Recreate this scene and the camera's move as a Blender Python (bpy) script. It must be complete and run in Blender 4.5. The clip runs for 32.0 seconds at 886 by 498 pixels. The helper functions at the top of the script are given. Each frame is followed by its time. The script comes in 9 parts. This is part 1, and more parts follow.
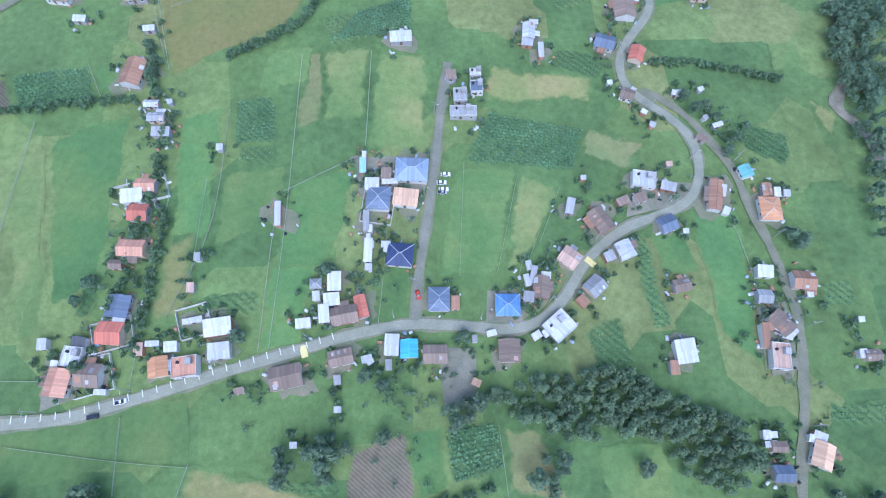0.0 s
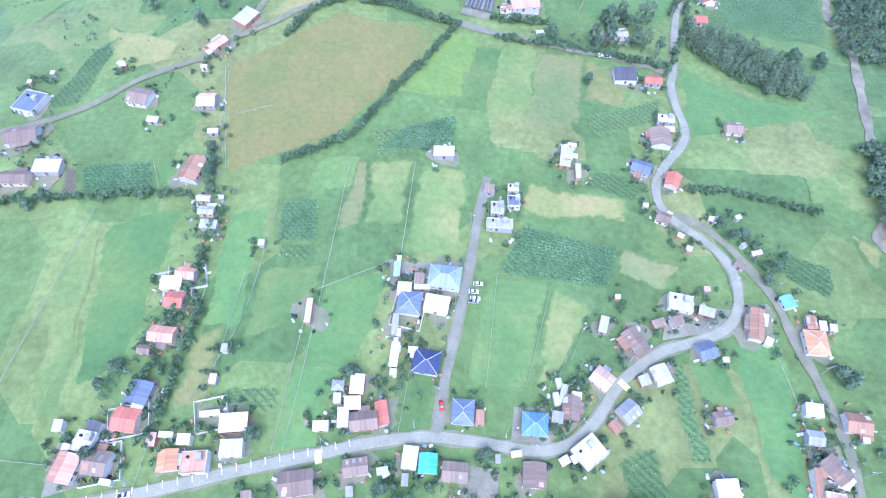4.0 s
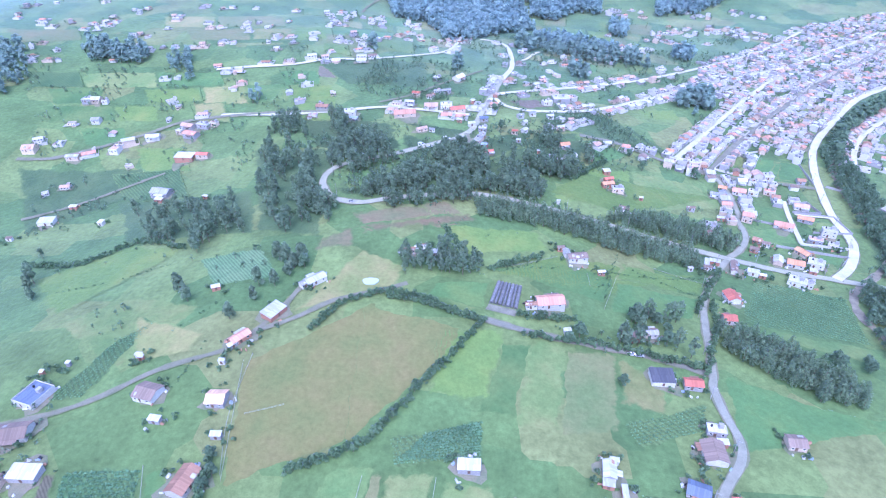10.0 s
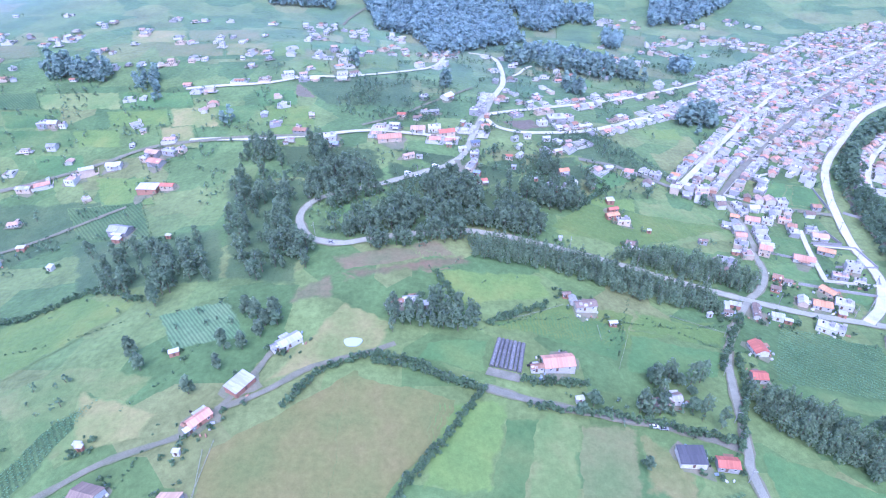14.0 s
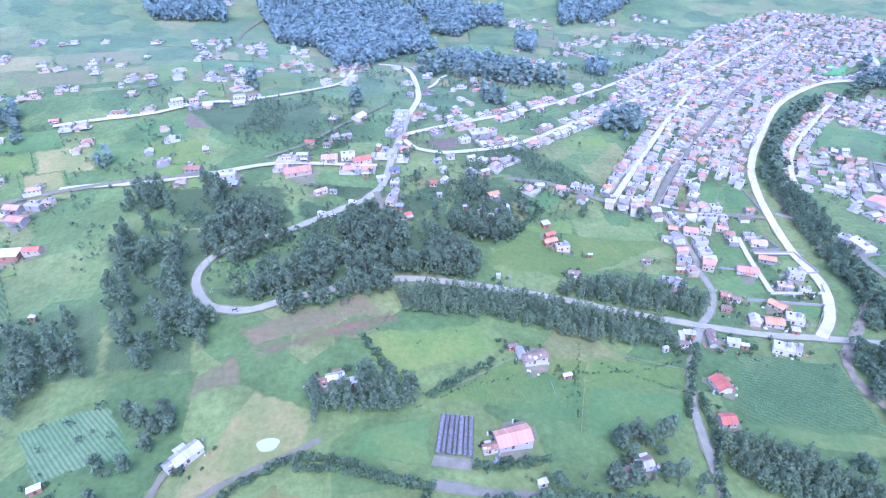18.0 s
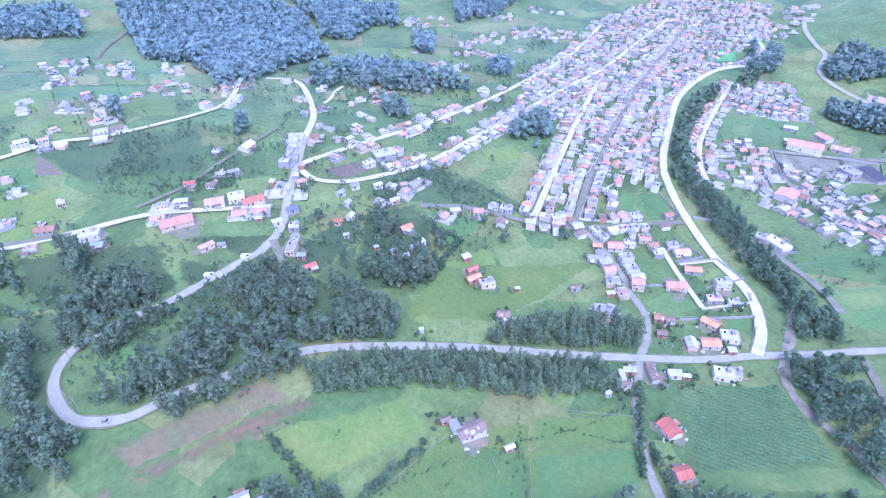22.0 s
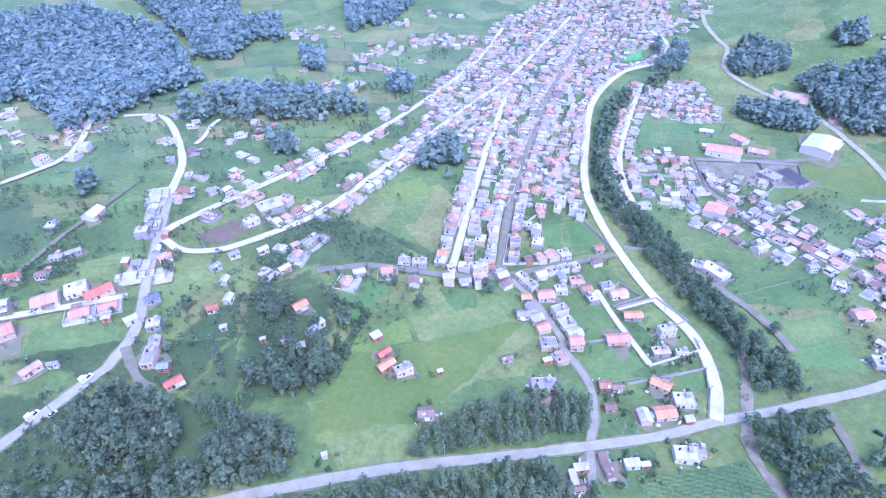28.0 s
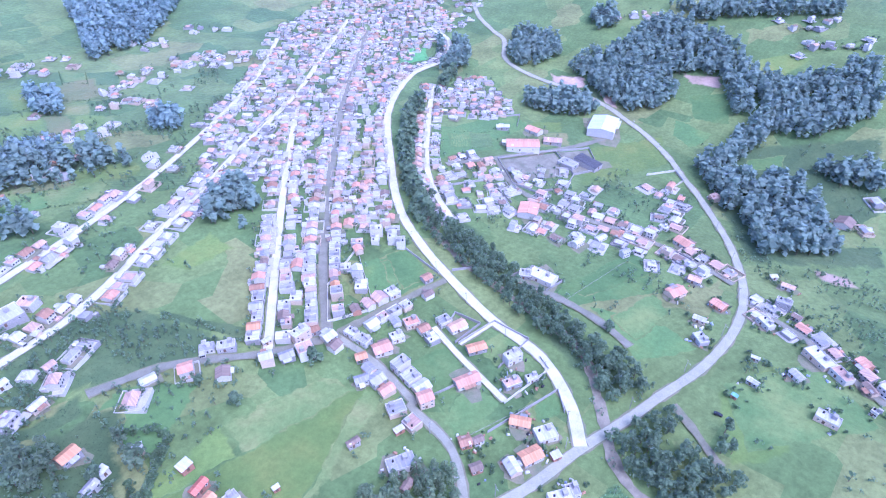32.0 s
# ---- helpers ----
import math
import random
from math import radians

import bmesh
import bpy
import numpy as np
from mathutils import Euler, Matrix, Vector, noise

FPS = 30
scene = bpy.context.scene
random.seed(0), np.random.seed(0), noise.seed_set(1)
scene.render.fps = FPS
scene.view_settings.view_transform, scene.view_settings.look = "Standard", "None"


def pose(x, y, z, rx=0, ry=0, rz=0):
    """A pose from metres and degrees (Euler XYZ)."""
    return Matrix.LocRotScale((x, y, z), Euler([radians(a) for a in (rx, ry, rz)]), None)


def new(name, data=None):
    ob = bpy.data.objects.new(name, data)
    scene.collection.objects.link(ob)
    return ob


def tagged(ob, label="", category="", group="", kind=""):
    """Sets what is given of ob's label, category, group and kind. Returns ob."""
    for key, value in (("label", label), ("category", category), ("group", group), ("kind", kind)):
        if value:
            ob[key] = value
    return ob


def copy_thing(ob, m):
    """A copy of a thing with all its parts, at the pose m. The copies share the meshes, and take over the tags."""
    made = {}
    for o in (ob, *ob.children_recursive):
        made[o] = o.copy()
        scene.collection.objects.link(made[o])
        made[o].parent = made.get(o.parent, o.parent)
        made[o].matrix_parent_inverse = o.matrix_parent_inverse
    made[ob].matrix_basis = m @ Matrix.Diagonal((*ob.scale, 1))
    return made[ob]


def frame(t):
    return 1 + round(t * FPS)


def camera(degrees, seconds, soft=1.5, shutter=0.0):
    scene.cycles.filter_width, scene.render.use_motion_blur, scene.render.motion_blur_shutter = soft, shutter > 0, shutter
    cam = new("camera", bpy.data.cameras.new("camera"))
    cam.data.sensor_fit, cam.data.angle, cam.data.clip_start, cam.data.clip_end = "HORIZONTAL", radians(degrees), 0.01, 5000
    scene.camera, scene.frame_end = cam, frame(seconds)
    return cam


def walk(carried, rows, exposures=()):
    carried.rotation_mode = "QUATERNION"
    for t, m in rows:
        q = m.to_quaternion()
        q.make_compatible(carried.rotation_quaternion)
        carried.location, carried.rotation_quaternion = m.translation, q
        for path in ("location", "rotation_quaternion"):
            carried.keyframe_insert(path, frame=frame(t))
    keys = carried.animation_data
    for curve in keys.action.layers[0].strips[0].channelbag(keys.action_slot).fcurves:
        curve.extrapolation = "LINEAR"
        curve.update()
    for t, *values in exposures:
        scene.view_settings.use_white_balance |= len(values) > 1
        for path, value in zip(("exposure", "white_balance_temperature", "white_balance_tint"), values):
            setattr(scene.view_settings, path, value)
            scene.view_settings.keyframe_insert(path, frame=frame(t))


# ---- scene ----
cam = camera(76.31, 32.0, soft=1.15)
# seconds, place, yaw, pitch, roll
PATH = [
    (0, -0.76, -2.25, 229.34, -4.574, -70.427, 1.024),
    (0.5, -0.44, -1.55, 229.97, -5.193, -80.917, 2.402),
    (1, -0.15, -0.65, 230.06, -7.340, -86.767, 5.324),
    (1.5, 0.02, -0.07, 229.98, -3.034, -86.948, 1.944),
    (2, 0.01, -0.00, 229.99, -0.001, -86.981, -0.279),
    (2.5, -0.03, -0.25, 229.88, 2.521, -85.535, -2.115),
    (3, 0.16, -1.25, 229.70, 2.946, -78.047, -2.173),
    (3.5, -0.19, -1.94, 228.99, 2.772, -68.806, -1.763),
    (4, -0.81, -2.81, 227.78, 2.718, -59.184, -1.491),
    (4.5, -1.33, -3.62, 226.65, 2.738, -49.566, -1.371),
    (6.5, -1.41, -1.38, 226.84, 3.347, -33.723, -1.201),
    (7, -1.28, 1.50, 227.27, 3.576, -33.748, -1.307),
    (7.5, -1.76, 5.13, 227.83, 3.810, -33.797, -1.266),
    (8, -2.35, 8.75, 228.08, 4.355, -33.784, -1.270),
    (8.5, -2.78, 12.84, 227.95, 4.777, -33.738, -1.322),
    (9, -3.56, 17.71, 227.83, 4.764, -33.696, -1.363),
    (9.5, -4.09, 22.93, 227.72, 4.628, -33.674, -1.420),
    (10, -4.53, 28.37, 227.40, 4.549, -33.598, -1.513),
    (10.5, -5.37, 33.46, 227.05, 4.687, -33.431, -1.449),
    (11, -5.55, 39.16, 226.83, 5.051, -33.331, -1.348),
    (11.5, -6.79, 45.20, 226.42, 5.198, -33.201, -1.309),
    (12, -8.13, 51.11, 226.31, 5.236, -33.121, -1.237),
    (12.5, -9.08, 57.13, 226.36, 5.215, -33.100, -1.227),
    (13, -9.20, 63.69, 226.28, 4.922, -33.073, -1.366),
    (13.5, -9.41, 70.49, 226.19, 4.288, -33.068, -1.509),
    (14, -10.07, 77.34, 226.37, 2.962, -33.148, -1.488),
    (14.5, -10.33, 84.14, 226.67, 2.185, -33.186, -1.507),
    (16.5, -9.08, 111.11, 226.48, -0.226, -33.308, -1.672),
    (17, -8.50, 117.91, 226.21, -0.622, -33.279, -1.707),
    (17.5, -7.74, 124.67, 226.40, -1.543, -33.364, -1.745),
    (18, -6.63, 131.93, 227.39, -5.471, -33.586, -2.180),
    (18.5, -5.68, 138.50, 229.49, -9.578, -33.948, -2.547),
    (19, -4.81, 145.18, 230.45, -11.774, -34.140, -2.633),
    (19.5, -3.83, 151.79, 231.45, -12.936, -34.319, -2.641),
    (20, -2.18, 158.31, 231.79, -13.941, -34.431, -2.681),
    (20.5, -0.11, 164.72, 232.06, -14.400, -34.550, -2.647),
    (21, 2.00, 171.28, 233.03, -14.765, -34.733, -2.580),
    (21.5, 4.17, 177.80, 234.10, -15.064, -34.959, -2.513),
    (22, 6.58, 184.41, 234.80, -15.327, -35.173, -2.422),
    (22.5, 9.17, 191.07, 235.29, -15.477, -35.349, -2.434),
    (23, 11.65, 197.51, 236.00, -15.645, -35.527, -2.424),
    (23.5, 14.21, 203.85, 236.72, -15.817, -35.723, -2.330),
    (24, 16.36, 210.23, 237.13, -16.045, -35.883, -2.314),
    (24.5, 18.85, 216.32, 237.45, -16.287, -36.021, -2.165),
    (26.5, 31.76, 236.22, 235.89, -17.196, -35.912, -2.335),
    (27, 36.04, 241.44, 235.82, -17.679, -35.959, -2.415),
    (27.5, 40.01, 246.64, 235.50, -20.707, -36.046, -2.643),
    (28, 43.72, 252.42, 235.05, -24.601, -36.140, -2.707),
    (28.5, 47.81, 257.79, 235.44, -25.899, -36.268, -2.727),
    (29, 51.75, 262.65, 235.75, -27.068, -36.415, -2.603),
    (29.5, 56.18, 267.37, 235.74, -28.434, -36.506, -2.573),
    (30, 61.06, 271.92, 235.74, -28.818, -36.636, -2.480),
    (30.5, 66.40, 276.52, 235.77, -29.347, -36.747, -2.450),
    (31, 71.48, 281.90, 235.76, -34.596, -36.994, -2.346),
    (31.5, 76.24, 287.79, 235.55, -43.836, -37.263, -1.961),
    (32, 80.66, 293.13, 235.40, -46.124, -37.352, -1.530),
]
walk(cam, [(t, pose(x, y, z, 90 + p, 0, a) @ pose(0, 0, 0, 0, 0, r)) for t, x, y, z, a, p, r in PATH],
     exposures=[(0, 0.75, 4920, 13), (1.0, 1.01, 4890, 16), (2.0, 1.24, 4870, 17), (4, 1.44, 4870, 21), (7, 1.26, 4650, 30), (17, 1.2, 4650, 35), (32, 1.19, 4680, 41)])

# ---- light: bright overcast ----
world = bpy.data.worlds.new("sky")
scene.world = world
world.use_nodes = True
wn = world.node_tree
sky = wn.nodes.new("ShaderNodeTexSky")
sky.sky_type, sky.sun_disc = "NISHITA", False
sky.sun_elevation, sky.sun_rotation = radians(58), radians(200)
sky.air_density, sky.dust_density = 1.2, 3.0
wn.links.new(sky.outputs["Color"], wn.nodes["Background"].inputs["Color"])
wn.nodes["Background"].inputs["Strength"].default_value = 0.15
sun_data = bpy.data.lights.new("sun", "SUN")
sun_data.energy, sun_data.angle, sun_data.color = 1.2, radians(40), (1.0, 0.97, 0.93)
sun = new("sun", sun_data)
sun.matrix_world = pose(0, 0, 500, 32, 0, 200 - 180)

# ---- ground shape ----
CENTRES = [(x, y) for x in (-350, -170, 10, 190, 370, 550) for y in (-150, 60, 270, 480, 690)]
RISE = [-5.3, 1.0, -7.6, -26.2, 16.0, 3.0, 17.1, 13.4, -6.0, 24.4, -2.4, -27.0, 14.2, 31.2, 1.3, 3.6, 26.1, -29.4, -29.6, 6.0, -7.5, 1.7, 22.6, 8.1, 9.7, -9.0, -32.9, -26.0, -26.8, -14.2]
HILLS = [(-500, 1300, 120, 330), (300, 1650, 110, 330), (1000, 1550, 90, 300), (1080, 650, 70, 200), (950, 150, 60, 230), (-950, 600, 70, 300), (1600, 1000, 120, 350)]


def height(x, y):
    """Height of the land; works on numbers and arrays."""
    z = 4.0 + np.zeros_like(np.asarray(x, float))
    for (a, b), c in zip(CENTRES, RISE):
        z = z + c * np.exp(-((x - a) ** 2 + (y - b) ** 2) / 57800.0)
    for a, b, c, s in HILLS:
        z = z + c * np.exp(-((x - a) ** 2 + (y - b) ** 2) / (2 * s * s))
    return z


def hz(x, y):
    return float(height(x, y))


# ---- materials ----
def material(name, rough=0.9, sheen=0.0):
    m = bpy.data.materials.new(name)
    m.use_nodes = True
    nt = m.node_tree
    p = nt.nodes["Principled BSDF"]
    p.inputs["Roughness"].default_value = rough
    p.inputs["Specular IOR Level"].default_value = 0.3
    # blue-tinted sheen imitates distance haze on surfaces seen at a flat angle
    if sheen:
        p.inputs["Sheen Weight"].default_value = sheen
        p.inputs["Sheen Roughness"].default_value = 0.27
        p.inputs["Sheen Tint"].default_value = (0.64, 0.78, 1.0, 1)
    return m, nt, p


def noise_node(nt, scale, detail=3.0, vec=None, rough=0.55):
    n = nt.nodes.new("ShaderNodeTexNoise")
    n.inputs["Scale"].default_value, n.inputs["Detail"].default_value, n.inputs["Roughness"].default_value = scale, detail, rough
    if vec is not None:
        nt.links.new(vec, n.inputs["Vector"])
    return n.outputs["Fac"]


def ramp(nt, fac, *stops):
    r = nt.nodes.new("ShaderNodeValToRGB")
    el = r.color_ramp.elements
    while len(el) < len(stops):
        el.new(0.5)
    for e, (at, c) in zip(el, stops):
        e.position, e.color = at, (*c, 1)
    nt.links.new(fac, r.inputs["Fac"])
    return r.outputs["Color"]


def mix(nt, kind, fac, a, b):
    m = nt.nodes.new("ShaderNodeMix")
    m.data_type, m.blend_type = "RGBA", kind
    for sock, v in ((m.inputs[0], fac), (m.inputs[6], a), (m.inputs[7], b)):
        if isinstance(v, (int, float)):
            sock.default_value = v
        elif isinstance(v, tuple):
            sock.default_value = (*v, 1)
        else:
            nt.links.new(v, sock)
    return m.outputs[2]


def place_of(nt):
    return nt.nodes.new("ShaderNodeNewGeometry").outputs["Position"]


def random_of(nt):
    return nt.nodes.new("ShaderNodeObjectInfo").outputs["Random"]


def bump(nt, p, fac, strength, distance):
    b = nt.nodes.new("ShaderNodeBump")
    b.inputs["Strength"].default_value, b.inputs["Distance"].default_value = strength, distance
    nt.links.new(fac, b.inputs["Height"])
    nt.links.new(b.outputs["Normal"], p.inputs["Normal"])


def grey(v):
    return (v, v, v)


def sward(nt, pos):
    """The valley's common grass: small plots of differing green."""
    v = nt.nodes.new("ShaderNodeTexVoronoi")
    v.distance = "CHEBYCHEV"
    v.inputs["Scale"].default_value, v.inputs["Randomness"].default_value = 0.022, 0.9
    nt.links.new(pos, v.inputs["Vector"])
    sep = nt.nodes.new("ShaderNodeSeparateColor")
    nt.links.new(v.outputs["Color"], sep.inputs[0])
    c = ramp(nt, sep.outputs[0], (0.0, (0.089, 0.152, 0.052)), (0.3, (0.113, 0.178, 0.058)), (0.55, (0.131, 0.193, 0.062)),
             (0.8, (0.164, 0.215, 0.071)), (1.0, (0.192, 0.210, 0.079)))
    for scale, k in ((0.03, 0.45), (0.3, 0.38), (2.6, 0.26)):
        c = mix(nt, "OVERLAY", k, c, ramp(nt, noise_node(nt, scale, 4, pos, 0.65), (0.3, grey(0.22)), (0.7, grey(0.76))))
    return c


def grass_like(name, dark, mid, pale, rows=0.0, speck=0.0, sheen=0.8, fray=1.6):
    """Sward or crop: large patches, tufts and fine grain; rows: spacing of drilled rows in metres; speck: share of bare dots; fray: metres over which its margin thins out."""
    m, nt, p = material(name, 0.92, sheen)
    pos = place_of(nt)
    big, tuft, fine = noise_node(nt, 0.035, 4, pos), noise_node(nt, 0.33, 4, pos, 0.7), noise_node(nt, 2.6, 4, pos, 0.85)
    c = ramp(nt, big, (0.3, dark), (0.5, mid), (0.72, pale))
    c = mix(nt, "OVERLAY", 0.34, c, ramp(nt, tuft, (0.28, grey(0.26)), (0.72, grey(0.74))))
    c = mix(nt, "OVERLAY", 0.26, c, ramp(nt, fine, (0.3, grey(0.2)), (0.7, grey(0.8))))
    if rows:
        w = nt.nodes.new("ShaderNodeTexWave")
        w.bands_direction = "DIAGONAL"
        w.inputs["Scale"].default_value, w.inputs["Distortion"].default_value = 0.35 / rows, 1.5
        w.inputs["Detail"].default_value = 3
        nt.links.new(pos, w.inputs["Vector"])
        c = mix(nt, "MULTIPLY", 0.5, c, ramp(nt, w.outputs["Fac"], (0.2, grey(0.55)), (0.7, grey(1.15))))
    if speck:
        d = noise_node(nt, 0.9, 2, pos, 0.8)
        c = mix(nt, "MIX", ramp(nt, d, (0.66 - speck, grey(0)), (0.72 - speck, grey(0.7))), c, (0.02, 0.045, 0.018))
    h = nt.nodes.new("ShaderNodeHueSaturation")
    val = nt.nodes.new("ShaderNodeMapRange")
    val.inputs[3].default_value, val.inputs[4].default_value = 0.88, 1.14
    nt.links.new(random_of(nt), val.inputs[0])
    nt.links.new(val.outputs[0], h.inputs["Value"])
    nt.links.new(c, h.inputs["Color"])
    rim = nt.nodes.new("ShaderNodeAttribute")
    rim.attribute_name = "rim"
    worn = nt.nodes.new("ShaderNodeMath")
    worn.operation, worn.inputs[1].default_value = "DIVIDE", fray
    nt.links.new(rim.outputs["Fac"], worn.inputs[0])
    ragged = nt.nodes.new("ShaderNodeMapRange")
    ragged.inputs[1].default_value, ragged.inputs[2].default_value, ragged.inputs[3].default_value, ragged.inputs[4].default_value = 0.3, 0.7, -0.7, 0.5
    nt.links.new(noise_node(nt, 0.5 / fray, 4, pos, 0.65), ragged.inputs[0])
    patch = nt.nodes.new("ShaderNodeMath")
    patch.operation = "ADD"
    nt.links.new(worn.outputs[0], patch.inputs[0])
    nt.links.new(ragged.outputs[0], patch.inputs[1])
    cover = nt.nodes.new("ShaderNodeMapRange")
    cover.inputs[1].default_value, cover.inputs[2].default_value = 0.1, 0.8
    nt.links.new(patch.outputs[0], cover.inputs[0])
    nt.links.new(mix(nt, "MIX", cover.outputs[0], sward(nt, pos), h.outputs["Color"]), p.inputs["Base Color"])
    bump(nt, p, tuft, 0.5, 0.6)
    return m


M = {
    "grass": grass_like("meadow_grass", (0.081, 0.156, 0.050), (0.122, 0.193, 0.062), (0.179, 0.225, 0.073)),
    "bright": grass_like("lush_grass", (0.085, 0.159, 0.053), (0.105, 0.191, 0.061), (0.146, 0.213, 0.064)),
    "lime": grass_like("lime_grass", (0.114, 0.182, 0.049), (0.144, 0.211, 0.055), (0.190, 0.229, 0.062), fray=3.5),
    "pale": grass_like("pale_grass", (0.130, 0.203, 0.064), (0.174, 0.230, 0.076), (0.245, 0.254, 0.097), fray=3),
    "dry": grass_like("dry_grass", (0.157, 0.201, 0.064), (0.215, 0.224, 0.081), (0.285, 0.242, 0.105), fray=4),
    "tan": grass_like("ripe_field", (0.157, 0.182, 0.059), (0.196, 0.192, 0.066), (0.225, 0.190, 0.076), fray=0.3),
    "fallow": grass_like("fallow_field", (0.138, 0.185, 0.067), (0.176, 0.196, 0.078), (0.217, 0.201, 0.088), fray=2.5),
    "rust": grass_like("rusty_heath", (0.125, 0.152, 0.066), (0.170, 0.152, 0.078), (0.220, 0.150, 0.088), fray=7),
    "soil": grass_like("bare_soil", (0.139, 0.131, 0.083), (0.180, 0.147, 0.103), (0.216, 0.169, 0.125), rows=1.0),
    "scar": grass_like("bare_earth_scar", (0.26, 0.21, 0.15), (0.38, 0.28, 0.22), (0.47, 0.35, 0.28), fray=5),
    "maize": grass_like("maize_crop", (0.073, 0.144, 0.055), (0.100, 0.172, 0.066), (0.132, 0.198, 0.076), rows=1.6, speck=0.06),
    "crop": grass_like("potato_crop", (0.078, 0.144, 0.052), (0.107, 0.172, 0.062), (0.142, 0.202, 0.071), rows=2.0, speck=0.03),
    "cabbage": grass_like("cabbage_crop", (0.103, 0.191, 0.081), (0.134, 0.216, 0.097), (0.165, 0.237, 0.111), rows=1.5),
    "rough": grass_like("rough_scrub_grass", (0.058, 0.098, 0.041), (0.078, 0.122, 0.048), (0.106, 0.146, 0.058), speck=0.06, fray=6),
    "pitch": grass_like("sports_turf", (0.104, 0.279, 0.093), (0.115, 0.307, 0.102), (0.138, 0.326, 0.112)),
}


def ground_material():
    m, nt, p = material("patchwork_ground", 0.92, 0.9)
    pos = place_of(nt)
    nt.links.new(sward(nt, pos), p.inputs["Base Color"])
    bump(nt, p, noise_node(nt, 0.3, 4, pos), 0.5, 0.7)
    return m


def paved(name, a, b, scale=0.5, rough=0.85):
    m, nt, p = material(name, rough, 0.12)
    pos = place_of(nt)
    c = ramp(nt, noise_node(nt, 0.12, 4, pos, 0.65), (0.3, a), (0.7, b))
    c = mix(nt, "OVERLAY", 0.4, c, ramp(nt, noise_node(nt, scale * 4, 4, pos, 0.7), (0.3, grey(0.25)), (0.7, grey(0.75))))
    nt.links.new(c, p.inputs["Base Color"])
    bump(nt, p, noise_node(nt, 3.0, 3, pos), 0.3, 0.05)
    return m


M["ground"] = ground_material()
M["asphalt_main"] = paved("worn_asphalt", (0.22, 0.222, 0.165), (0.305, 0.304, 0.23))
M["asphalt_pale"] = paved("pale_worn_asphalt", (0.275, 0.278, 0.208), (0.372, 0.37, 0.28))
M["asphalt"] = paved("old_asphalt", (0.16, 0.16, 0.12), (0.238, 0.234, 0.18))
M["concrete"] = paved("pale_concrete", (0.41, 0.4, 0.32), (0.56, 0.545, 0.44))
M["gravel"] = paved("gravel_track", (0.15, 0.15, 0.1), (0.228, 0.222, 0.158))
M["dirt"] = paved("trodden_earth", (0.13, 0.165, 0.085), (0.24, 0.21, 0.15))
M["yard"] = paved("concrete_yard", (0.34, 0.33, 0.31), (0.46, 0.45, 0.43))
M["mud"] = paved("gravel_and_mud", (0.14, 0.145, 0.1), (0.26, 0.245, 0.185))
M["river"] = paved("stony_river_bed", (0.13, 0.12, 0.085), (0.31, 0.28, 0.2), 1.0, 0.6)
M["white_line"] = paved("worn_white_paint", (0.6, 0.6, 0.58), (0.78, 0.78, 0.76))
M["yellow_line"] = paved("worn_yellow_paint", (0.6, 0.5, 0.2), (0.72, 0.62, 0.28))
M["pond"], _nt, _p = material("pale_pond_water", 0.1)
_p.inputs["Base Color"].default_value = (0.45, 0.52, 0.5, 1)

ROOF = {"salmon": (0.56, 0.3, 0.2), "red": (0.5, 0.17, 0.115), "orange": (0.55, 0.28, 0.145), "brown": (0.24, 0.18, 0.14), "rust": (0.34, 0.195, 0.125),
        "pink": (0.5, 0.345, 0.265), "peach": (0.64, 0.42, 0.27), "grey": (0.33, 0.33, 0.33), "silver": (0.50, 0.50, 0.51), "white": (0.52, 0.52, 0.51),
        "slate": (0.14, 0.17, 0.23), "steel": (0.28, 0.34, 0.44), "navy": (0.06, 0.08, 0.17), "blue": (0.16, 0.30, 0.56), "cyan": (0.14, 0.49, 0.69),
        "teal": (0.18, 0.40, 0.38), "sky": (0.37, 0.59, 0.71), "dark": (0.09, 0.09, 0.10), "gym": (0.56, 0.61, 0.63)}
TILE = {"salmon", "red", "orange", "brown", "rust", "pink", "peach"}


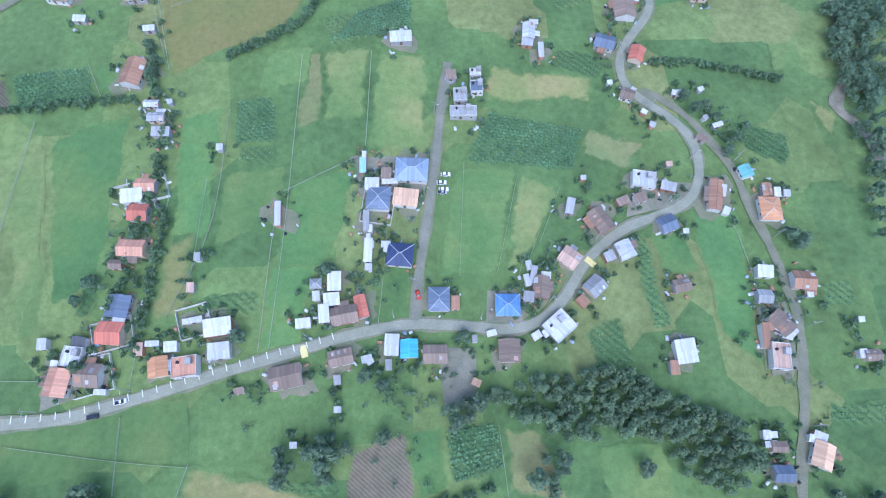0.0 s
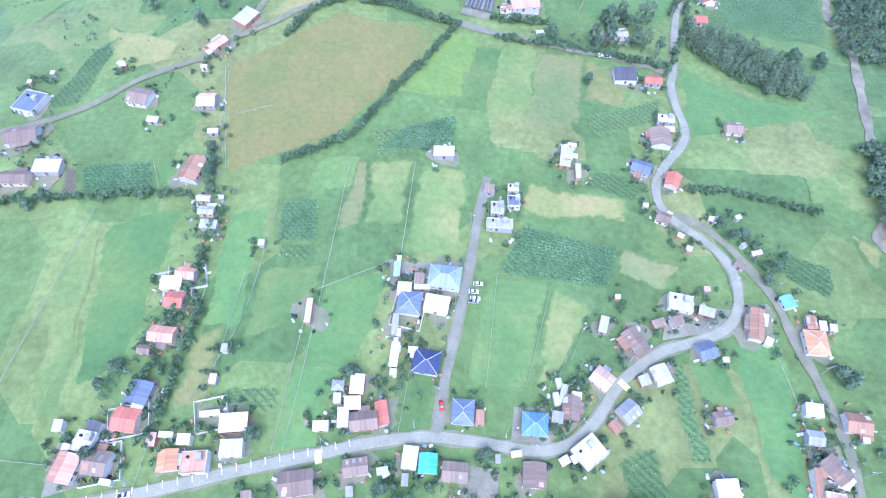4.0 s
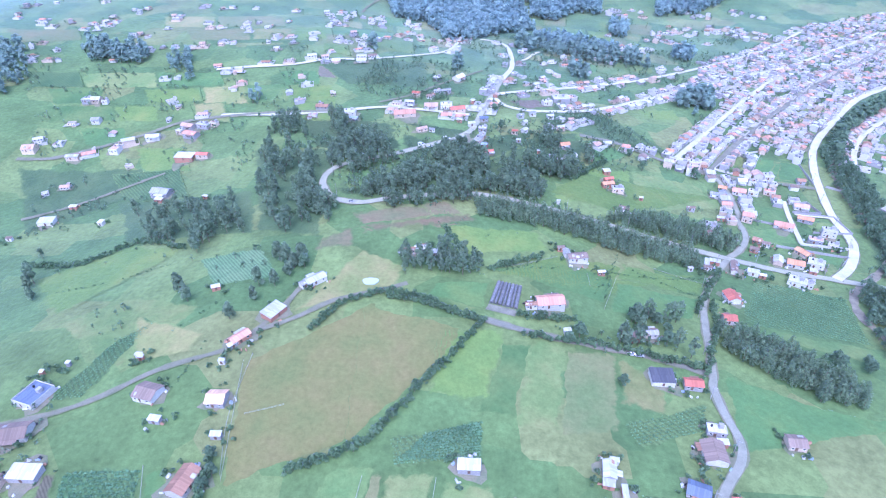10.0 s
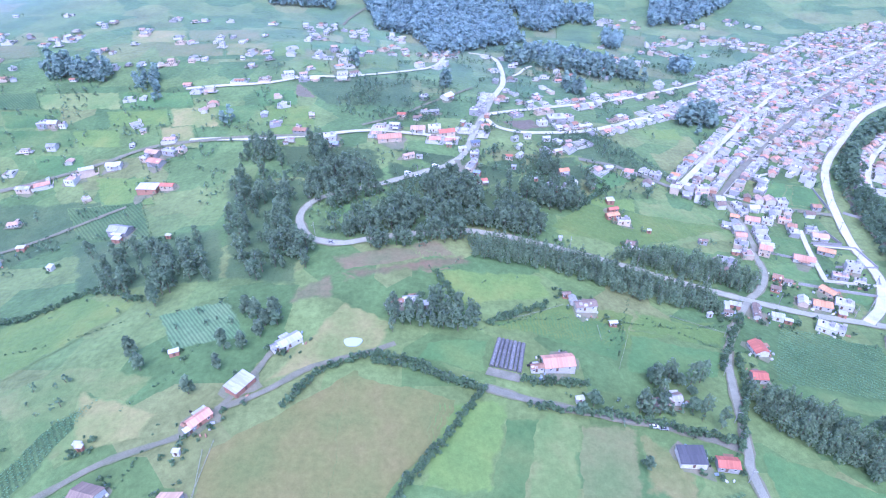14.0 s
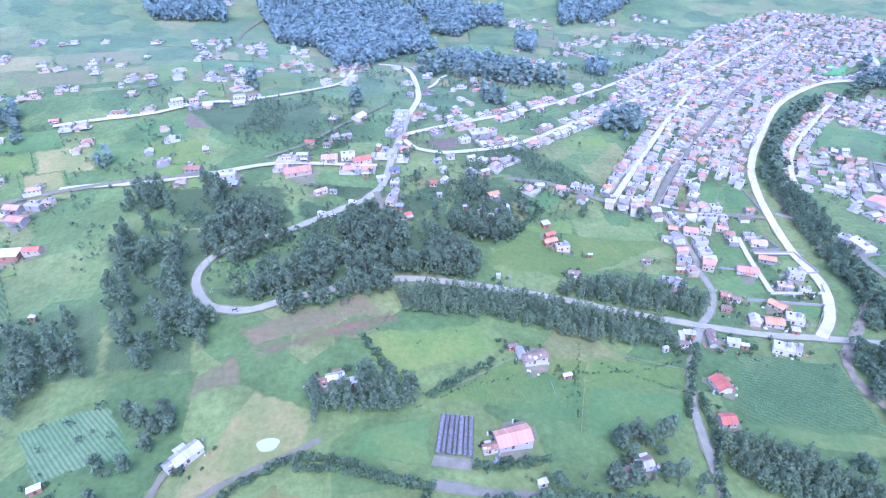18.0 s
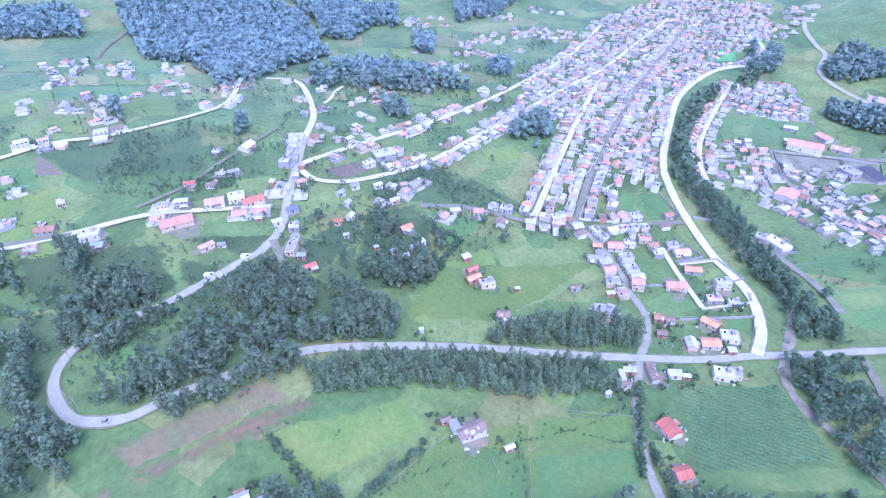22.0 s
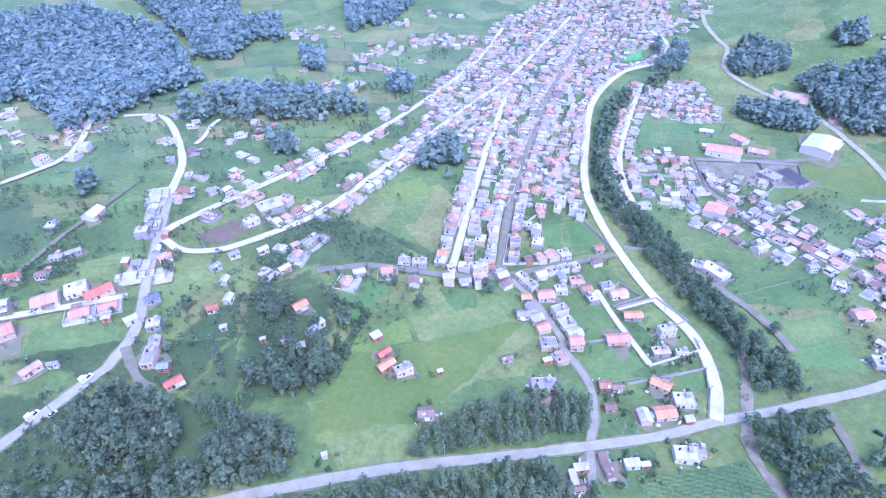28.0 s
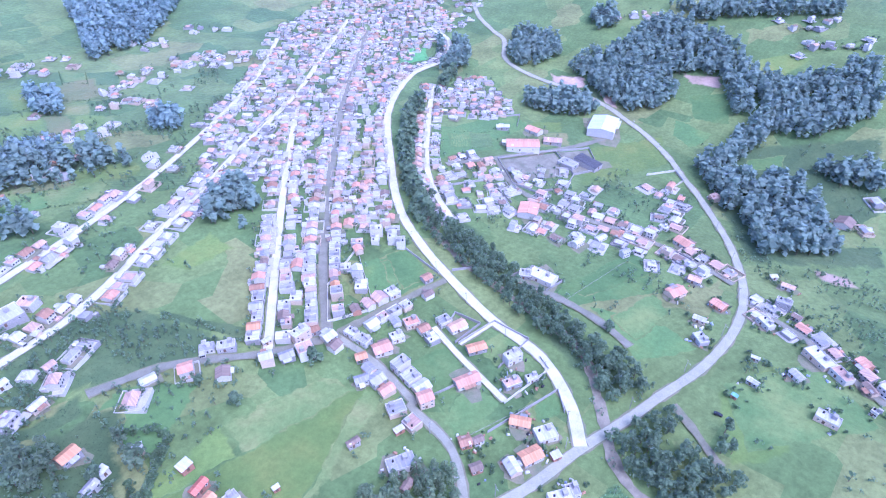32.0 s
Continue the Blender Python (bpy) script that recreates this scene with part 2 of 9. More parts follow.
def roof_material(key):
    """Tiles or corrugated sheets: courses as relief, single sheets that differ, streaks of rust and moss."""
    m, nt, p = material("roof_" + key, 0.75 if key in TILE else 0.5)
    co = nt.nodes.new("ShaderNodeTexCoord").outputs["Object"]
    c = ROOF[key]
    b = nt.nodes.new("ShaderNodeTexBrick")
    nt.links.new(co, b.inputs["Vector"])
    b.inputs["Scale"].default_value, b.inputs["Mortar Size"].default_value = 1.0, 0.03
    b.inputs["Brick Width"].default_value, b.inputs["Row Height"].default_value = (0.85, 9.0) if key not in TILE else (0.7, 9.0)
    b.inputs["Color1"].default_value = (*[v * 0.82 for v in c], 1)
    b.inputs["Color2"].default_value = (*[min(0.85, v * 1.12) for v in c], 1)
    b.inputs["Mortar"].default_value = (*[v * 0.75 for v in c], 1)
    streak = noise_node(nt, 0.7, 5, place_of(nt), 0.7)
    out = mix(nt, "MIX", ramp(nt, streak, (0.5, grey(0)), (0.75, grey(0.5))), b.outputs["Color"], tuple(v * 0.5 + w for v, w in zip(c, (0.06, 0.055, 0.045))))
    h = nt.nodes.new("ShaderNodeHueSaturation")
    val = nt.nodes.new("ShaderNodeMapRange")
    val.inputs[3].default_value, val.inputs[4].default_value = 0.82, 1.15
    nt.links.new(random_of(nt), val.inputs[0])
    nt.links.new(val.outputs[0], h.inputs["Value"])
    nt.links.new(out, h.inputs["Color"])
    nt.links.new(h.outputs["Color"], p.inputs["Base Color"])
    w = nt.nodes.new("ShaderNodeTexWave")
    w.inputs["Scale"].default_value = 1.2
    nt.links.new(co, w.inputs["Vector"])
    bump(nt, p, w.outputs["Fac"], 0.4, 0.06)
    return m


for _k in ROOF:
    M["roof_" + _k] = roof_material(_k)


def plain(name, c, rough=0.8, metal=0.0, var=0.25, scale=1.5):
    m, nt, p = material(name, rough)
    n = noise_node(nt, scale, 5, place_of(nt), 0.7)
    out = ramp(nt, n, (0.3, tuple(v * (1 - var) for v in c)), (0.7, tuple(min(0.9, v * (1 + var * 0.5)) for v in c)))
    h = nt.nodes.new("ShaderNodeHueSaturation")
    val = nt.nodes.new("ShaderNodeMapRange")
    val.inputs[3].default_value, val.inputs[4].default_value = 0.85, 1.12
    nt.links.new(random_of(nt), val.inputs[0])
    nt.links.new(val.outputs[0], h.inputs["Value"])
    nt.links.new(out, h.inputs["Color"])
    nt.links.new(h.outputs["Color"], p.inputs["Base Color"])
    p.inputs["Metallic"].default_value = metal
    return m


M["plaster"] = plain("pale_plaster", (0.60, 0.58, 0.54))
M["plaster_warm"] = plain("cream_plaster", (0.62, 0.5, 0.38))
M["block"] = plain("concrete_block", (0.36, 0.35, 0.34))
M["brickwork"] = plain("fired_brick", (0.42, 0.22, 0.15))
M["frame"] = plain("window_frame_paint", (0.7, 0.7, 0.7), 0.5)
M["door"] = plain("door_paint", (0.16, 0.1, 0.07), 0.6)
M["slab"] = plain("roof_slab", (0.5, 0.49, 0.47), 0.9, 0, 0.4, 0.6)
M["tank"] = plain("black_plastic", (0.03, 0.03, 0.035), 0.4)
M["ridge"] = plain("ridge_capping", (0.47, 0.48, 0.5), 0.6)
M["glass"], _nt, _p = material("window_glass", 0.06)
_p.inputs["Base Color"].default_value = (0.04, 0.05, 0.06, 1)
_p.inputs["Specular IOR Level"].default_value = 0.6
M["bark"] = plain("bark", (0.2, 0.16, 0.12), 0.95, 0, 0.4, 4)
M["post"] = plain("weathered_post", (0.3, 0.27, 0.22), 0.9)
for _k, _c in {"white": (0.75, 0.75, 0.75), "dark": (0.03, 0.03, 0.04), "red": (0.5, 0.06, 0.03), "silver": (0.4, 0.41, 0.42)}.items():
    M["paint_" + _k] = plain("car_paint_" + _k, _c, 0.3, 0, 0.05)


def foliage(name, dark, pale, sheen=1.0):
    m, nt, p = material(name, 0.75, sheen)
    isl = nt.nodes.new("ShaderNodeNewGeometry").outputs["Random Per Island"]
    c = ramp(nt, isl, (0.0, dark), (1.0, pale))
    c = mix(nt, "OVERLAY", 0.55, c, ramp(nt, noise_node(nt, 0.12, 3, place_of(nt)), (0.3, grey(0.26)), (0.7, grey(0.76))))
    nt.links.new(c, p.inputs["Base Color"])
    tr = nt.nodes.new("ShaderNodeBsdfTranslucent")
    nt.links.new(c, tr.inputs["Color"])
    mx = nt.nodes.new("ShaderNodeMixShader")
    mx.inputs[0].default_value = 0.48
    nt.links.new(p.outputs[0], mx.inputs[1])
    nt.links.new(tr.outputs[0], mx.inputs[2])
    nt.links.new(mx.outputs[0], nt.nodes["Material Output"].inputs["Surface"])
    return m


M["leaf_gum"] = foliage("eucalyptus_leaves", (0.150, 0.214, 0.130), (0.225, 0.300, 0.182), 0.5)
M["leaf_pine"] = foliage("conifer_needles", (0.150, 0.216, 0.126), (0.235, 0.316, 0.180), 0.5)
M["leaf_willow"] = foliage("riverside_leaves", (0.135, 0.205, 0.122), (0.200, 0.285, 0.168), 0.5)
M["leaf_hedge"] = foliage("hedge_leaves", (0.115, 0.190, 0.095), (0.185, 0.270, 0.138), 0.6)
# far eucalyptus leaves: distance haze put into the colour, bluest for the hills
M["leaf_gum_haze_blue"] = foliage("far_gum_leaves_haze_blue", (0.285, 0.390, 0.370), (0.330, 0.438, 0.412), 0.7)
M["leaf_maize"] = foliage("maize_leaves", (0.130, 0.247, 0.135), (0.240, 0.380, 0.210), 0.5)
# paler grey-green with some haze mixed in, for the middle distance
M["leaf_gum_haze_grey"] = foliage("far_gum_leaves_haze_grey", (0.235, 0.325, 0.270), (0.290, 0.385, 0.320), 0.6)


# ---- mesh helpers ----
def mesh_of(name, verts, faces, mats, index=None):
    me = bpy.data.meshes.new(name)
    me.from_pydata([tuple(v) for v in verts], [], faces)
    for m in mats if isinstance(mats, (list, tuple)) else [mats]:
        me.materials.append(m)
    if index:
        me.polygons.foreach_set("material_index", index)
    return me


def part(name, me, parent, m=None, label=""):
    ob = new(name, me)
    ob.parent = parent
    if m is not None:
        ob.matrix_local = m
    return tagged(ob, label)


def quads_mesh(name, verts, faces, mats, index=None):
    """A large mesh of four-sided faces from arrays."""
    me = bpy.data.meshes.new(name)
    n = len(faces)
    me.vertices.add(len(verts))
    me.vertices.foreach_set("co", np.asarray(verts, np.float32).ravel())
    me.loops.add(4 * n)
    me.loops.foreach_set("vertex_index", np.asarray(faces, np.int32).ravel())
    me.polygons.add(n)
    me.polygons.foreach_set("loop_start", np.arange(0, 4 * n, 4, dtype=np.int32))
    for m in mats:
        me.materials.append(m)
    if index is not None:
        me.polygons.foreach_set("material_index", np.asarray(index, np.int32))
    me.update(calc_edges=True)
    return me


def box(x0, y0, z0, x1, y1, z1):
    v = [(x, y, z) for z in (z0, z1) for x, y in ((x0, y0), (x1, y0), (x1, y1), (x0, y1))]
    f = [(3, 2, 1, 0), (4, 5, 6, 7), (0, 1, 5, 4), (1, 2, 6, 5), (2, 3, 7, 6), (3, 0, 4, 7)]
    return v, f


def joined(*pieces):
    v, f = [], []
    for pv, pf in pieces:
        f += [tuple(i + len(v) for i in q) for q in pf]
        v += pv
    return v, f


def box_mesh(name, dims, m):
    return mesh_of(name, *box(*dims), m)


# ---- ground ----
def spread(lo, hi, step, far):
    core = list(np.arange(lo, hi + 1, step))
    out, s = [], step
    a, b = core[0], core[-1]
    pre, post = [], []
    while s < far:
        s *= 1.5
        a, b = a - s, b + s
        pre.append(a), post.append(b)
    return np.array(pre[::-1] + core + post)


gx, gy = spread(-640, 1200, 12, 2200), spread(-360, 1500, 12, 2200)
XX, YY = np.meshgrid(gx, gy)
ZZ = height(XX, YY)
nx = len(gx)
ii = (np.arange(len(gy) - 1)[:, None] * nx + np.arange(nx - 1)[None]).ravel()
ground = new("ground", quads_mesh("ground", np.stack([XX, YY, ZZ], -1).reshape(-1, 3), np.stack([ii, ii + 1, ii + nx + 1, ii + nx], -1), [M["ground"]]))
tagged(ground, "green Andean valley floor of small pastures rising to hills", "ground", kind="structure")
for _poly in ground.data.polygons:
    _poly.use_smooth = True


def field(kind, corners):
    """A field laid over the land, as a grid between its four corners."""
    p = np.array(corners)
    side = [max(math.dist(corners[i], corners[j]), math.dist(corners[k], corners[m])) for i, j, k, m in ((0, 1, 3, 2), (1, 2, 0, 3))]
    nu, nv = (min(70, max(3, int(s / 2.5))) for s in side)
    u, v = np.meshgrid(np.linspace(0, 1, nu + 1), np.linspace(0, 1, nv + 1))
    q = ((1 - u) * (1 - v))[..., None] * p[0] + (u * (1 - v))[..., None] * p[1] + (u * v)[..., None] * p[2] + ((1 - u) * v)[..., None] * p[3]
    x, y = q[..., 0], q[..., 1]
    # ragged margins: the same gentle shift for every field, by place
    x, y = x + 0.8 * np.sin(0.21 * y + 0.13 * x) + 0.45 * np.sin(0.83 * y + 1.1), y + 0.8 * np.sin(0.19 * x - 0.11 * y) + 0.45 * np.sin(0.77 * x + 0.4)
    global LAYER
    LAYER = (LAYER + 1) % 12
    z = height(x, y) + 0.13 + 0.012 * LAYER
    k = (np.arange(nv)[:, None] * (nu + 1) + np.arange(nu)[None]).ravel()
    turn = np.cross(p[1] - p[0], p[3] - p[0])
    f = np.stack([k, k + 1, k + nu + 2, k + nu + 1], -1)
    rim = np.minimum(np.minimum(u, 1 - u) * side[0], np.minimum(v, 1 - v) * side[1])
    me = quads_mesh("field", np.stack([x, y, z], -1).reshape(-1, 3), f if turn > 0 else f[:, ::-1], [M[kind]])
    me.attributes.new("rim", "FLOAT", "POINT").data.foreach_set("value", rim.ravel().astype(np.float32))
    ob = new("field", me)
    FIELDS.append((kind, corners))
    return tagged(ob, FIELD_WORDS[kind], "field", "fields of the valley", "structure")


LAYER = 0
FIELDS = []
FIELD_WORDS = {"rough": "dark rough slope of scrub and long grass", "grass": "green pasture with tufted uneven grass", "bright": "lush bright green pasture", "lime": "yellow-green grazed meadow",
               "pale": "pale green pasture with worn patches", "dry": "yellowish drying meadow", "scar": "bare pinkish earth scar on the hillside", "tan": "large ripe tan-green field beside a hedge",
               "fallow": "brownish fallow field strip", "rust": "rust-brown heath slope above the ravine", "soil": "ploughed brown bare soil plot",
               "maize": "dark green maize plot in rows", "crop": "green potato crop in drilled rows", "cabbage": "blue-green cabbage plot",
               "pitch": "bright green sports turf among the town blocks"}
field('rough', [(69.6, 618.5), (133.1, 586.5), (162.9, 524.8), (55.6, 548.6)])
field('rough', [(133.1, 586.5), (193.9, 505.4), (183.4, 491.3), (162.9, 524.8)])
field('rough', [(-118.4, 437), (-69.5, 444.6), (-14.7, 412), (-80, 388.2)])
field('rough', [(-69.5, 444.6), (-17.8, 447.9), (44.7, 432.8), (-14.7, 412)])
field('rough', [(-28.3, 484.3), (35.2, 528.1), (91.5, 546.1), (30.1, 439.3)])
field('rough', [(-182.1, 544.1), (-87.5, 522.9), (-71.2, 471.4), (-135.7, 449.6)])
field('rough', [(-78.3, 523.7), (-13.8, 511.2), (32.8, 494.5), (4.8, 465)])
field('rough', [(-76.1, 500.8), (4.8, 465), (38.5, 402.2), (-70.5, 444.5)])
field('rough', [(39.3, 530.8), (97.2, 525.6), (71.1, 453.3), (23.7, 444.2)])
field('rough', [(-212.6, 494.4), (-128.6, 477.8), (-112.2, 342.3), (-159.7, 351.7)])
field('rough', [(-311.7, 427.4), (-185.6, 420.3), (-159.7, 351.7), (-261.5, 354.1)])
field('rough', [(-435.1, 479.9), (-296.9, 483.4), (-311.7, 427.4), (-359.5, 375.9)])
field('rough', [(-209.2, 691.6), (-66.8, 686.3), (-61.6, 603), (-147.7, 613.3)])
field('rough', [(127.8, 850.6), (210.4, 768.6), (199.4, 733.8), (111.8, 786.8)])
field('rough', [(603.6, 459.9), (694.2, 322.2), (517.1, 277.2), (457.5, 349.3)])
field('rough', [(609.1, 637.2), (792.8, 535.4), (787.5, 487.2), (631.2, 549.2)])
field('rough', [(354, 592.6), (374, 586), (298.8, 351.4), (271.4, 361.1)])
field('tan', [(-109.6, 161.6), (-122.7, 228.8), (-63.5, 278.7), (-60.2, 189.4)])
field('tan', [(-64.1, 186.3), (-69.5, 274.5), (-15.4, 264.4), (-21.8, 242.9)])
field('maize', [(-81.8, 148.4), (-64.4, 150.5), (-63.8, 128.8), (-81, 126.3)])
field('crop', [(-81.1, 125.5), (-64, 127.9), (-63.4, 117.6), (-80, 118.8)])
field('maize', [(29.8, 142.5), (73.4, 131.6), (65.6, 110.6), (17.8, 116.4)])
field('maize', [(-26.9, 195.8), (-1.3, 205.7), (-2.5, 184.9), (-41.2, 178.8)])
field('crop', [(65.7, 176), (89.2, 172.1), (85, 157.4), (60, 166.2)])
field('fallow', [(-49, 173.8), (-43.6, 174.2), (-44.3, 135.8), (-56.8, 133.6)])
field('pale', [(-43.2, 175.9), (-21.7, 175.3), (-26.5, 139), (-43.1, 137.4)])
field('pale', [(-20.3, 173.7), (4.6, 172.4), (1.7, 124.1), (-24.3, 123.5)])
field('dry', [(32.2, 166.1), (81.9, 160), (80.8, 146.8), (28.6, 145.5)])
field('fallow', [(73.9, 131.6), (99.4, 123.4), (91.4, 109.8), (70.2, 116.9)])
field('soil', [(45.1, 108.6), (55.3, 106.7), (51.2, 102.3), (44, 103.7)])
field('grass', [(13.5, 114.2), (39.7, 111.7), (27.5, 64.6), (2.2, 64.3)])
field('pale', [(40.8, 110.4), (58.7, 104.1), (45.4, 77.1), (30.9, 65.1)])
field('bright', [(-57.6, 108.4), (-27.7, 117.7), (-41.7, 69.5), (-63.9, 72.1)])
field('grass', [(-84.1, 115), (-59.3, 116.4), (-62.5, 90.1), (-88.8, 81.5)])
field('dry', [(-107.8, 85), (-94.6, 88.1), (-96.1, 51.9), (-110.6, 51.9)])
field('fallow', [(41.2, 257.4), (70.7, 258.5), (63.3, 205.9), (33.8, 201.8)])
field('dry', [(71.6, 257.7), (93.5, 240), (86.8, 219), (66.8, 223.1)])
field('grass', [(2.8, 256.8), (40.6, 257.3), (33.7, 211.3), (-4.3, 209.1)])
field('maize', [(-178.6, 164.9), (-145.8, 167.4), (-141.5, 148.5), (-174.5, 145.1)])
field('soil', [(-187.6, 163.8), (-180.4, 163.8), (-176.7, 143.9), (-184.6, 143.7)])
field('bright', [(-143.5, 168.1), (-133.8, 168.4), (-131.6, 152.9), (-140.7, 151.3)])
field('pale', [(-174.8, 116.6), (-158.7, 128.4), (-154, 69.4), (-159.4, 47.5)])
field('bright', [(-157.1, 131.4), (-124.8, 143.9), (-132.1, 70.3), (-148.3, 58.5)])
field('crop', [(-92.5, 60.7), (-68.9, 63.9), (-69.4, 52.9), (-92, 53.1)])
field('bright', [(-104.7, 139.5), (-86.7, 146.6), (-90.8, 86.3), (-104.5, 85.6)])
field('bright', [(127.7, 252.4), (176.4, 228.5), (212.9, 225.6), (116.7, 199.2)])
field('pale', [(171.4, 176.4), (188.3, 176.9), (187.7, 160.5), (170.7, 158.4)])
field('crop', [(139.3, 133.2), (166.7, 124.5), (161.9, 107.2), (146.5, 115.4)])
field('dry', [(181.2, 143.4), (192.9, 134.1), (186.8, 118.9), (181.5, 130.8)])
field('grass', [(-69.4, 173.2), (-46.6, 176.6), (-51.6, 158.2), (-72, 152.1)])
field('dry', [(-99.4, -30.4), (-91.5, -2.3), (-37.2, -17.3), (-38.8, -38)])
field('soil', [(-34.3, -1.8), (-11.7, 5.2), (-11, -21), (-36.4, -27.1)])
field('bright', [(-12.4, 5.6), (0.5, 6.5), (2.8, -17.2), (-10.5, -20.3)])
field('maize', [(1.2, 5.4), (22.3, 6.8), (23, -10.8), (3.7, -15.4)])
field('fallow', [(24.5, 4.9), (39.2, 2.4), (45.2, -24.7), (24, -19.9)])
field('pale', [(-36.9, -29.3), (2.4, -24.4), (9.7, -54.1), (-39.6, -65.1)])
field('lime', [(2.9, -23.9), (21.6, -22.1), (23.3, -46.6), (3.8, -44.5)])
field('bright', [(-145.3, -31.7), (-101.6, -31.4), (-109.5, -78.2), (-147.9, -76.8)])
field('bright', [(-105.9, -33.5), (-39.3, -39.1), (-40.8, -72.8), (-109, -71.2)])
field('maize', [(-100.8, -72.4), (-60.8, -73.3), (-61.9, -95), (-101, -93.6)])
field('soil', [(-60.2, -73.3), (-40.8, -73), (-41, -95.6), (-60.4, -95)])
field('fallow', [(-170.8, -50.1), (-148, -46.5), (-148.9, -76.8), (-171.2, -78.2)])
field('crop', [(146.8, 4.7), (169.8, 5.4), (169.2, -5), (146.4, -2.4)])
field('crop', [(159.1, 53.1), (172, 52.8), (171.1, 40.2), (157.9, 41.2)])
field('maize', [(143.6, -61.2), (172, -46.4), (176.7, -98.5), (138.9, -95.8)])
field('lime', [(118.6, -39.1), (128.4, -38.1), (127.7, -54.5), (117.9, -54.4)])
field('grass', [(58.1, -4.7), (82.7, -5.2), (89.1, -38.7), (61.7, -33.9)])
field('dry', [(91.3, -38.7), (118.3, -45.7), (115.5, -60.9), (89.5, -56.3)])
field('bright', [(112.5, 85.9), (134.2, 87.6), (126.8, 18.6), (115.5, 34.8)])
field('grass', [(92.8, 79.3), (110, 81.2), (111, 57.9), (96.5, 60.6)])
field('grass', [(-169.8, 11.7), (-93.3, 22.6), (-93.6, 0.4), (-157.5, -7)])
field('pale', [(-164.6, 71.4), (-153.7, 88.7), (-150.2, 47.3), (-158.7, 45.2)])
field('bright', [(-63.9, 82.6), (-45.1, 82.8), (-53.7, 38.9), (-68.7, 37.9)])
field('grass', [(-28.6, 71.5), (-8.3, 69.2), (-9.8, 47.6), (-22.3, 46.5)])
field('grass', [(1.4, 98.9), (36.1, 108.2), (25.7, 57.4), (2.9, 60)])
field('dry', [(-109.9, 266.1), (-81.2, 329), (-52.3, 313.9), (-53.1, 295.4)])
field('rust', [(-97.2, 372.9), (-53.4, 384.7), (-11.4, 375), (-84.4, 345.4)])
field('lime', [(-32.8, 362.1), (36.4, 368.2), (41.5, 346.9), (-20.6, 328.3)])
field('lime', [(5.9, 316.1), (44.5, 342.3), (143.3, 345.5), (73, 309.9)])
field('grass', [(-31.3, 294), (-10.2, 308.4), (-0.8, 286.4), (-15.4, 276.1)])
field('lime', [(47.4, 424.4), (80.8, 467.4), (196.5, 462.2), (101.3, 413.5)])
field('rust', [(-112.2, 342.3), (-87.2, 360.3), (-88.5, 331.3), (-114.7, 325.5)])
field('lime', [(-305.9, 314.9), (-256.9, 353.4), (-208.4, 339.5), (-257.9, 269.7)])
field('pale', [(-254.1, 265), (-214, 285.3), (-164.7, 273.6), (-189, 221.9)])
field('cabbage', [(-189.7, 325.1), (-148.9, 332.5), (-127.2, 300.2), (-166.7, 291.7)])
field('crop', [(-214.3, 200.6), (-202, 246.2), (-186.7, 261.6), (-195.5, 203.8)])
field('dry', [(-202.2, 266.4), (-153.3, 249.7), (-155, 235.5), (-184.7, 228.4)])
field('crop', [(184.8, 337.3), (228.7, 327.7), (208.6, 293.2), (155.6, 308.1)])
field('crop', [(181.5, 350.6), (236, 334.4), (224.7, 286.1), (155.6, 299.4)])
field('grass', [(155.9, 297.5), (223.1, 284.5), (231.5, 264.1), (156.8, 291.9)])
field('bright', [(2.7, 319.6), (45.3, 336.5), (82.1, 328.8), (71.6, 302.2)])
field('lime', [(89.7, 348), (145.9, 337.4), (136.9, 321.9), (83.6, 328.6)])
field('bright', [(83.6, 324.9), (133.2, 318.5), (125.7, 297.5), (73.3, 292.6)])
field('rust', [(-89.8, 356.8), (-15.2, 379.7), (-4.4, 369.7), (-76.2, 349.7)])
field('bright', [(-31.4, 300.6), (0.6, 306.3), (-1, 281.7), (-36.6, 288.3)])
field('lime', [(47, 416.4), (88.1, 477.6), (125.2, 486.1), (112.3, 420.7)])
field('pale', [(125.8, 485.9), (176, 481), (195.8, 447.7), (115, 419.7)])
field('grass', [(209.6, 427.3), (237.6, 425.4), (235.6, 401.6), (202.2, 402.8)])
field('bright', [(245.4, 389.9), (263.8, 385.6), (253.6, 374.6), (239.2, 381.6)])
field('bright', [(259.3, 541.1), (292.4, 532.2), (278.4, 497.6), (240.4, 502.7)])
field('grass', [(257.5, 438), (284.7, 437), (275.9, 418.2), (253.2, 418.3)])
field('bright', [(338.1, 436.9), (398.9, 415.7), (398.7, 395.2), (342.2, 415.4)])
field('grass', [(336.2, 394.1), (378.2, 385.6), (363.9, 368.9), (326.2, 371.4)])
field('bright', [(443, 649.9), (549.7, 638.3), (532.5, 600), (400.5, 609.2)])
field('soil', [(19.5, 592.5), (49.7, 610), (67.3, 596.6), (41.5, 581.5)])
field('pitch', [(562.1, 827.9), (598.9, 814.1), (573.4, 782.7), (537.8, 795.9)])
field('grass', [(65.8, 682.2), (150.3, 690.1), (92.3, 646.5), (22.9, 623.4)])
field('bright', [(94, 485.2), (130.7, 516.8), (100.7, 536.3), (75.2, 520.6)])
field('bright', [(328.2, 435.8), (419.9, 417.8), (377.7, 384.3), (331.5, 416.3)])
field('grass', [(327.9, 321.2), (379.7, 289.9), (350.8, 250.4), (291.6, 296.8)])
field('bright', [(336.6, 410.9), (351, 364.1), (345.6, 340.9), (313.2, 363.4)])
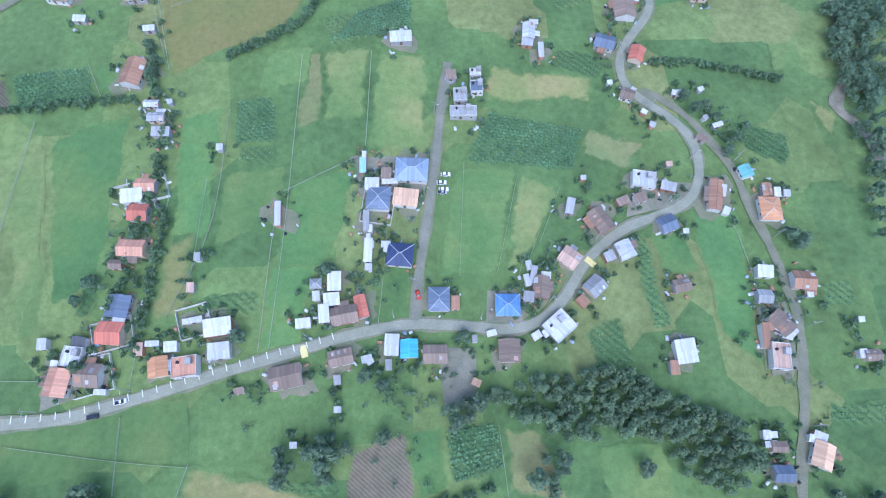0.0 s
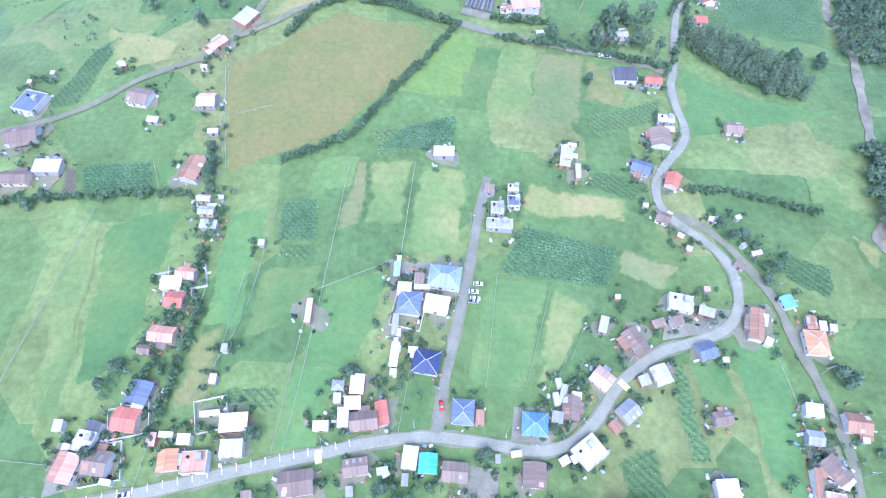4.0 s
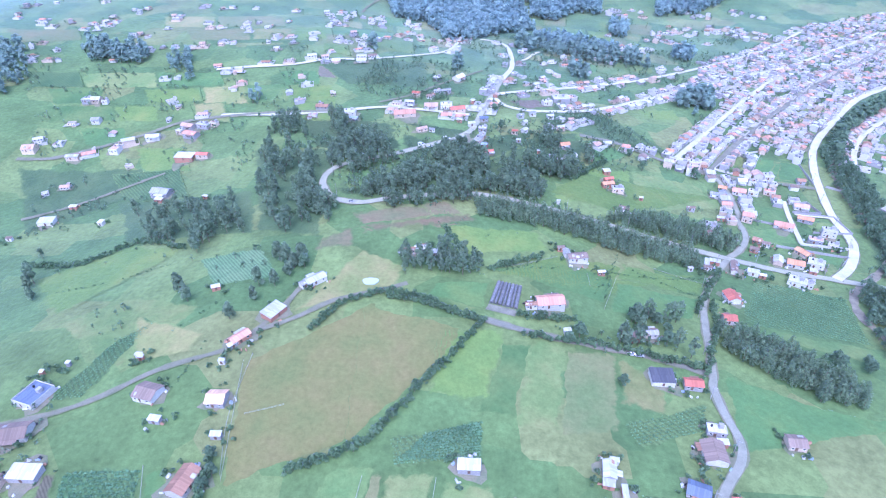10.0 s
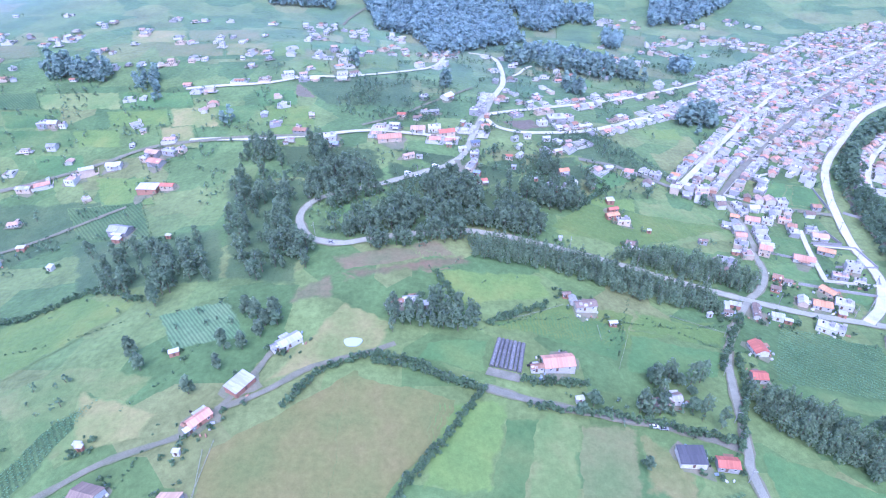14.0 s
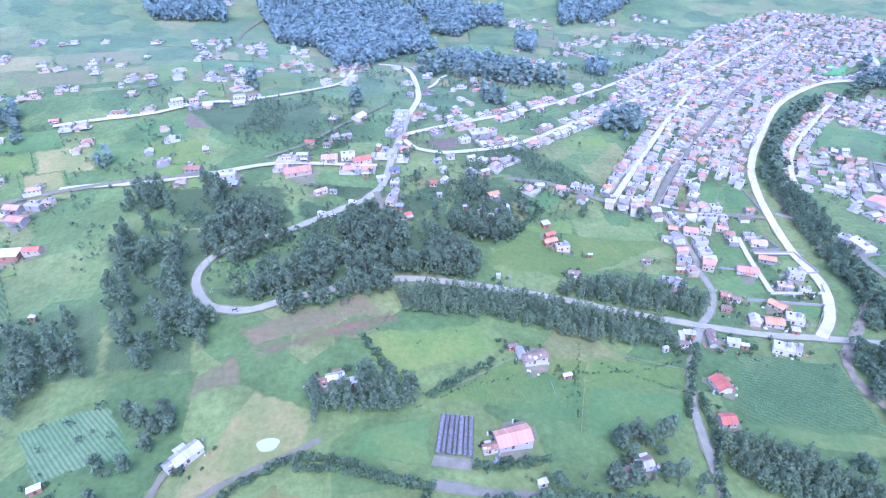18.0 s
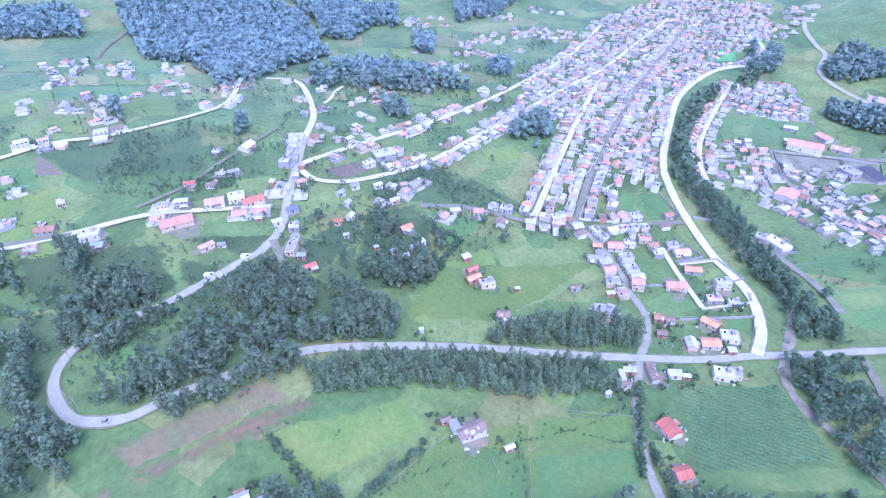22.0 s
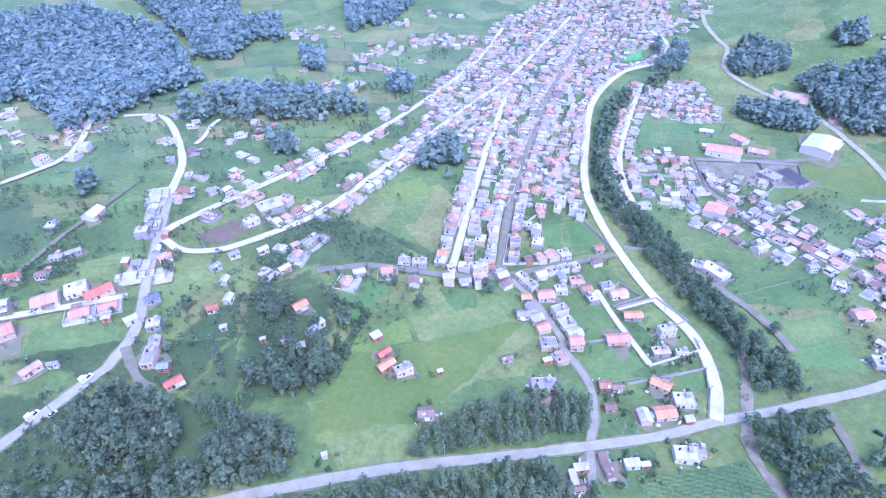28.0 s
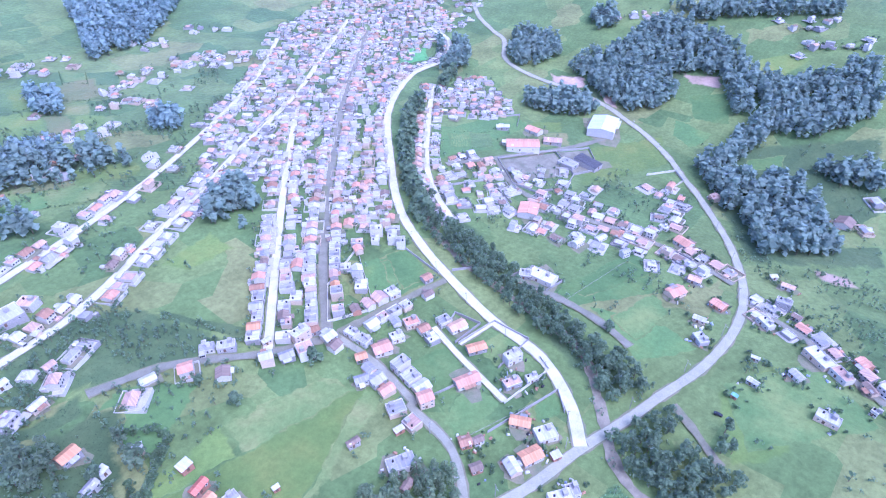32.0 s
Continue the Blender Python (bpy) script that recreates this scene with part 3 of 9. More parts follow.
field('soil', [(452.2, 574.2), (498.8, 559.2), (487.6, 526.1), (441.4, 537.2)])
field('bright', [(450.8, 659.4), (506.5, 628.4), (472.4, 586.8), (408, 618.3)])
field('grass', [(253.7, 535.9), (278.3, 534.8), (284, 502), (235, 508.7)])
field('grass', [(220.7, 458.6), (249.2, 449.9), (242.2, 426.4), (208.3, 416.6)])
field('lime', [(157.9, 618.5), (200.2, 633.6), (204.7, 605.5), (168.3, 603.3)])
field('scar', [(481.6, 316.6), (490.8, 295.6), (479.7, 279.8), (469.4, 308.2)])
field('crop', [(-137.1, 71.3), (-129.5, 70), (-134.3, 53.3), (-139.6, 54.9)])
field('crop', [(60.6, 38.4), (75.5, 44.5), (79.7, 24.2), (61.7, 23.5)])
field('crop', [(85.8, 74.8), (91.8, 77), (96.2, 37.1), (87.7, 37.3)])
field('crop', [(49.2, 77.9), (55, 80.1), (54, 68.5), (47.7, 66.3)])
field('maize', [(-176.3, 6.4), (-165.8, 4), (-158.7, -11.4), (-174.6, -19.7)])
field('crop', [(-63.2, -10.2), (-37.7, -9.6), (-36.7, -17.3), (-58.9, -13.6)])
field('pale', [(25.3, 263.7), (44.3, 260.4), (35.3, 201.3), (11, 204.7)])
field('crop', [(64.3, 211.9), (111.3, 229.3), (102.5, 209.7), (70, 199.1)])
field('crop', [(-44.9, 191.1), (-2.7, 204.5), (-2.4, 184.1), (-40.3, 176.7)])
field('lime', [(-26.1, 261.6), (12.5, 268.2), (-0.1, 217), (-28.5, 216.6)])
field('grass', [(-273, 860.4), (-227.2, 857), (-238.4, 894.1), (-286.7, 899.5)])
field('grass', [(-225.8, 855.5), (-177.8, 847.6), (-189.5, 895.1), (-237.5, 894.5)])
field('lime', [(-178.3, 853.5), (-145, 846), (-155, 894.2), (-186.7, 887.7)])
field('bright', [(-143.5, 843.5), (-97, 844.6), (-103.9, 891), (-152.7, 888.3)])
field('dry', [(-95.5, 841.4), (-42.1, 847.3), (-45.3, 888.3), (-102.3, 887.5)])
field('dry', [(-195.8, 809.2), (-164, 807.3), (-173.7, 847.2), (-208.4, 853.6)])
field('lime', [(-163.2, 808), (-121.5, 802.9), (-129.8, 846.3), (-172.6, 846.8)])
field('pale', [(-120.7, 803.9), (-83.8, 796.5), (-90.5, 843.8), (-128.6, 845.6)])
field('grass', [(-205.2, 776), (-170.6, 769.8), (-182.1, 813.4), (-216.4, 812.5)])
field('bright', [(-169.7, 769.7), (-126.9, 765.7), (-134.7, 803.3), (-179.5, 806.9)])
field('pale', [(-87.3, 754), (-64.7, 755.1), (-69.8, 796.3), (-94.7, 802.2)])
field('dry', [(-63.7, 754.4), (-37.8, 755.4), (-41.5, 799.5), (-68.8, 796.7)])
field('fallow', [(-198.1, 740.2), (-151.9, 728), (-162.9, 771.8), (-208.4, 773.6)])
field('lime', [(-149.9, 723.5), (-124.9, 719.4), (-134.3, 762.9), (-161.5, 769.9)])
field('lime', [(-124.6, 722.1), (-86.6, 713.1), (-94.4, 761.1), (-133.9, 765.4)])
field('lime', [(-194.4, 706.4), (-159.6, 692.3), (-169.2, 727.7), (-204.6, 738.6)])
field('fallow', [(-158.7, 691.9), (-125.8, 685.4), (-134.4, 723.6), (-168.4, 727.8)])
field('dry', [(-424.6, 786.5), (-354.4, 789.8), (-376.3, 835.2), (-449.6, 830.9)])
field('fallow', [(-353.3, 790.7), (-265.3, 796.8), (-283.5, 845), (-374.1, 834.1)])
field('fallow', [(-592.7, 721.6), (-513.3, 740.1), (-539, 777), (-628.2, 765.6)])
field('fallow', [(-374.2, 743.2), (-294.5, 744.2), (-313, 786.5), (-395.8, 783.7)])
field('dry', [(-293.5, 745.1), (-238.2, 743.9), (-255.2, 790.1), (-312.4, 788.4)])
field('lime', [(-236, 741.9), (-191.7, 753.6), (-206.8, 802.8), (-256.5, 797.6)])
field('crop', [(-506.7, 617), (-448.3, 624.4), (-470.1, 655.3), (-532.3, 649.7)])
field('pale', [(-447.7, 625.3), (-362, 626.8), (-382.4, 661.2), (-468.8, 655.3)])
field('bright', [(-361.3, 627.8), (-288.3, 627.4), (-302.9, 656.4), (-380.7, 660.4)])
field('bright', [(-218, 618), (-176.9, 615.9), (-189, 649.9), (-233.1, 654.5)])
field('bright', [(-464.3, 588.6), (-408.5, 596.1), (-430, 627.9), (-485.5, 616.9)])
field('lime', [(-363.5, 597.1), (-300.2, 595.3), (-315.9, 624.5), (-381.1, 625.5)])
field('dry', [(-296.4, 590.4), (-245.5, 583.6), (-265.4, 625.7), (-315.5, 626.1)])
field('grass', [(-246.4, 587.9), (-198.2, 582.1), (-213.7, 620.3), (-263.9, 625.1)])
field('lime', [(-195.1, 577.1), (-148.7, 568.7), (-163.5, 612.9), (-211.3, 617.4)])
field('grass', [(-448.9, 553.9), (-382.4, 564.3), (-400.6, 591.5), (-472.3, 584.4)])
field('lime', [(-380.4, 563.1), (-334.3, 562.5), (-353.3, 593.6), (-399.4, 591.4)])
field('dry', [(-292.9, 557), (-253.9, 549.8), (-275.1, 591.6), (-313.5, 593.9)])
field('lime', [(-183.5, 540.3), (-145.2, 532.8), (-159.9, 575.3), (-199.8, 580.4)])
field('bright', [(-392.2, 520), (-347.9, 522.7), (-367.4, 552), (-413.9, 549.7)])
field('lime', [(-310.8, 473), (-262.6, 469.2), (-289, 513.7), (-341, 518.2)])
field('crop', [(-308.4, 430.5), (-238.9, 414.3), (-277.4, 476.7), (-340.1, 474.2)])
field('crop', [(189.2, 989.9), (222.4, 962.5), (232.1, 997.9), (196.7, 1022.4)])
field('grass', [(224.6, 967.2), (242.1, 951.1), (251.4, 982), (233.6, 999.7)])
field('crop', [(241.8, 946.7), (265.4, 928.2), (278.4, 966.8), (252.4, 981.8)])
field('dry', [(206.8, 923.5), (227.4, 908), (239, 947.6), (218, 965.6)])
field('pale', [(193, 892.3), (216.4, 872.4), (227.7, 911), (202.3, 928.5)])
field('fallow', [(160.7, 866.6), (189.6, 840.8), (201.6, 885.9), (169.7, 907.9)])
field('lime', [(188.8, 834.7), (210.2, 819.2), (224.5, 866.4), (202.6, 886.3)])
field('dry', [(71.2, 775.5), (117.9, 761.5), (122.4, 794.3), (73.2, 806.8)])
field('fallow', [(119, 761.6), (155.6, 744.8), (161.3, 773.8), (122.9, 790.4)])
field('lime', [(156.9, 745.9), (201.1, 733.1), (208, 759.1), (162.2, 772.9)])
field('dry', [(44.5, 749.8), (70.4, 744.2), (72.2, 772), (45.3, 782.8)])
field('bright', [(98.4, 735.2), (132.4, 725.9), (137, 753.5), (101.6, 764.3)])
field('pale', [(133.3, 725.5), (169.4, 713.3), (174.9, 737.8), (137.7, 752)])
field('crop', [(169.8, 710.7), (220.1, 695.4), (228.2, 721.7), (176.5, 740.3)])
field('fallow', [(85.3, 938), (119.9, 939.3), (125, 990), (89.1, 996.8)])
field('lime', [(166.9, 924.5), (198.9, 923.5), (209, 977.7), (175.6, 980.7)])
field('fallow', [(198.7, 914.8), (240.9, 911.9), (253.1, 963.3), (209.7, 972.6)])
field('grass', [(95, 878.7), (139.3, 868.1), (147.7, 929.8), (99.5, 932.6)])
field('lime', [(140.9, 870.2), (176.6, 863.2), (186.3, 916.6), (148.7, 926.4)])
field('grass', [(496.9, 612.7), (522.7, 592.1), (541.6, 609.8), (513.1, 629.1)])
field('lime', [(523.6, 591.4), (547.7, 566.7), (566.2, 582.7), (540.8, 607.4)])
field('pale', [(434.5, 619.5), (451.9, 608.7), (470, 628.5), (454.2, 642.2)])
field('crop', [(450.2, 605.3), (468.9, 596.2), (488.1, 616), (473, 630)])
field('fallow', [(504.8, 568.3), (529.9, 546.7), (551.8, 565.2), (526.8, 588.4)])
field('grass', [(-115.3, 434.7), (-94.6, 437.3), (-86.4, 412.8), (-106.7, 408.4)])
field('lime', [(753.4, 476.4), (786.5, 443.8), (785.5, 415.5), (732.8, 435.2)])
field('lime', [(617.6, 353.2), (615.8, 318.2), (582.1, 318.8), (584.4, 342.4)])
field('bright', [(683.2, 500.6), (704.9, 465.7), (655.8, 443.1), (648.4, 477)])
field('bright', [(640.8, 494.3), (633, 449.4), (600, 456.4), (613.7, 480.5)])
field('lime', [(532.9, 540.3), (607.7, 489.3), (565, 462), (467.9, 499.3)])
field('scar', [(645, 652.4), (661.6, 612.7), (638.8, 597.9), (626.3, 635.2)])
field('scar', [(646.7, 590.4), (640.1, 559.3), (624, 549.6), (628.9, 567.8)])
field('scar', [(716.3, 526.3), (728.3, 485.8), (707.2, 472.7), (701.1, 505.4)])
field('pale', [(538.1, 316.8), (590.7, 296.2), (545.9, 285.7), (527.1, 306.4)])
field('bright', [(609.6, 407.4), (634.4, 382.5), (611.8, 378.8), (594.3, 401.3)])
field('bright', [(255.5, 544), (273.4, 540.2), (255.4, 505.6), (239, 509.4)])
field('bright', [(277.4, 538.5), (294.8, 533.3), (285.5, 502.2), (261, 503.1)])
field('soil', [(-191.3, 665.4), (-166.8, 659.1), (-161.9, 629.7), (-184.5, 634.8)])
field('lime', [(317.1, 321.9), (366.6, 303.5), (303, 279.3), (278.6, 298)])
field('rough', [(-120.7, 410.4), (-92.9, 445.9), (1.4, 441), (-18, 405.8)])
field('rough', [(-107.8, 398.4), (-120.7, 410.4), (-18, 405.8), (-59.6, 395)])
field('rust', [(-71.9, 369.6), (-62.4, 385.8), (-19.3, 385.3), (-14.8, 353.3)])
field('rust', [(-52.4, 389.9), (-26.2, 393.2), (-15.1, 376.9), (-36.2, 368.7)])

# ---- roads and river ----
ROADS = {}


def smooth_line(pts, step=4.0):
    """Catmull-Rom through the points, resampled."""
    p = np.array(pts, float)
    p = np.vstack([2 * p[0] - p[1], p, 2 * p[-1] - p[-2]])
    out = []
    for i in range(1, len(p) - 2):
        n = max(2, int(np.linalg.norm(p[i + 1] - p[i]) / step))
        s = np.linspace(0, 1, n, endpoint=False)[:, None]
        a, b, c, d = p[i - 1], p[i], p[i + 1], p[i + 2]
        out.append(0.5 * (2 * b + (c - a) * s + (2 * a - 5 * b + 4 * c - d) * s**2 + (3 * b - a - 3 * c + d) * s**3))
    return np.vstack([*out, p[-2:-1]])


def ribbon(name, line, width, up, m, rag=0.0, side=0.0):
    t = np.gradient(line, axis=0)
    t /= np.linalg.norm(t, axis=1, keepdims=True) + 1e-9
    nrm = np.stack([-t[:, 1], t[:, 0]], -1)
    cols = np.linspace(-1, 1, 5)
    s = np.arange(len(line))
    w = width / 2 * (1 + rag * (0.6 * np.sin(s * 0.9) + 0.4 * np.sin(s * 2.3 + 1)))
    xy = (line + nrm * side)[:, None] + nrm[:, None] * (cols[None, :, None] * w[:, None, None])
    z = height(xy[..., 0], xy[..., 1]) + up
    n = len(line)
    k = (np.arange(n - 1)[:, None] * 5 + np.arange(4)[None]).ravel()
    return new(name, quads_mesh(name, np.concatenate([xy, z[..., None]], -1).reshape(-1, 3), np.stack([k + 1, k, k + 5, k + 6], -1), [m]))


def road(name, width, surface, pts):
    line = smooth_line(pts)
    ROADS[name] = (line, width)
    up = 0.5 + 0.015 * len(ROADS)
    tagged(ribbon(name, line, width, up, M[surface], 0.03), f"{ROAD_WORDS[surface]} winding between fields and houses", "road", kind="structure")
    tagged(ribbon("verge", line, width + 1.6, up - 0.09, M["dirt"], 0.25), "trodden earth verge along the road", "verge", kind="structure")


ROAD_WORDS = {"asphalt_pale": "pale worn asphalt road", "asphalt_main": "worn grey asphalt road", "asphalt": "narrow old asphalt road", "concrete": "pale concrete street", "gravel": "grey gravel track"}
road('road_main', 4.0, 'asphalt_main', [(-197.2, 15.4), (-169.8, 16), (-157.1, 16.2), (-138.2, 17), (-119, 21.2), (-99.7, 26), (-77.9, 31.8), (-55.9, 37.1), (-35.8, 42.1), (-22.3, 44.5), (-8.7, 45.7), (11.7, 43.9), (27.7, 41.6), (39.1, 42.7), (48.4, 47.8), (55.4, 54.6), (61.4, 63.3), (67.3, 70.1), (76.7, 77.4), (86, 82.6), (95.4, 85.5), (107.3, 89.5), (115.1, 94.4), (119.7, 101), (122, 109.3), (122.4, 118.1), (120, 127.2), (114.4, 135.1), (107.7, 141.7), (100.9, 148.3), (96.8, 155.2), (95.8, 163.4), (98.2, 172.4), (104.8, 183.1), (114.7, 195.1), (119, 207.4), (117.5, 224.1), (117.8, 241.9), (119.8, 246.9), (125.5, 270.7), (131.5, 297.6), (137, 316.4), (150.6, 341.7), (174, 374.7), (180.9, 380.5), (196.8, 403.8), (200.2, 435.2), (203.1, 434.9), (206.8, 470.1), (203.7, 499.2)])
road('road_east', 2.5, 'gravel', [(103.6, 150.8), (111.8, 146.2), (119.2, 139.2), (125.3, 130.8), (131, 119.6), (135.7, 109.3), (138, 98.3), (139.3, 87.2), (141.9, 75.9), (143.6, 66), (145.3, 52.2), (146, 39.1), (144.4, 27.8), (142, 16.9), (138.9, 4.3), (135.2, -7.7), (131.4, -19.3), (129.4, -29.1), (131.4, -39.2), (128.7, -56.7), (123.6, -74.1), (121.8, -91.3)])
road('lane_village', 3.2, 'asphalt', [(-7.5, 47.1), (-4.9, 66.9), (-0.4, 89.8), (3.4, 110.4), (6, 125.7), (10, 150), (13.5, 168.1)])
road('lane_farm', 2.3, 'gravel', [(-247.7, 181.2), (-233.5, 185.6), (-206.6, 193.5), (-186.8, 204.7), (-165.9, 222.7), (-135, 238.3), (-125.5, 252.2), (-115.4, 273.8), (-111.7, 286.7), (-105.5, 298.2)])
road('lane_hedge', 2.2, 'gravel', [(-126.8, 251.2), (-107.3, 262.4), (-87.9, 278.6), (-62.5, 289.3), (-47.9, 297.5)])
road('lane_school', 3.6, 'asphalt', [(-0.5, 272.9), (28.7, 266.6), (70.2, 262.1), (92, 259.2), (119, 251.1)])
road('road_ravine', 5.2, 'asphalt_pale', [(15.6, 654.4), (6.7, 611.6), (-4.6, 561.1), (-12.8, 519.6), (-25.8, 497.7), (-31.3, 492.9), (-70.9, 466.7), (-87.6, 459.1), (-103.8, 454.6), (-121.4, 445.7), (-128.9, 434), (-128.9, 418.7), (-119.1, 399.1), (-108.1, 390.6), (-91.4, 386.7), (-80.1, 389.8), (-59, 395.6), (-28.7, 402.5), (-12.5, 405.9), (4, 406.2), (40.6, 401.6), (84.7, 394.3), (130, 383.1), (173.4, 372), (207.6, 362.7), (240.5, 356.7), (275.6, 347.3), (293.4, 343.6), (336.5, 333.9), (383.1, 333.2), (425, 344.1), (469, 367.8), (501.6, 393.3), (531.3, 420), (550.2, 441.3), (574.2, 466.5), (598.2, 502.6), (613.1, 536.5), (621.7, 558.5), (629.1, 595.3), (629, 626.2), (627.5, 655.4), (631.3, 692.3), (644, 720), (678, 747.5), (689.8, 775.3), (712.6, 818.9), (744.3, 856.4)])
road('road_hill', 5.6, 'concrete', [(15.2, 653.4), (27.1, 695.2), (29.9, 725.4), (28.7, 774.1), (23.7, 806.1), (12.1, 820.4), (-9.6, 823.6)])
road('street_upper', 5.0, 'concrete', [(7.5, 604.9), (22.1, 616.2), (85.9, 655.5), (163.9, 700.4), (255.7, 759.6), (371, 850.2), (470.9, 950.6)])
road('street_triangle', 5.0, 'concrete', [(7.4, 596.2), (15.1, 582.2), (30.6, 576.3), (51.3, 578.8), (105.4, 601.9), (163.5, 643.8), (205.7, 672.5), (274.2, 720.1), (383.3, 792.5), (486.8, 876.5), (584.5, 948.5)])
road('street_long', 5.0, 'concrete', [(167.8, 513.8), (216.7, 578.7), (272.5, 650.1), (365.7, 763.7)])
road('street_market', 5.5, 'asphalt', [(199.8, 503.6), (252.5, 574.6), (348.6, 682.7), (452.1, 789.7), (579.9, 902.3)])
road('river_road', 6.5, 'concrete', [(241.3, 357.4), (260.3, 375.7), (277.8, 406.5), (282, 444.3), (291.3, 485.3), (305.1, 531.1), (325.1, 574.2), (367.8, 630), (441.1, 711.6), (525.3, 764.8), (588.2, 770.8), (631.6, 803.1), (646.1, 849.2)])
road('estate_lane', 3.5, 'concrete', [(251.5, 466.9), (244.9, 439.2), (241.6, 421), (238, 401.9)])
road('estate_lane_cross', 3.0, 'concrete', [(252.4, 447), (279.5, 444.2)])
road('cross_street', 4.5, 'asphalt', [(206.1, 499.5), (168.1, 511.9), (136.1, 530), (115.8, 537.1), (87.4, 539.7)])
road('street_back', 4.0, 'gravel', [(206.8, 500.5), (248.7, 497.6), (289, 491.8)])
road('street_bank', 5.0, 'concrete', [(344.9, 536.7), (364.1, 573), (396.1, 613.9), (472.3, 684.1), (528.9, 731.5)])
road('street_east', 4.5, 'asphalt', [(324.9, 463.8), (328.6, 427.3), (327.4, 397.4), (320.3, 372.5)])
road('street_school_town', 5.0, 'asphalt', [(405.5, 598.5), (454.4, 579.3), (527.8, 545.8), (580.2, 526)])
road('street_square', 4.5, 'asphalt', [(451.8, 577.2), (423.4, 533), (424.5, 485.1), (433.9, 420.3), (432.7, 384.4), (423.7, 350)])
road('street_east_lane', 4.0, 'asphalt', [(408.4, 334.9), (396.5, 300.1), (380.6, 275.9), (368.2, 253.2)])
road('street_west', 4.5, 'concrete', [(-270.2, 565.9), (-246.3, 563.7), (-196.8, 554.9), (-144.6, 552.5), (-96.5, 556), (-51, 549.5), (-15.6, 546.5)])
road('street_northwest', 4.5, 'concrete', [(-309.7, 662.9), (-275.8, 665.8), (-222.7, 668.3), (-179.2, 682.2), (-136.4, 684.5), (-78.7, 712.5), (-47.4, 747.1), (-34.6, 823.5)])
road('lane_west', 2.4, 'gravel', [(-379, 401.3), (-344.2, 425.3), (-308, 455.4), (-287.4, 469.5)])
road('lane_west_upper', 3.6, 'gravel', [(-443, 491.6), (-414.8, 496), (-394.9, 506.8), (-340.5, 538.9), (-303.9, 559.3), (-236.2, 562.5), (-144.9, 551.8)])
road('lane_riverside', 3.0, 'gravel', [(295.8, 335.2), (288.5, 322.5), (279.7, 309.8), (275.2, 302.4)])
road('lane_hillside', 1.7, 'gravel', [(-106.7, 567.2), (-87, 577.9), (-70.1, 591.1), (-52.2, 615.5), (-32.4, 640.4), (-5.6, 676.9)])
road('side_street', 3.5, 'concrete', [(42.2, 738.2), (50, 751.2), (59.8, 776.2), (68.6, 789.6)])
road('lane_yard', 3.0, 'gravel', [(-18.7, 506.3), (-14.2, 482.1), (-8.1, 474.3)])
road('lane_northwest', 2.2, 'gravel', [(-182.9, 898.3), (-181.4, 933.3), (-172.6, 973.3), (-166.6, 997.8)])
RIVER = [(204, 102.4), (203.5, 115.8), (197.9, 129.4), (193.7, 138.3), (206, 158), (213, 190), (226, 240), (237, 285), (235, 316), (244, 340), (272, 365), (298, 392), (306, 430), (309, 460), (316, 511), (346, 576), (405, 644), (500, 725)]
river_line = smooth_line(RIVER)
tagged(ribbon("river", river_line, 5.6, 0.42, M["river"], 0.35), "shallow stony grey-brown river bed between trees", "river", kind="structure")

# ---- things: occupied spots, so that nothing is built twice ----
TAKEN = []


def is_free(x, y, r, road_gap=1.5):
    for a, b, c in TAKEN:
        if (a - x) ** 2 + (b - y) ** 2 < (r + c) ** 2:
            return False
    for line, w in ROADS.values():
        d = np.min((line[:, 0] - x) ** 2 + (line[:, 1] - y) ** 2)
        if d < (r + w / 2 + road_gap) ** 2:
            return False
    return True


def heading_at(name, x, y):
    line, _w = ROADS[name]
    i = int(np.argmin((line[:, 0] - x) ** 2 + (line[:, 1] - y) ** 2))
    d = line[min(i + 1, len(line) - 1)] - line[max(i - 1, 0)]
    return math.degrees(math.atan2(d[1], d[0]))


# ---- houses ----
WORDS = {"salmon": "salmon tiled", "red": "red tiled", "orange": "orange tiled", "brown": "weathered brown tiled", "rust": "rusty red tiled", "pink": "faded pink tiled",
         "peach": "peach tiled", "grey": "grey sheet", "silver": "bare silver sheet", "white": "white metal sheet", "slate": "slate-blue sheet", "steel": "steel-blue sheet",
         "navy": "dark navy", "blue": "bright blue", "cyan": "vivid cyan", "teal": "teal green", "sky": "pale sky-blue", "dark": "dark grey", "gym": "pale metal"}
WIN = mesh_of("window", *joined(box(-0.65, -0.08, -0.6, -0.52, 0.06, 0.6), box(0.52, -0.08, -0.6, 0.65, 0.06, 0.6), box(-0.52, -0.08, 0.48, 0.52, 0.06, 0.6), box(-0.52, -0.12, -0.6, 0.52, 0.06, -0.48)), M["frame"])
PANE = mesh_of("pane", *box(-0.52, -0.03, -0.48, 0.52, 0.05, 0.48), M["glass"])
DOOR = mesh_of("door", *joined(box(-0.5, -0.08, 0, 0.5, 0.05, 2.05), box(-0.62, -0.05, 0, -0.5, 0.05, 2.15), box(0.5, -0.05, 0, 0.62, 0.05, 2.15)), M["door"])
WALLS = ["plaster", "plaster_warm", "block", "plaster", "brickwork"]
rng = random.Random(7)
FEW = 4
PATCHED = True


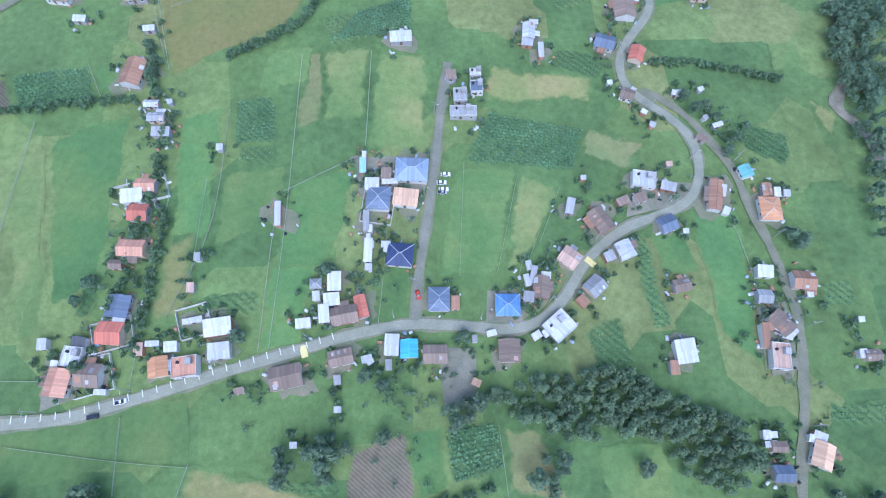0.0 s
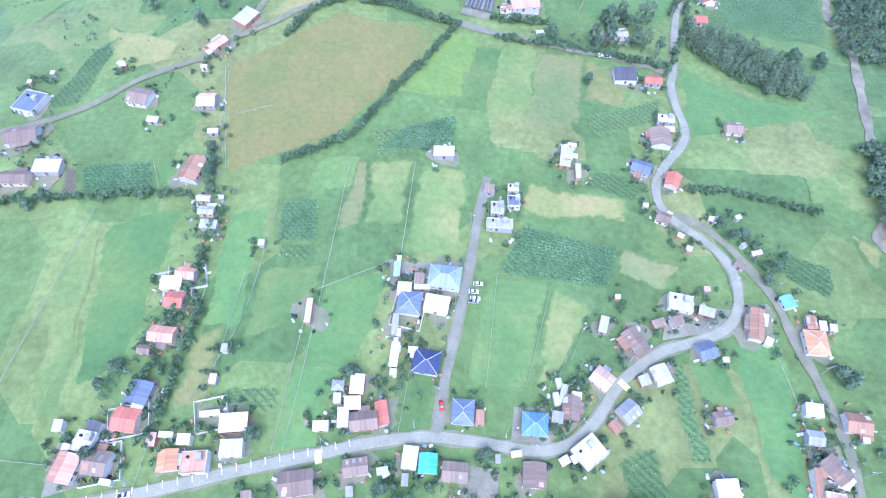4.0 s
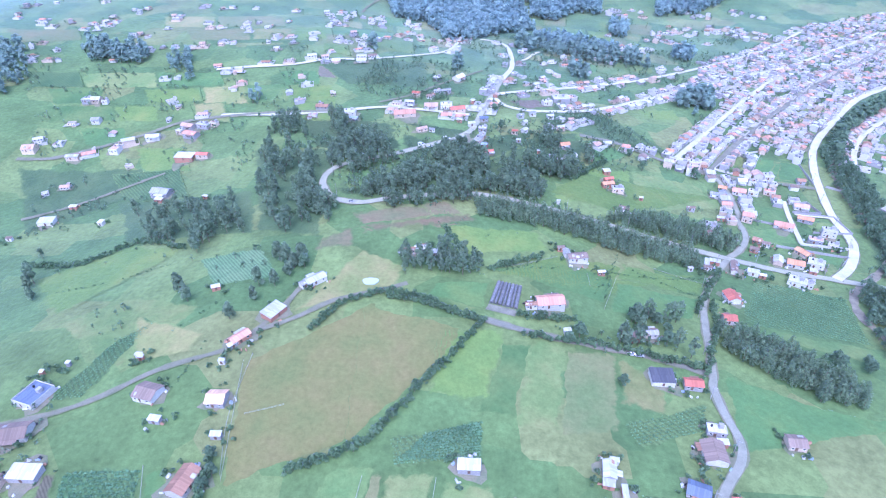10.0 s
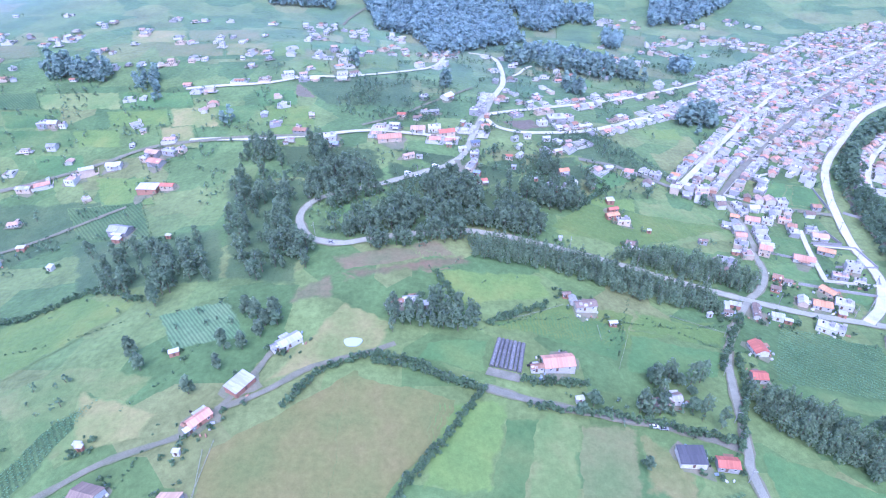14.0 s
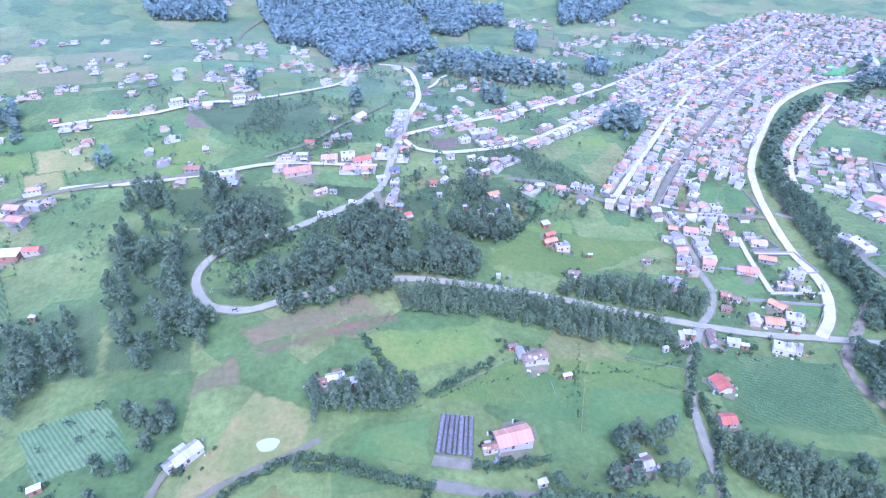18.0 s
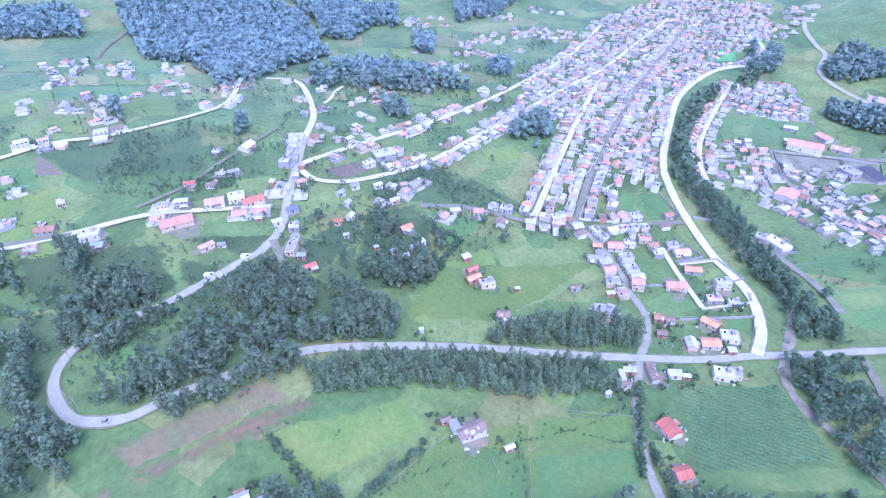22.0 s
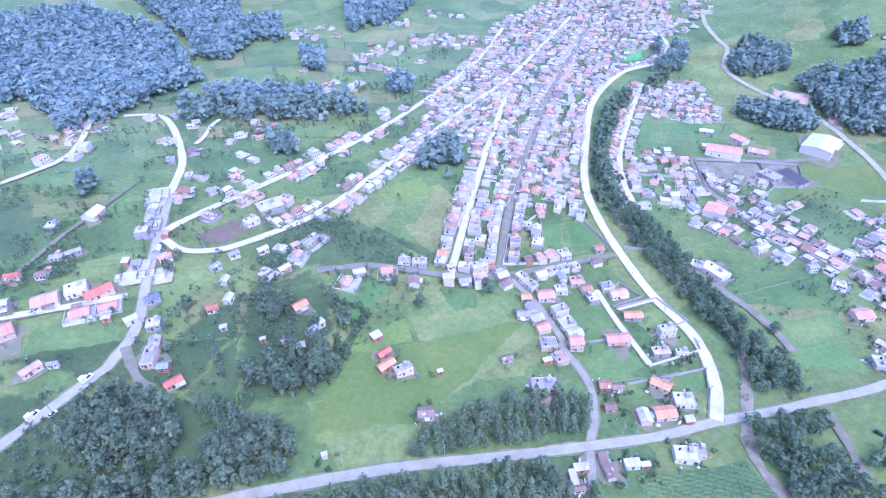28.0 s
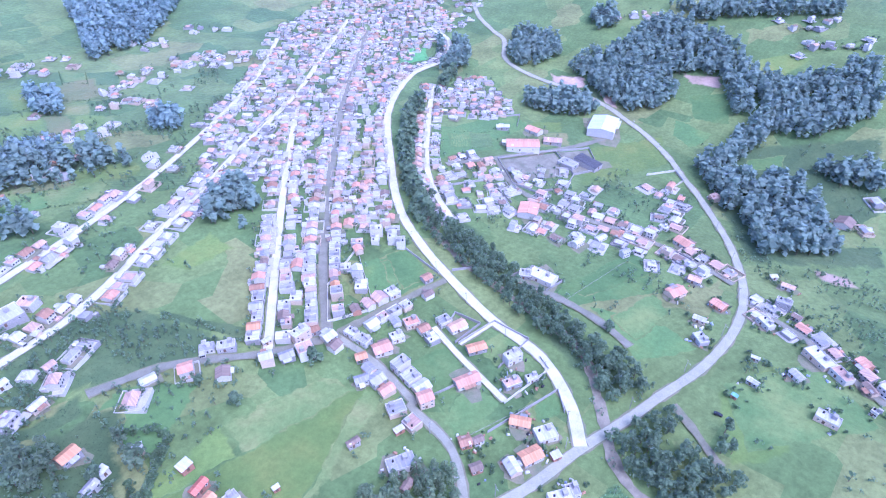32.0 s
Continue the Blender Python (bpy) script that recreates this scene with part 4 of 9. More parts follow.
def site(name, x, y, heading, w, d):
    a = radians(heading)
    zs = [hz(x + sx * w / 2 * math.cos(a) - sy * d / 2 * math.sin(a), y + sx * w / 2 * math.sin(a) + sy * d / 2 * math.cos(a)) for sx in (-1, 1) for sy in (-1, 1)]
    root = new(name)
    root.matrix_world = pose(x, y, max(zs) + 0.3, 0, 0, heading)
    TAKEN.append((x, y, 0.45 * max(w, d)))
    return root, min(zs) - max(zs) - 0.8


def openings(root, w, d, storeys, z1=2.7):
    """A door and windows set in the two long walls."""
    part("door", DOOR, root, pose(-w * 0.1, -d / 2, 0))
    for s in range(storeys):
        for sx, sy in ((-0.32, -1), (0.3, -1), (0.25, 1), (-0.25, 1))[:FEW]:
            win = part("window", WIN, root, pose(sx * w, sy * d / 2, 1.5 + s * z1, 0, 0, 0 if sy < 0 else 180))
            part("pane", PANE, win)


def slab(p, q, r, s, t):
    """A plate of thickness t on four corners."""
    top = [Vector(v) for v in (p, q, r, s)]
    n = (top[1] - top[0]).cross(top[3] - top[0]).normalized() * t
    v = [tuple(a) for a in top] + [tuple(a - n) for a in top]
    return v, [(0, 1, 2, 3), (7, 6, 5, 4), (0, 4, 5, 1), (1, 5, 6, 2), (2, 6, 7, 3), (3, 7, 4, 0)]


def gable_house(x, y, heading, w, d, colour, storeys=1):
    if d > w:
        w, d, heading = d, w, heading + 90
    root, foot = site("house", x, y, heading, w, d)
    wall = M[rng.choice(WALLS) if d < 15 else "plaster"]
    h, rise, o = (2.7 if d < 15 else 4.5) * storeys, d * (rng.uniform(0.17, 0.24) if d < 15 else 0.08), 0.55
    a, b = w / 2 - o * 0.7, d / 2 - o * 0.7
    v = [(-a, -b, foot), (a, -b, foot), (a, b, foot), (-a, b, foot), (-a, -b, h), (a, -b, h), (a, b, h), (-a, b, h), (-a, 0, h + rise), (a, 0, h + rise)]
    f = [(0, 1, 5, 4), (2, 3, 7, 6), (1, 2, 6, 9, 5), (3, 0, 4, 8, 7), (3, 2, 1, 0)]
    part("wall", mesh_of("wall", v, f, wall), root)
    k = rise / (d / 2)
    e = h - k * 0.3 + 0.1
    rm = M["roof_" + colour]
    top = h + rise + 0.14
    part("roof_slope", mesh_of("roof_slope", *slab((-w / 2, -d / 2, e), (w / 2, -d / 2, e), (w / 2, -0.02, top), (-w / 2, -0.02, top), 0.12), rm), root)
    part("roof_slope", mesh_of("roof_slope", *slab((w / 2, d / 2, e), (-w / 2, d / 2, e), (-w / 2, 0.02, top), (w / 2, 0.02, top), 0.12), rm), root)
    part("ridge_cap", mesh_of("ridge_cap", *joined(slab((-w / 2, -0.22, top - 0.02), (w / 2, -0.22, top - 0.02), (w / 2, 0, top + 0.07), (-w / 2, 0, top + 0.07), 0.05),
                                                   slab((w / 2, 0.22, top - 0.02), (-w / 2, 0.22, top - 0.02), (-w / 2, 0, top + 0.07), (w / 2, 0, top + 0.07), 0.05)), rm), root)
    if w > 4.5:
        openings(root, 2 * a, 2 * b, storeys)
    if w > 6 and PATCHED and colour in ("brown", "rust", "grey", "pink", "salmon", "silver"):
        for _ in range(rng.randrange(0, 4)):
            s, x0, u0 = rng.choice([-1, 1]), rng.uniform(-0.45, 0.3) * w, rng.uniform(0.03, 0.45)
            x1, u1 = min(x0 + rng.uniform(0.85, 2.6), w / 2 - 0.1), u0 + rng.uniform(0.25, 0.5)
            rows = [(x0, u0), (x1, u0), (x1, u1), (x0, u1)]
            at = [(x, s * d / 2 * (1 - u), e + (top - e) * u + 0.035) for x, u in (rows if s < 0 else rows[::-1])]
            part("roof_sheet", mesh_of("roof_sheet", *slab(*at, 0.03), M["roof_" + rng.choice(["silver", "white", "grey", "rust", "pink"])]), root, None, "odd replacement roofing sheet")
    if w > 7 and rng.random() < 0.6:
        s, x0 = rng.choice([-1, 1]), rng.uniform(-0.3, 0) * w
        x1, q = x0 + w * rng.uniform(0.3, 0.6), rng.uniform(1.6, 3.0)
        x1 = min(x1, w / 2)
        corners = [(x0, s * (d / 2 - 0.3), e - 0.12), (x1, s * (d / 2 - 0.3), e - 0.12), (x1, s * (d / 2 + q), e - 0.55), (x0, s * (d / 2 + q), e - 0.55)]
        part("porch_roof", mesh_of("porch_roof", *slab(*(corners if s > 0 else corners[::-1]), 0.06), M["roof_" + rng.choice(["silver", "rust", "grey", "brown", "white"])]), root, None, "patched sheet lean-to porch roof")
        for px in (x0 + 0.15, x1 - 0.15):
            part("porch_post", box_mesh("porch_post", (px - 0.07, s * (d / 2 + q) - s * 0.25 - 0.07, foot, px + 0.07, s * (d / 2 + q) - s * 0.25 + 0.07, e - 0.6), M["post"]), root)
    return tagged(root, f"{'two' if storeys > 1 else 'one'}-storey house with a {WORDS[colour]} gable roof", "house", "houses of the valley")


def hip_house(x, y, heading, w, d, colour, storeys=1):
    if d > w:
        w, d, heading = d, w, heading + 90
    root, foot = site("house", x, y, heading, w, d)
    h, rise, a, b = 2.8 * storeys, d * 0.24, w / 2 - 0.5, d / 2 - 0.5
    part("wall", box_mesh("wall", (-a, -b, foot, a, b, h), M["plaster"]), root)
    r = max(0.3, (w - d) / 2)
    eave = [(-w / 2, -d / 2, h), (w / 2, -d / 2, h), (w / 2, d / 2, h), (-w / 2, d / 2, h)]
    low = [(p[0], p[1], h - 0.15) for p in eave]
    v = eave + [(-r, 0, h + rise), (r, 0, h + rise)] + low
    f = [(0, 1, 5, 4), (1, 2, 5), (2, 3, 4, 5), (3, 0, 4), (9, 8, 7, 6), (0, 6, 7, 1), (1, 7, 8, 2), (2, 8, 9, 3), (3, 9, 6, 0)]
    part("roof", mesh_of("roof", v, f, M["roof_" + colour]), root)
    for p, q in ((4, 5), (0, 4), (3, 4), (1, 5), (2, 5)):
        p, q = Vector(v[p]), Vector(v[q])
        run = q - p
        m = Matrix.Translation(p) @ run.to_track_quat("X", "Z").to_matrix().to_4x4()
        part("ridge_cap", box_mesh("ridge_cap", (0, -0.1, -0.05, run.length, 0.1, 0.06), M["ridge"]), root, m, "pale metal capping")
    openings(root, 2 * a, 2 * b, storeys)
    return tagged(root, f"house with a {WORDS[colour]} hipped roof and pale ridge caps", "house", "houses of the valley")


def flat_house(x, y, heading, w, d, colour, storeys=1):
    root, foot = site("house", x, y, heading, w, d)
    h, a, b, t = 2.8 * storeys, w / 2, d / 2, 0.18
    part("wall", box_mesh("wall", (-a, -b, foot, a, b, h), M[rng.choice(["plaster", "plaster", "plaster_warm", "block"])]), root)
    part("roof", box_mesh("roof", (-a + t, -b + t, h + 0.003, a - t, b - t, h + 0.12), M["roof_" + colour]), root)
    for x0, y0, x1, y1 in ((-a, -b, a, -b + t), (-a, b - t, a, b), (-a, -b + t, -a + t, b - t), (a - t, -b + t, a, b - t)):
        part("parapet", box_mesh("parapet", (x0, y0, h, x1, y1, h + 0.75), M["plaster"]), root)
    part("stair_box", box_mesh("stair_box", (a * 0.2, b * 0.1, h + 0.12, a * 0.2 + 2.2, b * 0.1 + min(2.4, b * 0.8), h + 2.3), M["block"]), root)
    n = 10
    ring = [(0.55 * math.cos(6.2832 * i / n), 0.55 * math.sin(6.2832 * i / n)) for i in range(n)]
    v = [(p, q, 0) for p, q in ring] + [(p, q, 1.0) for p, q in ring] + [(p * 0.5, q * 0.5, 1.25) for p, q in ring]
    f = [(i, (i + 1) % n, n + (i + 1) % n, n + i) for i in range(n)] + [(n + i, n + (i + 1) % n, 2 * n + (i + 1) % n, 2 * n + i) for i in range(n)] + [tuple(range(2 * n, 3 * n))]
    part("water_tank", mesh_of("water_tank", v, f, M["tank"]), root, pose(-a * 0.5, b * 0.45, h + 0.12), "black plastic water tank")
    openings(root, w, d, storeys)
    return tagged(root, f"flat-roofed concrete house with a {colour} deck and parapet", "house", "houses of the valley")


def shed_house(x, y, heading, w, d, colour, storeys=1):
    root, foot = site("shed", x, y, heading, w, d)
    h = 2.3 if min(w, d) < 4 else 2.7
    a, b, up = w / 2 - 0.25, d / 2 - 0.25, 0.14 * d
    v = [(-a, -b, foot), (a, -b, foot), (a, b, foot), (-a, b, foot), (-a, -b, h), (a, -b, h), (a, b, h + up), (-a, b, h + up)]
    f = [(0, 1, 5, 4), (1, 2, 6, 5), (2, 3, 7, 6), (3, 0, 4, 7), (3, 2, 1, 0)]
    part("wall", mesh_of("wall", v, f, M[rng.choice(["block", "plaster", "brickwork"])]), root)
    part("roof", mesh_of("roof", *slab((-w / 2, -d / 2, h + 0.05), (w / 2, -d / 2, h + 0.05), (w / 2, d / 2, h + 0.17 + up), (-w / 2, d / 2, h + 0.17 + up), 0.08), M["roof_" + colour]), root)
    if w > 3:
        part("door", DOOR, root, pose(0, -b, 0))
    return tagged(root, f"small outbuilding with a lean-to {WORDS[colour]} roof", "shed", "sheds of the valley")


gable_house(-115.3, 107.8, -4, 8.4, 6.1, 'salmon')
gable_house(-117.2, 95.9, -5, 8.0, 7.4, 'red')
gable_house(-118.6, 80.9, -5, 10.6, 7.0, 'salmon')
gable_house(-124.0, 74.4, -5, 5.5, 4.0, 'brown')
gable_house(-121.4, 57.5, -8, 8.9, 9.0, 'slate')
gable_house(-123.5, 47.3, -6, 9.7, 8.9, 'red')
gable_house(-140.4, 29.9, -9, 8.8, 10.5, 'salmon')
flat_house(-136.2, 39.1, -9, 7.1, 7.5, 'white')
gable_house(-129.5, 31.9, -6, 9.3, 8.9, 'brown')
shed_house(-125.0, 25.6, -6, 4.6, 2.2, 'white')
shed_house(-112.7, 40.7, -2, 3.6, 5.0, 'pink')
shed_house(-107.8, 42.6, -2, 5.5, 2.2, 'white')
shed_house(-142.5, 37.0, -9, 2.9, 2.4, 'white')
shed_house(-134.4, 44.5, -11, 5.5, 4.0, 'dark')
shed_house(-93.5, 50.9, 8, 7.7, 2.2, 'white')
shed_house(-83.7, 47.7, 5, 10.7, 6.9, 'white')
shed_house(-82.8, 38.5, 3, 8.5, 6.4, 'white')
shed_house(-100.9, 40.8, -0, 4.2, 3.5, 'white')
gable_house(-104.8, 33.6, 8, 7.6, 7.8, 'orange')
flat_house(-95.1, 33.3, 5, 9.4, 7.8, 'salmon')
shed_house(-95.1, 64.0, -2, 3.0, 4.0, 'pink')
shed_house(-93.2, 76.5, -2, 2.6, 3.5, 'grey')
shed_house(-61.9, 93.7, -2, 2.6, 10.4, 'silver')
shed_house(-51.4, 47.8, 3, 6.0, 3.9, 'white')
shed_house(-39.0, 64.0, -2, 5.6, 7.8, 'white')
shed_house(-40.2, 56.7, 3, 6.5, 5.2, 'white')
hip_house(-46.5, 63.4, -0, 4.8, 4.3, 'grey')
shed_house(-46.4, 58.5, -0, 3.0, 3.9, 'white')
shed_house(-43.2, 51.1, 3, 4.3, 7.4, 'white')
gable_house(-35.3, 50.2, 8, 10.8, 7.4, 'brown')
gable_house(-28.6, 53.3, 12, 4.8, 9.6, 'red')
gable_house(-57.6, 27.4, 9, 12.5, 9.0, 'brown')
shed_house(-74.9, 23.2, 9, 3.9, 2.6, 'brown')
gable_house(-36.9, 33.6, 9, 9.5, 6.5, 'brown')
shed_house(-26.9, 32.6, 11, 4.3, 2.8, 'silver')
shed_house(-38.3, 25.2, 4, 2.8, 3.7, 'grey')
shed_house(-38.3, 14.3, -1, 2.8, 2.4, 'silver')
shed_house(-54.5, 2.6, -1, 2.8, 2.4, 'white')
shed_house(-17.0, 37.4, -6, 5.7, 8.3, 'silver')
gable_house(-10.3, 35.6, -1, 7.0, 7.4, 'cyan')
gable_house(-0.3, 32.9, -3, 9.6, 7.4, 'brown')
shed_house(-18.5, 29.8, -1, 2.6, 4.3, 'grey')
hip_house(2.6, 54.8, -3, 8.7, 10.0, 'slate')
shed_house(9.1, 52.9, -3, 3.3, 5.7, 'rust')
hip_house(-12.3, 74.1, -8, 10.9, 10.0, 'navy')
shed_house(-25.3, 76.6, -5, 3.5, 10.0, 'white')
shed_house(-17.6, 77.9, -5, 2.8, 4.4, 'white')
shed_house(-25.4, 69.6, -5, 3.0, 2.8, 'white')
hip_house(30.1, 50.8, -4, 10.1, 9.2, 'blue')
gable_house(44.5, 57.4, -9, 7.0, 9.7, 'brown')
shed_house(39.0, 53.8, -9, 4.4, 4.4, 'grey')
shed_house(47.1, 62.4, -9, 4.0, 2.9, 'white')
shed_house(41.9, 62.9, -16, 2.5, 7.5, 'grey')
gable_house(29.0, 32.5, -3, 8.7, 9.2, 'brown')
flat_house(49.9, 41.1, 37, 10.9, 9.6, 'white')
shed_house(40.4, 37.9, 29, 3.9, 3.1, 'white')
shed_house(44.4, 38.7, 29, 3.1, 3.1, 'silver')
gable_house(58.0, 69.3, 49, 7.9, 8.5, 'pink')
gable_house(73.5, 85.3, 29, 7.5, 11.6, 'brown')
shed_house(61.2, 92.5, -16, 3.5, 7.2, 'silver')
flat_house(95.2, 103.3, -12, 10.2, 7.4, 'white')
shed_house(92.0, 94.6, 20, 5.6, 4.4, 'brown')
shed_house(84.5, 93.7, 19, 5.7, 3.7, 'brown')
shed_house(105.2, 99.1, -17, 6.6, 4.2, 'grey')
gable_house(81.6, 71.3, 19, 7.0, 8.1, 'silver')
shed_house(74.5, 68.9, 19, 4.4, 4.2, 'grey')
gable_house(66.6, 56.5, 39, 7.9, 7.5, 'grey')
shed_house(60.8, 50.7, 39, 3.9, 4.8, 'rust')
gable_house(101.4, 81.7, 19, 7.5, 7.3, 'slate')
gable_house(124.6, 93.6, -16, 6.0, 15.0, 'rust')
shed_house(128.6, 95.5, -16, 2.2, 5.5, 'white')
shed_house(127.5, 86.0, -30, 3.0, 3.6, 'white')
shed_house(108.4, 78.0, -2, 2.6, 2.2, 'white')
gable_house(140.5, 104.2, 14, 5.8, 6.0, 'teal')
hip_house(146.1, 85.6, -5, 9.2, 10.9, 'orange')
gable_house(147.2, 94.5, -5, 4.4, 6.5, 'rust')
shed_house(151.3, 93.2, -5, 3.1, 4.3, 'white')
shed_house(155.3, 92.4, -5, 3.1, 3.2, 'white')
gable_house(101.7, 54.5, 11, 7.4, 5.6, 'brown')
shed_house(97.6, 27.8, 4, 8.2, 9.4, 'white')
shed_house(92.3, 21.9, -1, 3.5, 5.6, 'rust')
shed_house(136.4, 57.9, -7, 6.5, 5.2, 'white')
gable_house(150.8, 53.1, -7, 9.1, 7.9, 'rust')
shed_house(151.9, 47.0, -7, 2.6, 2.2, 'silver')
gable_house(133.6, 47.5, -7, 6.1, 5.7, 'grey')
gable_house(137.3, 36.5, 34, 7.3, 9.8, 'brown')
shed_house(129.8, 31.8, -7, 3.0, 10.2, 'rust')
flat_house(133.5, 23.6, -10, 6.9, 10.2, 'pink')
shed_house(140.0, 33.8, 39, 3.9, 6.2, 'white')
gable_house(124.4, -9.2, -4, 6.0, 4.1, 'brown')
gable_house(123.6, -18.4, -4, 7.3, 6.0, 'slate')
gable_house(139.3, -13.2, -27, 7.7, 9.6, 'peach')
shed_house(138.1, -7.3, -16, 4.3, 3.0, 'white')
shed_house(121.0, -4.8, -4, 3.0, 3.6, 'silver')
gable_house(168.8, 21.5, -1, 6.4, 4.6, 'brown')
shed_house(165.3, 22.4, -1, 3.0, 3.6, 'silver')
shed_house(168.9, 35.7, -1, 2.6, 2.2, 'white')
gable_house(124.0, -33.1, 1, 6.8, 3.5, 'rust')
gable_house(134.4, -40.6, -11, 5.9, 7.0, 'brown')
flat_house(140.9, -48.0, 24, 9.7, 7.6, 'silver')
shed_house(151.3, -44.3, -9, 4.2, 5.6, 'white')
gable_house(130.0, -66.9, -6, 5.9, 8.5, 'brown')
gable_house(132.5, -82.3, -6, 5.1, 6.0, 'navy')
shed_house(130.9, -61.5, -6, 4.6, 3.0, 'brown')
shed_house(144.0, -50.2, 24, 4.2, 4.5, 'grey')
gable_house(-103.7, -60.2, -4, 10.6, 8.8, 'brown')
shed_house(-99.5, -68.3, 13, 4.2, 3.0, 'white')
shed_house(-118.0, -67.7, 13, 3.8, 2.5, 'white')
gable_house(-145.4, -74.3, 17, 8.8, 6.0, 'salmon')
shed_house(-160.5, -78.1, -2, 2.5, 2.2, 'white')
hip_house(48.4, -57.4, 29, 9.0, 9.0, 'silver')
gable_house(40.7, -64.3, -36, 4.7, 7.3, 'brown')
gable_house(60.6, -64.1, -4, 5.1, 10.3, 'pink')
gable_house(82.6, -69.9, -3, 6.8, 5.5, 'brown')
shed_house(27.2, -75.4, -4, 5.6, 14.5, 'white')
gable_house(15.1, -83.0, -9, 7.7, 6.4, 'pink')
shed_house(7.3, -79.6, -9, 3.0, 4.7, 'white')
shed_house(7.8, -55.2, -1, 3.0, 2.6, 'white')
shed_house(4.9, -63.9, -1, 2.8, 2.8, 'grey')
shed_house(15.0, 21.2, -26, 3.5, 2.8, 'peach')
shed_house(-111.1, 132.0, -3, 7.8, 4.3, 'grey')
gable_house(-113.6, 139.2, -3, 7.4, 4.5, 'grey')
gable_house(-116.0, 145.7, -3, 6.5, 3.6, 'silver')
gable_house(-125.0, 161.5, -12, 9.2, 13.6, 'rust')
gable_house(-127.6, 204.0, 2, 9.4, 9.2, 'peach')
shed_house(-193.7, 161.5, -0, 12.9, 7.1, 'white')
gable_house(-206.9, 155.3, -0, 12.8, 7.7, 'brown')
gable_house(-162.6, 206.1, -13, 11.7, 10.5, 'brown')
shed_house(-151.9, 191.0, -6, 6.0, 3.3, 'white')
flat_house(-220.0, 204.2, -15, 12.4, 13.4, 'slate')
gable_house(-214.7, 181.6, 12, 16.1, 10.4, 'brown')
shed_house(-180.9, 231.4, -3, 4.1, 2.2, 'white')
shed_house(-134.7, 227.6, 0, 3.5, 2.2, 'white')
shed_house(-120.4, 184.3, 2, 5.3, 2.9, 'silver')
shed_house(-108.6, 146.7, 3, 2.5, 2.2, 'white')
shed_house(-7.7, 179.3, 0, 10.2, 5.6, 'white')
flat_house(18.7, 140.2, -3, 12.1, 5.1, 'grey')
flat_house(17.9, 148.8, -2, 6.1, 6.5, 'grey')
flat_house(25.7, 160.5, 0, 5.2, 4.1, 'white')
flat_house(25.7, 153.1, 0, 5.7, 5.9, 'slate')
shed_house(14.3, 159.4, -2, 4.7, 4.7, 'brown')
hip_house(-5.8, 112.0, -6, 14.3, 11.1, 'steel')
hip_house(-20.4, 99.4, -6, 10.2, 10.7, 'slate')
shed_house(-8.9, 99.2, -10, 10.7, 7.6, 'peach')
shed_house(-26.6, 114.8, -2, 2.9, 6.9, 'sky')
shed_house(-22.9, 105.8, -3, 6.1, 5.6, 'silver')
shed_house(-16.8, 110.7, -6, 4.3, 5.2, 'brown')
shed_house(-25.8, 89.6, -3, 2.7, 8.9, 'grey')
gable_house(53.5, 184.1, -8, 6.1, 9.3, 'silver')
shed_house(52.1, 177.6, -9, 5.4, 3.7, 'silver')
shed_house(58.2, 173.1, -2, 2.7, 7.8, 'white')
shed_house(56.6, 189.4, -8, 4.4, 2.4, 'white')
shed_house(-86.7, 124.5, -2, 2.9, 3.0, 'white')
gable_house(90.0, 177.5, -21, 9.8, 7.9, 'slate')
gable_house(103.2, 198.0, -3, 10.7, 12.1, 'brown')
flat_house(108.6, 211.2, -9, 8.7, 4.8, 'white')
shed_house(109.4, 204.3, -3, 5.2, 3.3, 'white')
gable_house(104.4, 170.2, -22, 7.0, 8.7, 'red')
gable_house(95.8, 147.6, -24, 6.7, 6.0, 'brown')
gable_house(106.7, 240.7, -5, 9.8, 6.6, 'red')
shed_house(91.0, 242.7, 0, 12.2, 9.4, 'dark')
gable_house(144.0, 207.5, -4, 8.7, 7.8, 'brown')
shed_house(88.7, 154.5, 2, 2.6, 2.2, 'white')
shed_house(119.6, 147.6, 2, 4.1, 2.3, 'silver')
shed_house(104.6, 131.0, -24, 3.0, 2.2, 'silver')
gable_house(93.1, 276.9, 6, 8.4, 5.4, 'grey')
shed_house(134.3, 129.0, 15, 5.0, 2.2, 'silver')
shed_house(129.6, 133.2, 20, 2.6, 2.2, 'grey')
shed_house(125.2, 122.4, -39, 4.9, 2.7, 'brown')
shed_house(107.9, 110.2, 1, 2.9, 2.4, 'pink')
shed_house(-119.4, 265.4, 62, 12.7, 8.5, 'white')
gable_house(-131.4, 244.6, 53, 11.4, 6.3, 'salmon')
shed_house(-133.5, 239.1, 53, 5.3, 2.9, 'white')
gable_house(-103.2, 294.8, 44, 12.9, 7.3, 'silver')
gable_house(-108.5, 290.7, 44, 6.7, 4.8, 'grey')
shed_house(-162.8, 288.4, 24, 5.4, 3.0, 'white')
shed_house(-179.2, 229.9, -0, 3.5, 2.2, 'white')
shed_house(-227.8, 220.2, -2, 2.5, 2.2, 'white')
shed_house(-217.3, 226.4, -2, 2.5, 2.2, 'white')
gable_house(37.1, 292.1, 8, 16.7, 10.0, 'salmon')
gable_house(25.8, 287.6, 8, 7.3, 4.0, 'rust')
gable_house(-42.2, 329.9, 8, 9.4, 5.7, 'white')
gable_house(-49.4, 327.7, 7, 7.2, 4.3, 'rust')
shed_house(-34.4, 326.6, 9, 7.2, 4.0, 'silver')
shed_house(45.1, 270.4, 11, 4.4, 2.6, 'white')
